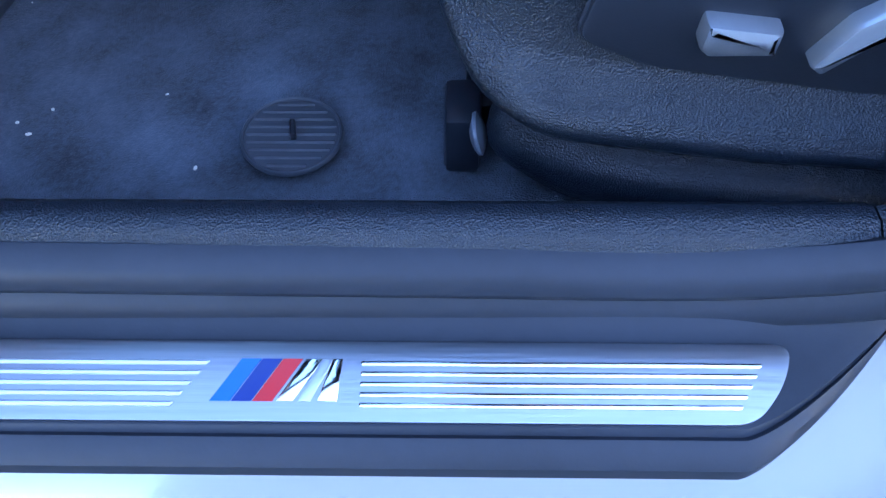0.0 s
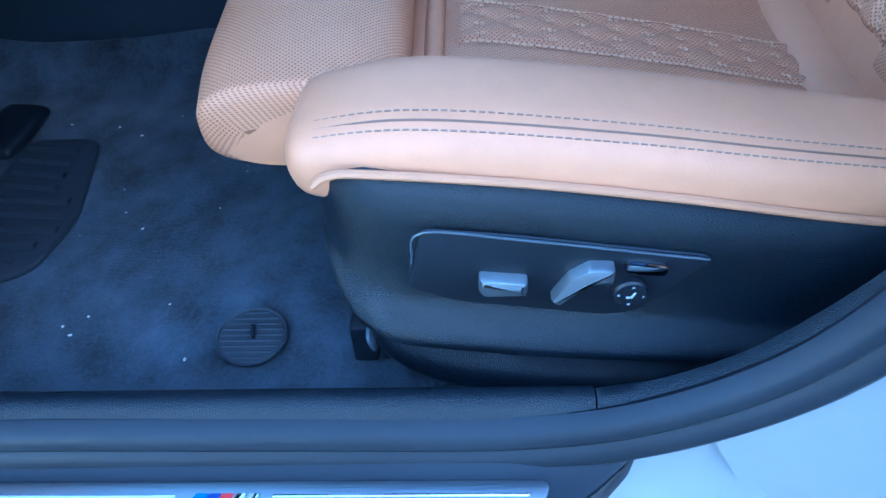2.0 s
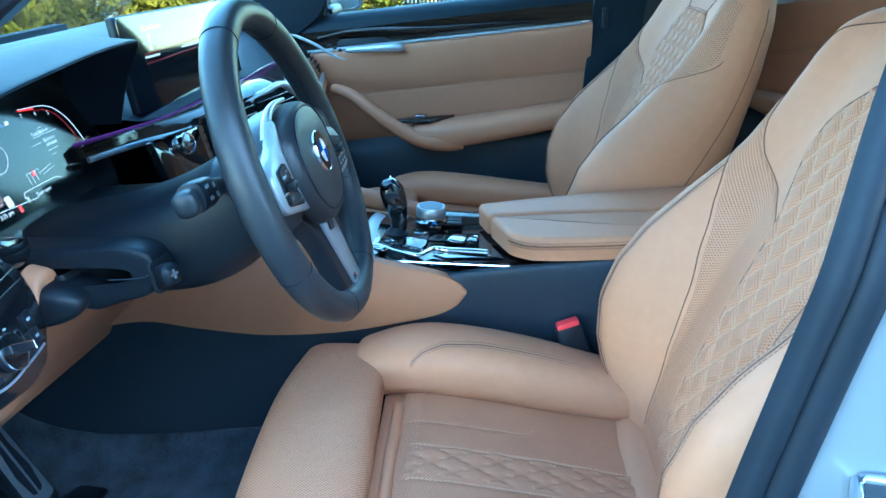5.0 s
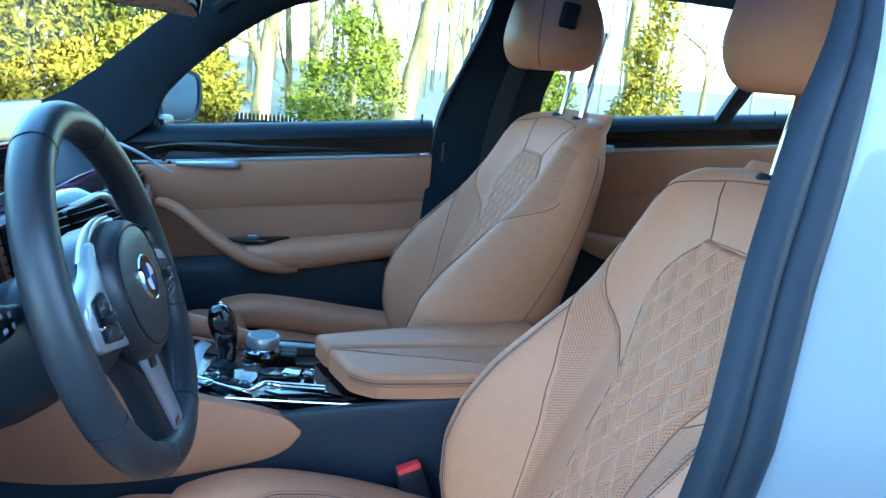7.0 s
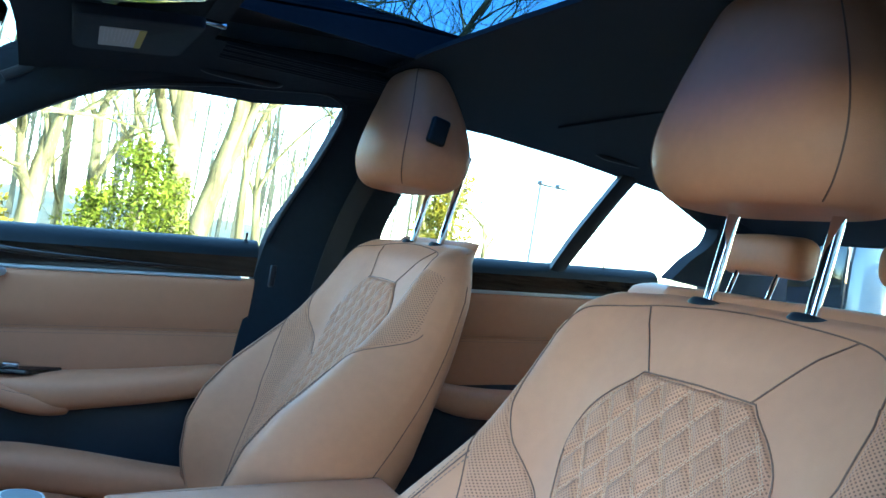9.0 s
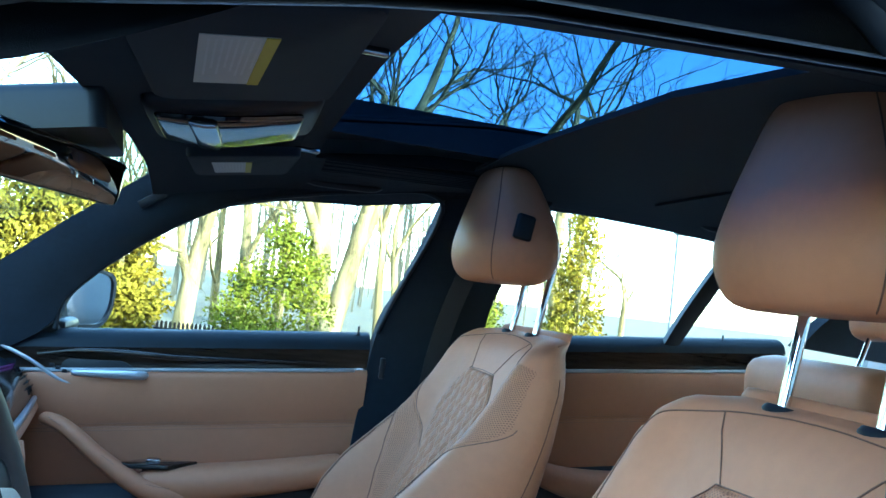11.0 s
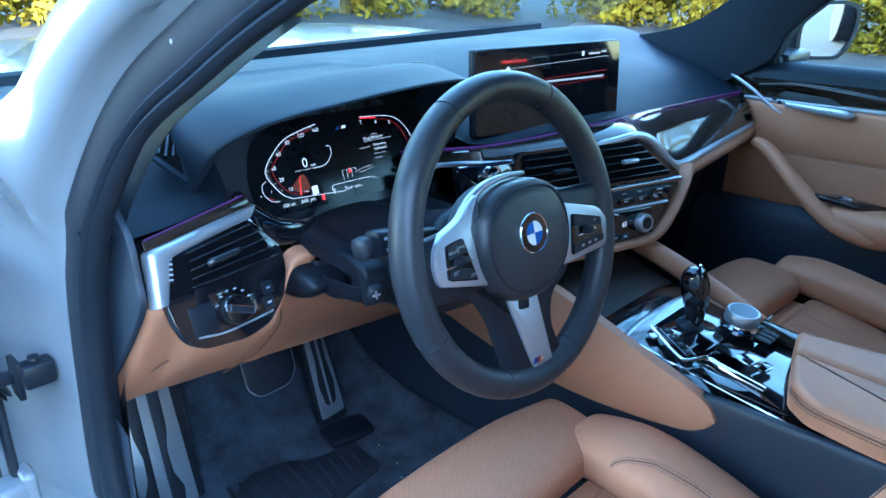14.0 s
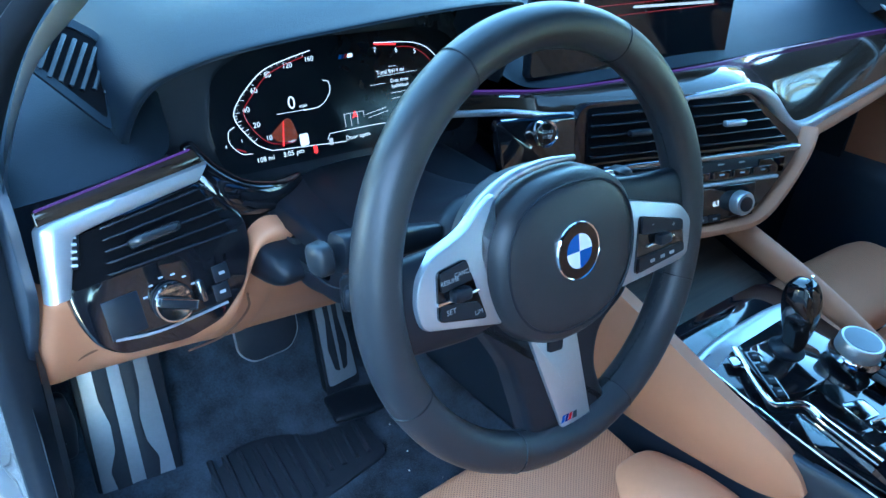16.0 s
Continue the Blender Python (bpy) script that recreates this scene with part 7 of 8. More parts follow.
    # rear roll of the cushion
    part("rear_roll", pillow([W(0.425, -0.19, 0.470), W(0.418, -0.10, 0.462), W(0.418, 0.08, 0.462), W(0.425, 0.185, 0.475)], [(0.034, 0.03), (0.034, 0.028), (0.034, 0.028), (0.034, 0.03)], 2.4), leather, T, "smooth tan leather rear edge of the cushion", 80)
    # side bolsters of the cushion
    part("outer_bolster", pillow([W(-0.022, -0.212, 0.560), W(0.06, -0.215, 0.566), (W(0.18, -0.217, 0.555)), W(0.30, -0.219, 0.538), W(0.44, -0.222, 0.522)],
                                 [(0.046, 0.026), (0.053, 0.035), (0.053, 0.035), (0.051, 0.034), (0.047, 0.031)], 2.9, n=32, ns=40), leather, T, "tan leather outer cushion bolster", 80)
    part("inner_bolster", pillow([W(-0.005, 0.195, 0.548), W(0.09, 0.190, 0.570), W(0.19, 0.190, 0.560), W(0.30, 0.190, 0.535), W(0.43, 0.190, 0.50)],
                                 [(0.048, 0.040), (0.060, 0.046), (0.064, 0.046), (0.062, 0.044), (0.052, 0.036)], 2.5, n=32, ns=40), leather, T, "tan leather inner cushion bolster", 80)
    bc = cr([(-0.022, -0.212, 0.560), (0.06, -0.215, 0.566), (0.18, -0.217, 0.555), (0.30, -0.219, 0.538), (0.44, -0.222, 0.522)], 60)
    bs = cr([(0.046, 0.026), (0.053, 0.035), (0.053, 0.035), (0.051, 0.034), (0.047, 0.031)], 60)

    def bolster_line(angle, lift=0.0004):
        c, sn = math.cos(radians(angle)) ** (2 / 2.9), math.sin(radians(angle)) ** (2 / 2.9)
        return [W(p[0], p[1] - (q[0] + lift) * c, p[2] + (q[1] + lift) * sn) for p, q in zip(bc[4:], bs[4:])]

    part("seam", tube(bolster_line(56, 0.0), 0.0009, 5), seam_d, T)
    for an in (46, 66):
        part("stitching", stitches(bolster_line(an), 0.0056, 0.0038, 0.0006), stitch_d, T, smooth=0)
    part("welt", tube([W(x, -0.272, z) for x, z in cr([(0.000, 0.566), (0.010, 0.573), (0.03, 0.574), (0.12, 0.565), (0.22, 0.550), (0.33, 0.530), (0.43, 0.518)], 50)], 0.0030, 8), piping_tan, T, "pale tan welt")
    ic = cr([(-0.005, 0.195, 0.548), (0.09, 0.190, 0.570), (0.19, 0.190, 0.560), (0.30, 0.190, 0.535), (0.43, 0.190, 0.50)], 60)
    iz = cr([(0.048, 0.040), (0.060, 0.046), (0.064, 0.046), (0.062, 0.044), (0.052, 0.036)], 60)

    def inner_line(turn, lift):
        out = []
        for p, q in zip(ic[14:57], iz[14:57]):
            f = radians(np.interp(p[0], [0.080, 0.10, 0.135, 0.19, 0.30, 0.405], [14, 42, 63, 72, 74, 72]) + turn)
            out.append(W(p[0], p[1] - (q[0] + lift) * math.cos(f) ** 0.8, p[2] + (q[1] + lift) * math.sin(f) ** 0.8))
        return out

    part("seam", tube(inner_line(0, 0.0010), 0.0009, 5), seam_d, T)
    for tn in (-5, 5):
        part("stitching", stitches(inner_line(tn, 0.0014), 0.0056, 0.0038, 0.0006), stitch_d, T, smooth=0)
    # pull-out thigh support
    te = part("thigh_support", pillow([W(-0.024, -0.182, 0.543), W(-0.028, -0.10, 0.548), W(-0.030, 0.08, 0.552), W(-0.022, 0.212, 0.551)],
                                      [(0.074, 0.036), (0.078, 0.038), (0.076, 0.038), (0.064, 0.036)], 3.0, n=36, ns=40, end=0.10), leather_perf, T, "perforated tan leather pull-out thigh support", 80)
    part("end_panel", pillow([W(-0.022, -0.184, 0.538), W(-0.022, -0.176, 0.538)], [(0.066, 0.031), (0.070, 0.0335)], 3.0, n=36, ns=8, end=0.1), leather, te, "smooth leather end panel")
    part("gap_lining", box((0.030, 0.33, 0.05), W(0.057, 0.005, 0.500), 0.006), leather, T, "tan leather in the gap")
    part("front_edge", pillow([W(0.066, -0.15, 0.512), W(0.064, 0.0, 0.514), W(0.066, 0.135, 0.514)], [(0.010, 0.016)] * 3, 2.4), leather, T, "rounded tan front edge")
    # base shell and rails
    sb = part("base_shell", shell_mesh(W), shell_m, T, "black grained plastic seat base shell with a rolled lower edge", 80)
    part("rail_cover", pillow([W(0.022, -0.250, 0.414), W(0.08, -0.262, 0.398), W(0.20, -0.266, 0.386), W(0.45, -0.258, 0.378)], [(0.018, 0.018), (0.030, 0.026), (0.034, 0.028), (0.032, 0.028)], 2.3), shell_m, T, "black plastic rail cover", 70)
    part("inner_shell", box((0.44, 0.05, 0.13), W(0.24, 0.215, 0.45), 0.02, 3), shell_m, T)
    part("underside", box((0.40, 0.42, 0.06), W(0.24, -0.01, 0.44), 0.01), plastic_m, T)
    rl_ = part("rail", box((0.50, 0.035, 0.02), W(0.26, -0.20, 0.372), 0.003), plastic_m, T, "black seat rail")
    part("rail", box((0.50, 0.035, 0.02), W(0.26, 0.20, 0.372), 0.003), plastic_m, T, "black seat rail")
    if panel:
        bk = part("rail_bracket", box((0.020, 0.034, 0.042), W(0.008, -0.236, 0.385), 0.004), plastic_m, T, "black rail end bracket")
        part("bolt_cap", pillow([W(0.012, -0.252, 0.396), W(0.020, -0.252, 0.398)], [(0.014, 0.013)] * 2, 3, up=(0, 0, 1), ns=8), mat("grey_cap_plastic", (0.10, 0.115, 0.14), 0.4), bk, "grey plastic cap")
        mp = basis(W(0, -0.2825, 0.008), (1, 0, 0), (0, 0, 1))
        cpn = part("control_panel", plate(rounded([(0.052, 0.482), (0.063, 0.531), (0.12, 0.524), (0.245, 0.503), (0.243, 0.496), (0.205, 0.455), (0.185, 0.451), (0.085, 0.467)], 0.008, 4), 0.004, mp, 0.0015), gloss_m, T, "satin black seat control panel")
        cpn.data.materials[0] = plastic_m
        part("bezel", tube([W(x, -0.2868, z + 0.008) for x, z in cr([(0.056, 0.505), (0.064, 0.531), (0.12, 0.5245), (0.243, 0.5035)], 30)], 0.0009, 6), mat("grey_bezel_plastic", (0.06, 0.07, 0.085), 0.3), cpn)
        so_ = rounded([(0.052, 0.482), (0.063, 0.531), (0.12, 0.524), (0.245, 0.503), (0.243, 0.496), (0.205, 0.455), (0.185, 0.451), (0.085, 0.467)], 0.008, 4)
        part("bezel", tube([W(x, -0.2835, z + 0.008) for x, z in so_], 0.0013, 6, True, up=(0, 1, 0)), rubber_m, cpn, "dark joint round the panel")
        part("slide_switch", plate(rounded([(0.0985, 0.4905), (0.0990, 0.5025), (0.1300, 0.4985), (0.1300, 0.4865), (0.1020, 0.4860)], 0.002, 2), 0.011, mp @ pose(0, -0.006, 0.003), 0.0042, 2), switch_m, cpn, "silver seat slide switch", 30)
        part("tilt_switch", plate(rounded([(0.1450, 0.4780), (0.1510, 0.4735), (0.1605, 0.4835), (0.1690, 0.4925), (0.1840, 0.4935), (0.1840, 0.5065), (0.1680, 0.5075), (0.1560, 0.4985)], 0.002, 2), 0.011, mp @ pose(0, -0.003, 0.003), 0.0035, 2), switch_m, cpn, "angled silver backrest switch", 30)
        part("memory_bar", box((0.027, 0.010, 0.009), (0, 0, 0), 0.003, 2, m=Matrix.Translation(W(0.204, -0.288, 0.5075)) @ pose(0, 0, 0, 0, 8, 0)), dkchrome_m, cpn)
        lk = part("lumbar_knob", lathe([(0.0, 0.0), (0.0115, 0.0), (0.0115, 0.006), (0.0100, 0.0075), (0.0, 0.0075)], basis(W(0.1965, -0.2860, 0.4865), (1, 0, 0), (0, 0, 1)), 28), plastic_m, cpn, "round black lumbar knob")
        for k in range(4):
            a = k * math.pi / 2 + 0.1
            part("arrow", plate([(-0.0012, -0.0006), (0, 0.0010), (0.0012, -0.0006)], 0.0004, basis(W(0.1965 + 0.008 * math.sin(a), -0.2940, 0.4865 + 0.008 * math.cos(a)), (math.cos(a), 0, -math.sin(a)), (math.sin(a), 0, math.cos(a)))), mark_m, lk)
        part("figure", plate([(-0.003, -0.002), (0.001, -0.002), (0.003, 0.003), (0.0015, 0.003), (0, -0.0005), (-0.003, -0.0005)], 0.0004, basis(W(0.1965, -0.2940, 0.4865), (1, 0, 0), (0, 0, 1))), mark_m, lk)
    return T


def shell_mesh(W):
    """Side shell of the seat base: flat behind the switches, with a ridge rolling outwards below them."""
    xs = -0.012 + 0.512 * (1 - np.cos(np.linspace(0, np.pi, 60))) / 2
    rows = []
    for x in xs:
        zt = float(np.interp(x, [-0.012, -0.004, 0.006, 0.03, 0.14, 0.30, 0.50], [0.535, 0.562, 0.573, 0.577, 0.566, 0.538, 0.512]))
        zb = float(np.interp(x, [-0.012, -0.002, 0.012, 0.05, 0.14, 0.30, 0.50], [0.500, 0.474, 0.455, 0.435, 0.420, 0.408, 0.404]))
        k = math.sqrt(max(0.0, 1 - max(0.0, (0.045 - x) / 0.0575) ** 2.2))
        row = []
        for v, y in ((0.0, 0.205), (0.0, 0.258), (0.03, 0.270), (0.10, 0.279), (0.25, 0.2815), (0.50, 0.2818), (0.68, 0.2825), (0.745, 0.287), (0.80, 0.2955), (0.85, 0.3015), (0.90, 0.3025), (0.95, 0.297), (0.985, 0.283), (1.0, 0.262), (1.0, 0.21)):
            row.append(W(x, -0.20 - (y - 0.20) * max(k, 0.04), zt + (zb - zt) * v))
        rows.append(row)
    return grid(np.array(rows))


def headrest_row(u):
    """Height, half depth, half width and middle of the headrest at a height share u."""
    z = 0.008 + 0.215 * u
    k = max(0.0, 1 - (2 * abs(u - 0.5)) ** (3.6 if u < 0.5 else 2.5)) ** 0.5
    hw = (0.139 - 0.044 * smooth01((u - 0.22) / 0.78)) * (0.66 + 0.34 * k)
    hd = (0.092 - 0.034 * smooth01((u - 0.20) / 0.80)) * (0.50 + 0.50 * k)
    return z, hd, hw, 0.686 + 0.10 * z - 0.032 * u * u


def headrest_mesh(W, up, fore):
    """A padded headrest, wide and rounded, fuller at its foot."""
    rows = []
    for u in 0.5 - 0.5 * np.cos(np.linspace(0, np.pi, 30)):
        z, hd, hw, cx = headrest_row(u)
        rows.append([W(cx + fore + p[0], p[1], 1.115 + up + z) for p in squircle(hd, hw, 2.7, 40)])
    return grid(np.array(rows), False, True, True)


def headrest_line(W, up, fore, angle):
    """A seam running up the face of the headrest."""
    c, sn = math.cos(radians(angle)), math.sin(radians(angle))
    out = []
    for u in 0.5 - 0.5 * np.cos(np.linspace(0.25, np.pi - 0.12, 30)):
        z, hd, hw, cx = headrest_row(u)
        x, y = hd * np.sign(c) * abs(c) ** (2 / 2.7), hw * np.sign(sn) * abs(sn) ** (2 / 2.7)
        out.append(W(cx + fore + x * 1.002, y * 1.002, 1.115 + up + z))
    return out


seat("driver_seat", "tan leather sports seat with quilted centre and power switches", -0.37, 1, 0.0, 0.0, True, 0.050, 0.025, -0.012)
seat("passenger_seat", "tan leather sports seat with quilted centre and raised headrest", 0.405, -1, -0.008, 0.025, False, 0.044, -0.034, 0.0)

# rear bench
rs = thing("rear_bench", "tan leather rear bench with low headrests", "rear seat")
part("cushion", pillow([(1.15, -0.62, 0.52), (1.13, 0.0, 0.53), (1.15, 0.66, 0.52)], [(0.22, 0.10)] * 3, 3.5, up=(0, 0, 1)), leather, rs)
for yc in (-0.44, -0.02, 0.40):
    w = 0.205 if yc != -0.02 else 0.20
    b = part("backrest", pillow([(1.46, yc - w, 0.812), (1.46, yc, 0.812), (1.46, yc + w, 0.812)], [(0.07, 0.30)] * 3, 4, up=(-0.25, 0, 1), n=36, end=0.3), leather, rs, smooth=80)
    if yc != -0.02:
        part("seam", tube([(1.425, yc - 0.14, 0.98), (1.432, yc - 0.12, 1.045), (1.435, yc + 0.12, 1.045), (1.425, yc + 0.14, 0.98)], 0.002, 5), seam_d, b)
    h = part("headrest", pillow([(1.61, yc - 0.125, 1.212), (1.61, yc, 1.217), (1.61, yc + 0.125, 1.212)], [(0.050, 0.050)] * 3, 3, up=(0, 0, 1)), leather, rs, "small tan leather headrest", 80)
    for dy in (-0.06, 0.06):
        part("post", tube([(1.545, yc + dy, 1.07), (1.585, yc + dy, 1.18)], 0.006, 8, up=(0, 1, 0)), chrome_m, h)
        part("collar", lathe([(0, -0.004), (0.018, -0.004), (0.017, 0.004), (0, 0.005)], pose(1.550, yc + dy, 1.088), 14), plastic_m, h)

# belt buckle
bk = thing("belt_buckle", "black seat belt buckle with a red release button", "belt buckle")
m_ = basis((0.338, -0.136, 0.560), (0.95, 0.1, 0.28), (-0.28, 0.05, 0.95))
part("body", box((0.042, 0.024, 0.085), (0, 0, 0), 0.006, 2, m=m_ @ pose(0, 0, 0, 90, 0, 0)), plastic_m, bk)
part("button", box((0.036, 0.020, 0.012), (0, 0, 0), 0.003, 2, m=m_ @ pose(0, 0.043, 0, 90, 0, 0)), red_m, bk, "red release button")

# ---- things on the roof and windscreen ----
rv_ = thing("rear_view_mirror", "frameless dark rear-view mirror on its stalk", "mirror")
rm = basis((-0.043, -0.050, 1.248), (0.41, 0.91, 0.0), (0.10, -0.06, 1))
ro = rounded([(-0.116, -0.026), (0.116, -0.030), (0.120, 0.024), (-0.112, 0.030)], 0.013, 5)
part("housing", plate([(x * 1.02, y * 1.04) for x, y in ro], -0.03, rm, 0.012, 3), plastic_m, rv_)
part("mirror_glass", plate(ro, 0.003, rm, 0.001), mirror_m, rv_, "dark reflective glass")
rv_.children[1].data.materials[0] = mat("dimmed_mirror", (0.22, 0.21, 0.20), 0.02, 1.0, var=0.02)
part("stalk", tube([(-0.062, -0.035, 1.262), (-0.065, -0.025, 1.285), (-0.05, -0.01, 1.31)], 0.013, 8, up=(0, 1, 0)), plastic_m, rv_)
part("sensor_box", plate(rounded([(-0.140, -0.085), (-0.120, 0.075), (0.0, 0.095), (0.01, -0.120)], 0.02, 4), 0.050, pose(0, 0, 1.286, 0, -9, 0), 0.012, 3), plastic_m, rv_, "black sensor housing behind the mirror")
for nm, yc, dirn, lz in (("driver", -0.33, 1, 1.336), ("passenger", 0.40, -1, 1.355)):
    vs = thing("sun_visor", "black folded sun visor with a paper warning label", "sun visor", group="sun visors")
    vm = basis((0.145, yc, lz), (0, 1, 0.045), (1, 0, 0.16))
    part("panel", plate(rounded([(-0.17, -0.085), (0.16, -0.090), (0.16, 0.085), (-0.17, 0.09)], 0.025, 4), 0.016, vm @ pose(0, 0, 0.0), 0.006), liner_m, vs)
    lo = (-0.095, -0.042, 0.068, 0.014) if dirn > 0 else (-0.090, -0.050, 0.090, 0.014)
    lm = vm @ pose(0, 0, 0.0158, 0, 0, -4.6 if dirn > 0 else 0)
    lb = part("label", plate([(lo[0], lo[1]), (lo[2], lo[1]), (lo[2], lo[3]), (lo[0], lo[3])], 0.001, lm), label_m, vs, "white warning label with grey print")
    part("yellow_edge", plate([(lo[0], lo[3] - 0.010), (lo[2], lo[3] - 0.010), (lo[2], lo[3]), (lo[0], lo[3])], 0.001, lm @ pose(0, 0, 0.0006)), yellow_m, lb)
    for k in range(9):
        w = random.uniform(0.5, 0.95) * (lo[2] - lo[0] - 0.02)
        part("text_bar", plate([(lo[0] + 0.008, lo[1] + 0.006 + k * 0.0052), (lo[0] + 0.008 + w, lo[1] + 0.006 + k * 0.0052), (lo[0] + 0.008 + w, lo[1] + 0.0078 + k * 0.0052), (lo[0] + 0.008, lo[1] + 0.0078 + k * 0.0052)], 0.0006, lm @ pose(0, 0, 0.0007)), mat("faint_print", (0.5, 0.5, 0.5), 0.7) if k == 0 else bpy.data.materials["faint_print"], lb)
    part("clip", box((0.042, 0.010, 0.008), (0.245, yc + (0.02 if dirn > 0 else -0.13), lz + (0.024 if dirn > 0 else 0.010)), 0.003), dkchrome_m, vs)
oc = thing("overhead_console", "black overhead console with glossy reading lamps", "overhead console")
part("body", pillow([(0.03, 0.03, 1.338), (0.12, 0.03, 1.348), (0.235, 0.03, 1.372)], [(0.105, 0.018), (0.115, 0.022), (0.10, 0.014)], 3.5, up=(0, 0, 1)), plastic_m, oc, smooth=60)
part("lens", pillow([(0.045, 0.03, 1.323), (0.12, 0.03, 1.328), (0.215, 0.03, 1.350)], [(0.085, 0.008), (0.095, 0.010), (0.075, 0.008)], 3.0, up=(0, 0, 1)), gloss_m, oc, "glossy smoked lamp lens")
part("bright_bar", pillow([(0.10, -0.07, 1.316), (0.105, 0.03, 1.314), (0.10, 0.13, 1.322)], [(0.016, 0.004)] * 3, 2.5, up=(0, 0, 1)), dkchrome_m, oc)
for x0, x1 in ((0.26, 0.44), (1.20, 1.38)):
    gh = thing("grab_handle", "black roof grab handle", "grab handle", group="grab handles")
    zz = 1.372 if x0 < 1 else 1.40
    yy = 0.615 if x0 < 1 else 0.60
    part("bar", tube(cr([(x0, yy + 0.02, zz + 0.012), (x0 + 0.012, yy, zz - 0.004), (x0 + 0.04, yy - 0.012, zz - 0.012), (x1 - 0.04, yy - 0.012, zz - 0.010), (x1 - 0.012, yy, zz - 0.002), (x1, yy + 0.02, zz + 0.014)], 24), 0.008, 10), plastic_m, gh)
ab = thing("airbag_badge", "small dark cover badge on the windscreen pillar lining", "badge")
part("cap", box((0.055, 0.004, 0.018), (0, 0, 0), 0.002, m=basis((-0.020, 0.640, 1.283), (0.80, -0.02, 0.58), (-0.15, 0.95, 0.15))), plastic_m, ab)

# labels, plug and striker on the driver's centre pillar
st = thing("door_striker", "bright steel door striker loop on the pillar", "striker")
part("loop", tube(cr([(0.452, -0.742, 0.752), (0.444, -0.775, 0.758), (0.438, -0.784, 0.775), (0.440, -0.775, 0.792), (0.456, -0.742, 0.797)], 20), 0.0055, 10, up=(1, 0, 0)), dkchrome_m, st)
sbp = part("base", pillow([(0.470, -0.747, 0.740), (0.478, -0.747, 0.805)], [(0.024, 0.006), (0.024, 0.006)], 3.5, up=(0, 1, 0), ns=16), dkchrome_m, st)
part("screw", lathe([(0.0, 0.0), (0.008, 0.0), (0.007, 0.003), (0.0, 0.003)], basis((0.472, -0.754, 0.745), (1, 0, 0), (0, 0, 1)), 14), plastic_m, sbp)
pl = thing("airbag_label", "black and yellow warning label on the painted pillar", "label")
pm_ = basis((0.409, -0.7435, 0.590), (0.97, -0.04, 0.02), (0.22, 0.0, 0.97))
a_ = part("black_field", plate(rect(0.032, 0.052, 0.002), 0.001, pm_ @ pose(-0.004, -0.004, 0)), black_ink, pl)
part("pictogram", plate(rect(0.010, 0.014, 0.002), 0.0006, pm_ @ pose(-0.004, 0.008, 0.0008)), label_m, a_)
y_ = part("yellow_field", plate(rect(0.027, 0.066, 0.002), 0.001, pm_ @ pose(0.0275, 0.006, 0)), yellow_m, pl)
for k in range(8):
    part("text_bar", plate(rect(0.020 - 0.004 * (k % 3 == 2), 0.0022, 0.0004), 0.0005, pm_ @ pose(0.0275, -0.022 + k * 0.0066, 0.0008)), ink_m, y_)
pl = thing("tyre_label", "white tyre label with black and yellow fields on the painted pillar", "label")
pm_ = basis((0.462, -0.7460, 0.688), (0.97, -0.06, 0.02), (0.30, 0.0, 0.95))
a_ = part("paper", plate(rect(0.052, 0.105, 0.003), 0.001, pm_), label_m, pl)
part("edge_bar", plate(rect(0.006, 0.100, 0.001), 0.0006, pm_ @ pose(-0.022, 0, 0.0008)), black_ink, a_)
bf = part("black_field", plate(rect(0.026, 0.048, 0.002), 0.0006, pm_ @ pose(0.008, -0.016, 0.0008)), black_ink, a_)
for k in range(6):
    part("text_bar", plate(rect(0.020 - 0.005 * (k % 3 == 1), 0.0030, 0.0004), 0.0005, pm_ @ pose(0.008, -0.034 + k * 0.0072, 0.0012)), yellow_m, bf)
part("blue_field", plate(rect(0.026, 0.012, 0.001), 0.0006, pm_ @ pose(0.008, 0.022, 0.0008)), mat("pale_blue_print", (0.10, 0.30, 0.55), 0.6), a_)
for k in range(9):
    part("text_bar", plate(rect(0.007, 0.0024, 0.0004), 0.0005, pm_ @ pose(-0.012, -0.044 + k * 0.0095, 0.0009)), ink_m, a_)
pl = thing("code_label", "white paper label with a framed text field on the painted pillar", "label")
pm_ = basis((0.470, -0.7455, 0.625), (0.97, -0.06, 0.02), (0.24, 0.0, 0.96))
a_ = part("paper", plate(rect(0.046, 0.060, 0.003), 0.001, pm_), label_m, pl)
for k in range(7):
    part("text_bar", plate(rect(0.034 - 0.006 * (k % 2), 0.0018, 0.0004), 0.0005, pm_ @ pose(0, -0.022 + k * 0.0072, 0.0009)), ink_m, a_)
pg = thing("pillar_plug", "round dark rubber plug in the painted pillar", "plug")
part("plug", lathe([(0.0, 0.0), (0.0100, 0.0), (0.0092, 0.003), (0.0, 0.004)], basis((0.424, -0.7435, 0.638), (0.93, 0, 0.1), (0.0, 0, 0.95)), 20), dkchrome_m, pg)
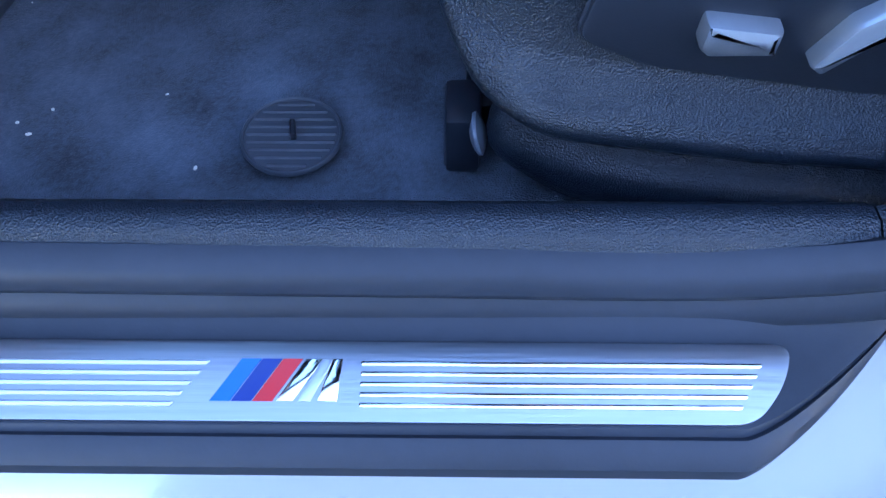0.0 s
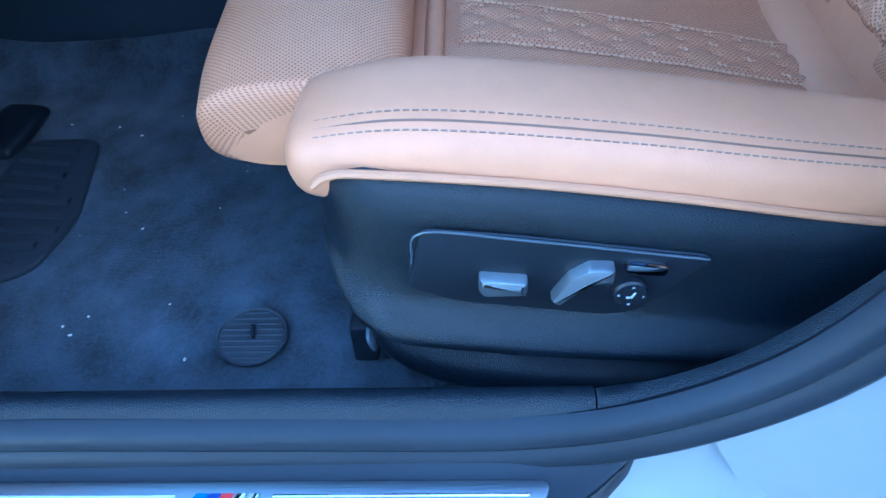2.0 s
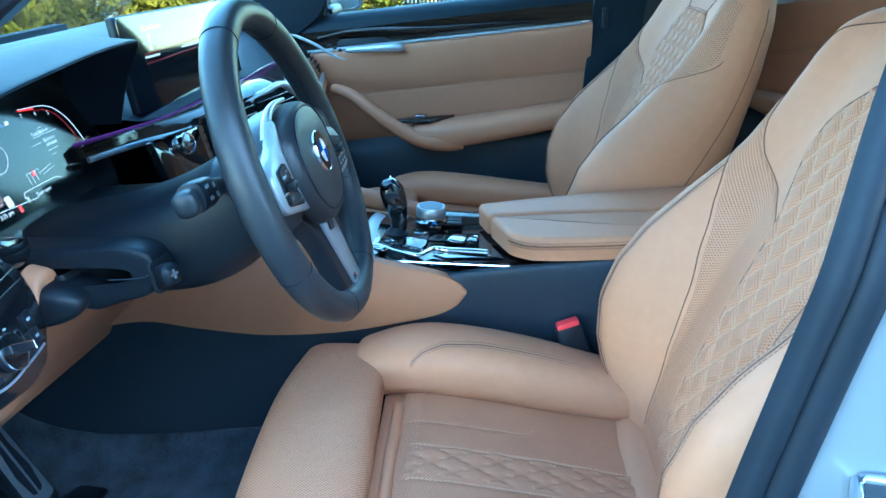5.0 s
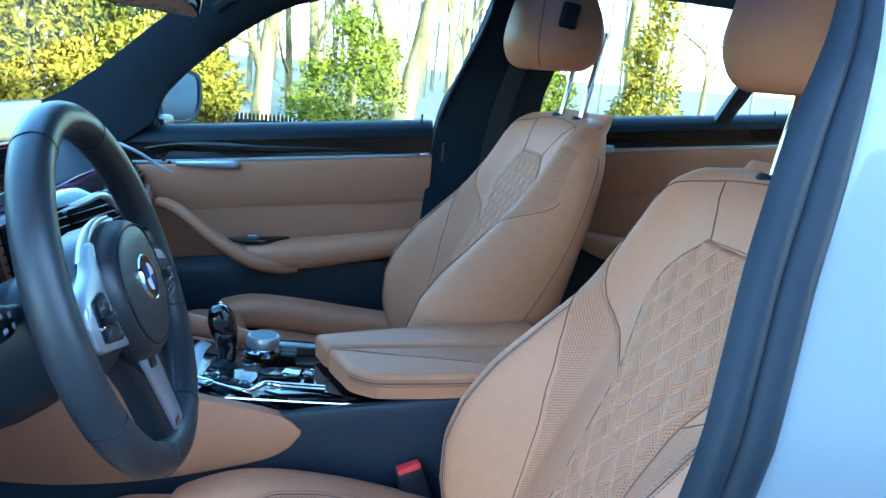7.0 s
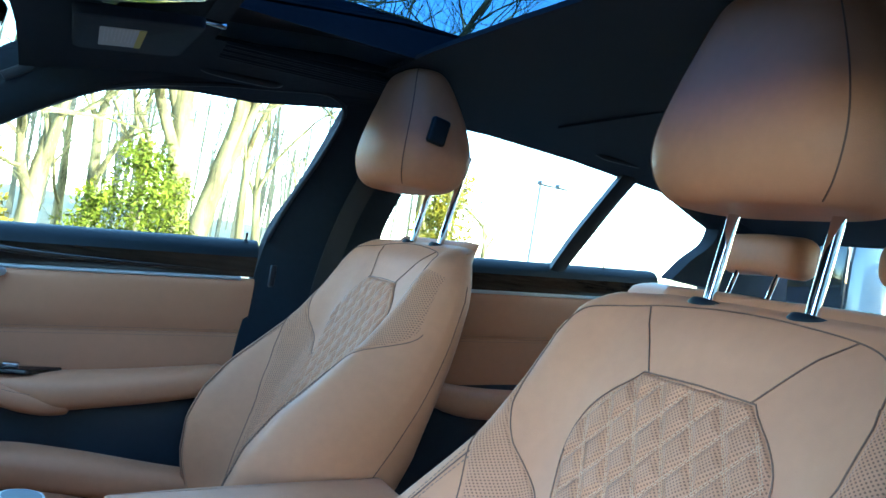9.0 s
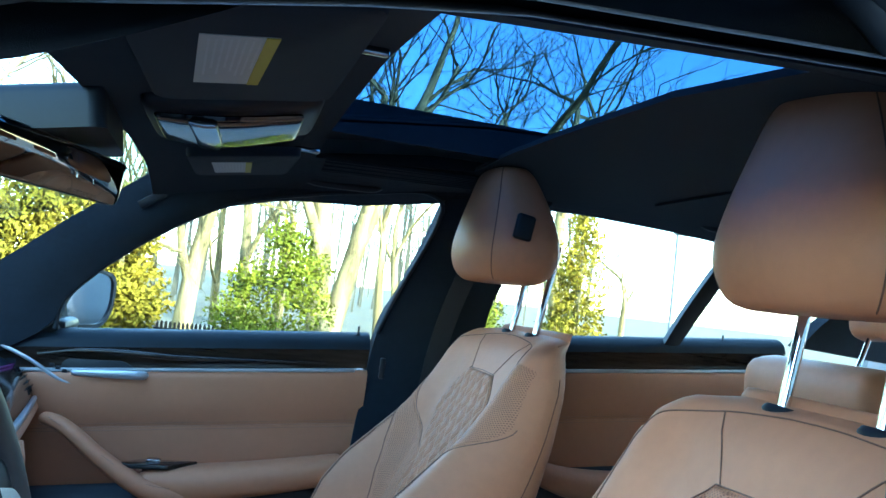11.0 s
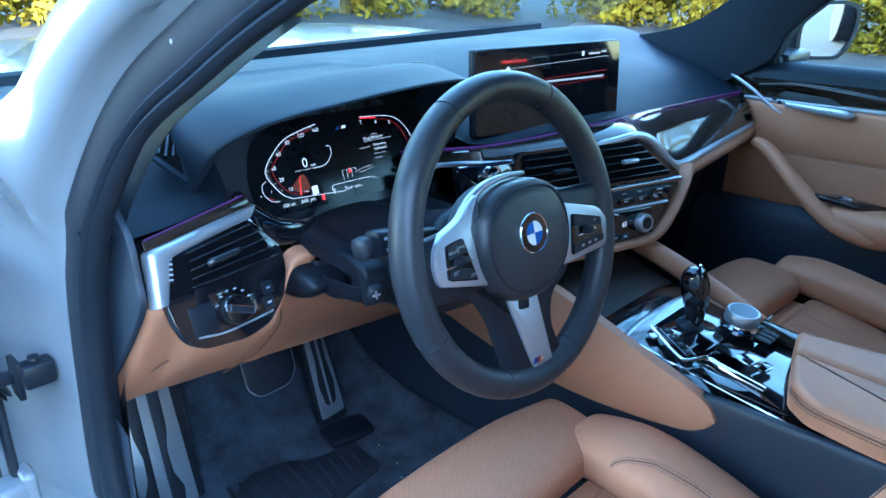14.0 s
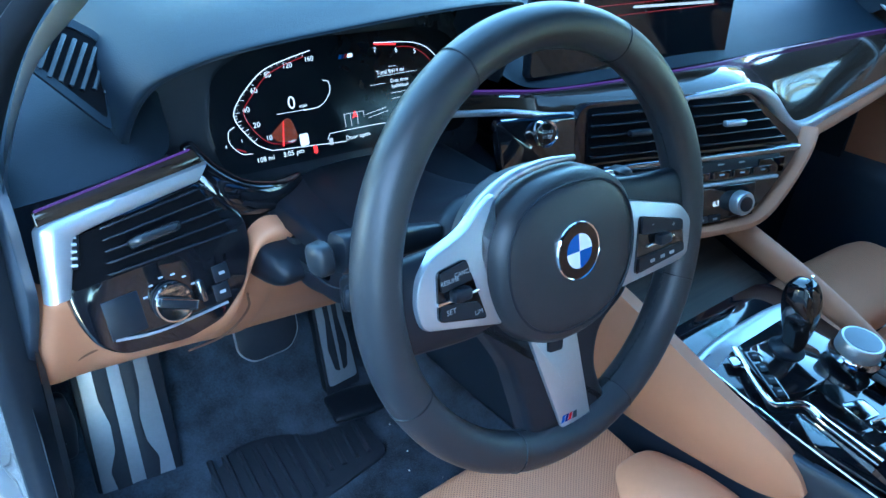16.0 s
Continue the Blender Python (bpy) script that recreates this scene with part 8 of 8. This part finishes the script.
# door check strap, gaiter and hinges at the hinge post
ck = thing("door_check", "black door check strap with its bracket", "door check")
part("strap", box((0.020, 0.11, 0.012), (-0.483, -0.845, 0.692), 0.003, m=pose(0, 0, 0)), plastic_m, ck)
bk_ = part("bracket", box((0.026, 0.040, 0.034), (-0.457, -0.768, 0.702), 0.005, 2, m=Matrix.Identity(4)), plastic_m, ck, "black check bracket")
part("flange", box((0.034, 0.006, 0.058), (-0.470, -0.790, 0.696), 0.006, 2), plastic_m, ck)
part("bolt", lathe([(0.0, 0.0), (0.008, 0.0), (0.007, 0.004), (0.0, 0.005)], pose(-0.458, -0.770, 0.722), 12), plastic_m, bk_)
for z_, dx_ in ((0.835, 0.0), (0.505, 0.0)):
    hg = thing("hinge", "white painted steel door hinge on its post", "hinge", group="door hinges")
    part("leaf", box((0.045, 0.060, 0.034), (-0.50, -0.825, z_), 0.008, 3), paint_m, hg)
    part("foot", pillow([(-0.497, -0.795, z_ - 0.030), (-0.497, -0.797, z_ + 0.030)], [(0.022, 0.010), (0.022, 0.010)], 3, up=(0, 1, 0), ns=12), paint_m, hg)
    part("pin", lathe([(0.0, -0.028), (0.011, -0.028), (0.011, 0.028), (0.0, 0.030)], pose(-0.502, -0.858, z_), 14), dkchrome_m, hg)
ga = thing("cable_gaiter", "black ribbed rubber cable gaiter", "gaiter")
gp = cr([(-0.52, -0.800, 0.665), (-0.52, -0.822, 0.650), (-0.525, -0.842, 0.622), (-0.53, -0.852, 0.585), (-0.535, -0.855, 0.55)], 60)
part("hose", sweep(gp, circle(0.021, 16), scale=[1.0 + 0.16 * math.sin(k * 1.6) for k in range(60)], up=(1, 0, 0)), rubber_m, ga)
part("boot", box((0.03, 0.03, 0.10), (-0.525, -0.835, 0.725), 0.010, 3), rubber_m, ga)
gapd = thing("wing_gap", "dark gap strip between the wing and the hinge post", "gap seal", kind="structure")
part("strip", sweep([(-0.50, -0.806, 0.36), (-0.512, -0.806, 0.5), (-0.525, -0.806, 0.68), (-0.505, -0.80, 0.85)], squircle(0.012, 0.006, 3, 10), up=(0, 1, 0)), rubber_m, gapd)
tick = thing("pillar_clip", "tiny white clip in the black pillar trim", "clip")
tp_ = offset_ring(0.070, 0.007)[132]
part("clip", box((0.0022, 0.002, 0.0045), tuple(tp_), 0.0006), mark_m, tick)
hl = thing("hood_release", "black bonnet release lever with a white pictogram", "release lever")
part("lever", pillow([(-0.48, -0.690, 0.46), (-0.475, -0.688, 0.52), (-0.48, -0.690, 0.565)], [(0.014, 0.018), (0.015, 0.020), (0.012, 0.016)], 3, up=(0, 1, 0)), plastic_m, hl)
part("pictogram", plate(rect(0.010, 0.006, 0.001), 0.0006, basis((-0.462, -0.690, 0.50), (0, 1, 0), (0, 0, 1))), mark_m, hl)

# ---- outside ----
ground = thing("ground", "grey asphalt car park", "asphalt", kind="structure")
part("sheet", slab(np.array([[(x, y, 0.0) for y in (-400, -40, -8, 0, 8, 40, 400)] for x in (-400, -40, -8, 0, 8, 40, 400)], float), -0.2, (0, 0, 1)), asphalt_m, ground)
# Added wall, never in view: keeps sun and low bright sky off the car.
shade_wall = thing("building", "plain rendered wall added out of view to shade the parked car", "building", kind="structure")
part("wall", box((13, 0.4, 4.7), (4.5, -6.0, 2.35), 0.02), wall_m, shade_wall)


def leaves(bm_data, c, r, n, size, rng):
    """Small leaf sprays scattered over a clump."""
    v, f = bm_data
    for _ in range(n):
        d = rng.normal(size=3)
        d /= np.linalg.norm(d)
        p = np.array(c) + d * np.array(r) * rng.uniform(0.55, 1.05)
        a = rng.normal(size=3)
        a /= np.linalg.norm(a)
        b = np.cross(a, d + 0.3)
        b /= np.linalg.norm(b) + 1e-9
        s = size * rng.uniform(0.6, 1.4)
        k = len(v)
        v += [tuple(p - a * s), tuple(p + b * s * 0.45), tuple(p + a * s), tuple(p - b * s * 0.45)]
        f.append((k, k + 1, k + 2, k + 3))


def raw(name, v, f, m, parent, label=""):
    me = bpy.data.meshes.new(name)
    me.from_pydata(v, [], f)
    me.materials.append(m)
    o = new(name, me)
    o.parent = parent
    if label:
        tagged(o, label)
    return o


def conifer(at, h, r, m, seed, label, dense=1.0, size=0.055):
    rng = np.random.default_rng(seed)
    t = thing("evergreen", label, "evergreen", group="evergreens along the boundary", at=at)
    part("trunk", sweep([(0, 0, -0.05), (0.02, 0, h * 0.5), (0, 0.02, h * 0.92)], circle(0.07 * h / 3, 8), scale=[1, 0.7, 0.2]), bark_m, t)
    data = ([], [])
    levels = int(h / 0.22)
    for i in range(levels):
        u = i / levels
        z = 0.15 + u * (h - 0.2)
        rad = r * (1 - u) ** 0.75 * (0.55 + 0.45 * min(1, u * 5)) * rng.uniform(0.85, 1.15)
        nb = max(3, int(9 * rad / r * dense) + 2)
        for k in range(nb):
            a = rng.uniform(0, 6.283)
            q = rad * rng.uniform(0.45, 1.0)
            leaves(data, (q * math.cos(a), q * math.sin(a), z + rng.uniform(-0.1, 0.12)), (0.22 * r + 0.06, 0.22 * r + 0.06, 0.20), int(95 * dense), size * 0.66, rng)
    raw("crown", *data, m, t)
    return t


def bare_tree(at, h, r, seed, label, lean=(0, 0), fork=0.32):
    rng = np.random.default_rng(seed)
    t = thing("bare_tree", label, "tree", group="bare trees behind the hedge", at=at)
    limbs = bmesh.new()
    twigs = bmesh.new()

    def grow(p, d, length, rad, depth):
        pts = [p]
        q = p.copy()
        dd = d.copy()
        for _ in range(5):
            dd = dd + rng.normal(size=3) * (0.10 if depth else 0.035) + np.array((0, 0, 0.03))
            dd /= np.linalg.norm(dd)
            q = q + dd * length / 5
            pts.append(q.copy())
        sc = np.linspace(1, 0.62, 6)
        sweep(cr(pts, 8), circle(rad, 8 if depth < 2 else 5 if depth < 3 else 3), scale=np.interp(np.linspace(0, 1, 8), np.linspace(0, 1, 6), sc), bm=limbs if depth < 3 else twigs, up=(0.3, 0.9, 0.2))
        if depth >= 5:
            return
        n = 3 if depth == 0 else rng.integers(3, 5) if depth < 4 else rng.integers(2, 4)
        for k in range(n):
            u = 1.0 if k == 0 else rng.uniform(0.35, 0.95)
            base = np.array([np.interp(u * 5, range(6), [s[c] for s in pts]) for c in range(3)])
            nd = dd + rng.normal(size=3) * (0.55 if depth else fork) + np.array((0, 0, 0.15))
            nd /= np.linalg.norm(nd)
            grow(base, nd, length * rng.uniform(0.55, 0.82), rad * (0.66 if k == 0 else 0.5) * rng.uniform(0.8, 1.0), depth + 1)
    grow(np.array((0.0, 0, -0.1)), np.array((lean[0], lean[1], 1.0)), h * 0.36, r, 0)
    part("trunk", limbs, bark_m, t, smooth=60)
    part("twigs", twigs, twig_m, t, smooth=0)
    return t


k = 0
for x, y, h, r in ((-7.6, -3.4, 3.4, 1.1), (-7.8, -1.6, 3.6, 1.2), (-7.5, 0.2, 3.3, 1.1), (-7.7, 1.9, 3.7, 1.2), (-7.4, 3.6, 3.4, 1.1), (-7.2, 5.2, 3.5, 1.2), (-6.6, 6.8, 3.3, 1.2), (-5.4, 8.0, 3.1, 1.1),
                   (-4.2, 8.5, 3.5, 1.1), (-3.1, 8.9, 3.2, 1.1), (-2.1, 9.2, 2.7, 1.0), (-1.35, 9.9, 2.3, 0.8)):
    k += 1
    conifer((x, y, 0), h, r, leaf_y, 100 + k, "tall yellow-green evergreen with feathery sunlit sprays", 1.25, 0.07)
conifer((0.75, 8.9, 0), 2.05, 1.0, leaf_g, 201, "broad bright green evergreen bush with loose sprays", 1.3, 0.05)
conifer((5.0, 9.2, 0), 2.9, 0.62, leaf_y, 202, "slim golden evergreen in the sun", 1.1, 0.05)
conifer((3.6, 9.6, 0), 1.6, 0.7, leaf_g, 203, "small green evergreen shrub", 1.1, 0.05)
bare_tree((1.74, 13.0, 0), 11, 0.25, 11, "tall bare tree with pale furrowed bark", (-0.07, 0.0))
bare_tree((1.90, 13.3, 0), 11, 0.22, 12, "tall bare tree leaning, with pale bark", (0.20, 0.0))
bare_tree((-0.66, 13.0, 0), 8, 0.19, 13, "bare tree with a pale forked trunk", (0.01, 0.0), 0.5)
bare_tree((0.3, 19.0, 0), 9, 0.18, 14, "slender bare tree far behind the hedge", (0.05, 0.0))
bare_tree((5.5, 24.0, 0), 9, 0.16, 15, "slender bare tree far behind the hedge", (-0.05, 0.0))
bare_tree((-5.0, 14.5, 0), 10, 0.24, 16, "tall bare tree behind the hedge", (0.0, -0.1))
bare_tree((6.2, 12.5, 0), 10, 0.16, 18, "bare tree with wide spreading branches", (-0.05, -0.05), 0.5)
bare_tree((4.2, 11.8, 0), 9, 0.15, 19, "bare tree with wide spreading branches", (0.1, -0.1), 0.5)
for k, (x, y, h, r) in enumerate(((-2.6, 15.5, 8, 0.12), (-0.2, 16.5, 8, 0.10), (1.0, 15.0, 7, 0.10), (3.4, 16.0, 8, 0.11), (5.0, 17.0, 8, 0.10), (-6.5, 17.5, 8, 0.12))):
    bare_tree((x, y, 0), h, r, 40 + k, "slender bare tree in the thicket behind the hedge", (0.05 * (k % 3 - 1), 0), 0.5)
bare_tree((15.0, 26.0, 0), 7, 0.13, 17, "small bare tree beside the car park", (0.0, 0.0), 0.6)
verge = thing("verge", "pale dry grass verge beyond the hedge", "dry grass", kind="structure")
part("sheet", slab(np.array([[(x, y, 0.03 + 0.2 * (y > 20) + 1.3 * (y > 60)) for y in (10.5, 16, 30, 70, 200)] for x in (-200, -40, 0, 40, 200)], float), -0.3, (0, 0, 1)), mat("dry_grass", (0.13, 0.11, 0.055), 0.95, var=0.3, vscale=0.8, grain=0.8, gscale=20), verge)
woods = thing("far_woods", "hazy pale bare woods in the distance", "woods", kind="stuff")
rng = np.random.default_rng(77)
bm = bmesh.new()
for k in range(200):
    x, y = rng.uniform(-30, 14), rng.uniform(22, 50)
    h = rng.uniform(3.5, 7.5)
    lx = rng.uniform(-0.5, 0.5)
    tube([(x, y, 0), (x + lx * 0.4, y, h * 0.5), (x + lx, y, h)], rng.uniform(0.04, 0.09), 3, up=(0, 1, 0), bm=bm)
    for j in range(7):
        z = h * rng.uniform(0.3, 0.95)
        dx, dz_ = rng.uniform(-1.6, 1.6), rng.uniform(0.5, 1.6)
        tube([(x + lx * z / h, y, z), (x + lx * z / h + dx, y + rng.uniform(-1, 1), z + dz_)], 0.02, 3, up=(0, 1, 0.1), bm=bm)
part("stems", bm, mat("pale_hazy_bark", (0.085, 0.080, 0.050), 0.95, var=0.3), woods, smooth=0)
fence = thing("fence", "dark weathered picket fence below the trees", "fence")
for i in range(16):
    x = -0.76 + i * 0.055
    part("picket", plate([(-0.018, 0), (0.018, 0), (0.018, 0.38), (0, 0.42), (-0.018, 0.38)], 0.02, basis((x, 9.75, 0.05), (1, 0, 0), (0, 0, 1))), fence_m, fence)
part("rail", box((0.95, 0.04, 0.05), (-0.34, 9.78, 0.16), 0.004), fence_m, fence)
part("rail", box((0.95, 0.04, 0.05), (-0.34, 9.78, 0.34), 0.004), fence_m, fence)
lamp = thing("street_lamp", "slim metal car park lamp post with two flat heads", "street lamp", at=(9.6, 14, 0))
part("pole", tube([(0, 0, 0), (0, 0, 3.25)], 0.035, 8, up=(0, 1, 0)), steel_m, lamp)
part("arm", tube([(-0.1, 0, 3.22), (0.75, 0, 3.22)], 0.025, 6), steel_m, lamp)
for dx in (0.12, 0.62):
    part("lamp_head", box((0.34, 0.2, 0.10), (dx, 0, 3.26), 0.02), steel_m, lamp)
van = thing("parked_van", "white parked van on the car park", "van", at=(6.0, 3.4, 0))
part("body", box((4.2, 1.7, 1.3), (1.2, 0, 1.15), 0.25, 3), paint_m, van)
part("windscreen", box((0.1, 1.4, 0.5), (-0.90, 0, 1.45), 0.02, m=Matrix.Identity(4)), lcd_m, van)
for wx in (-0.3, 2.6):
    part("wheel", lathe([(0.1, -0.1), (0.33, -0.1), (0.34, 0.1), (0.1, 0.1)], pose(wx, -0.8, 0.34, 90, 0, 0), 24), rubber_m, van)
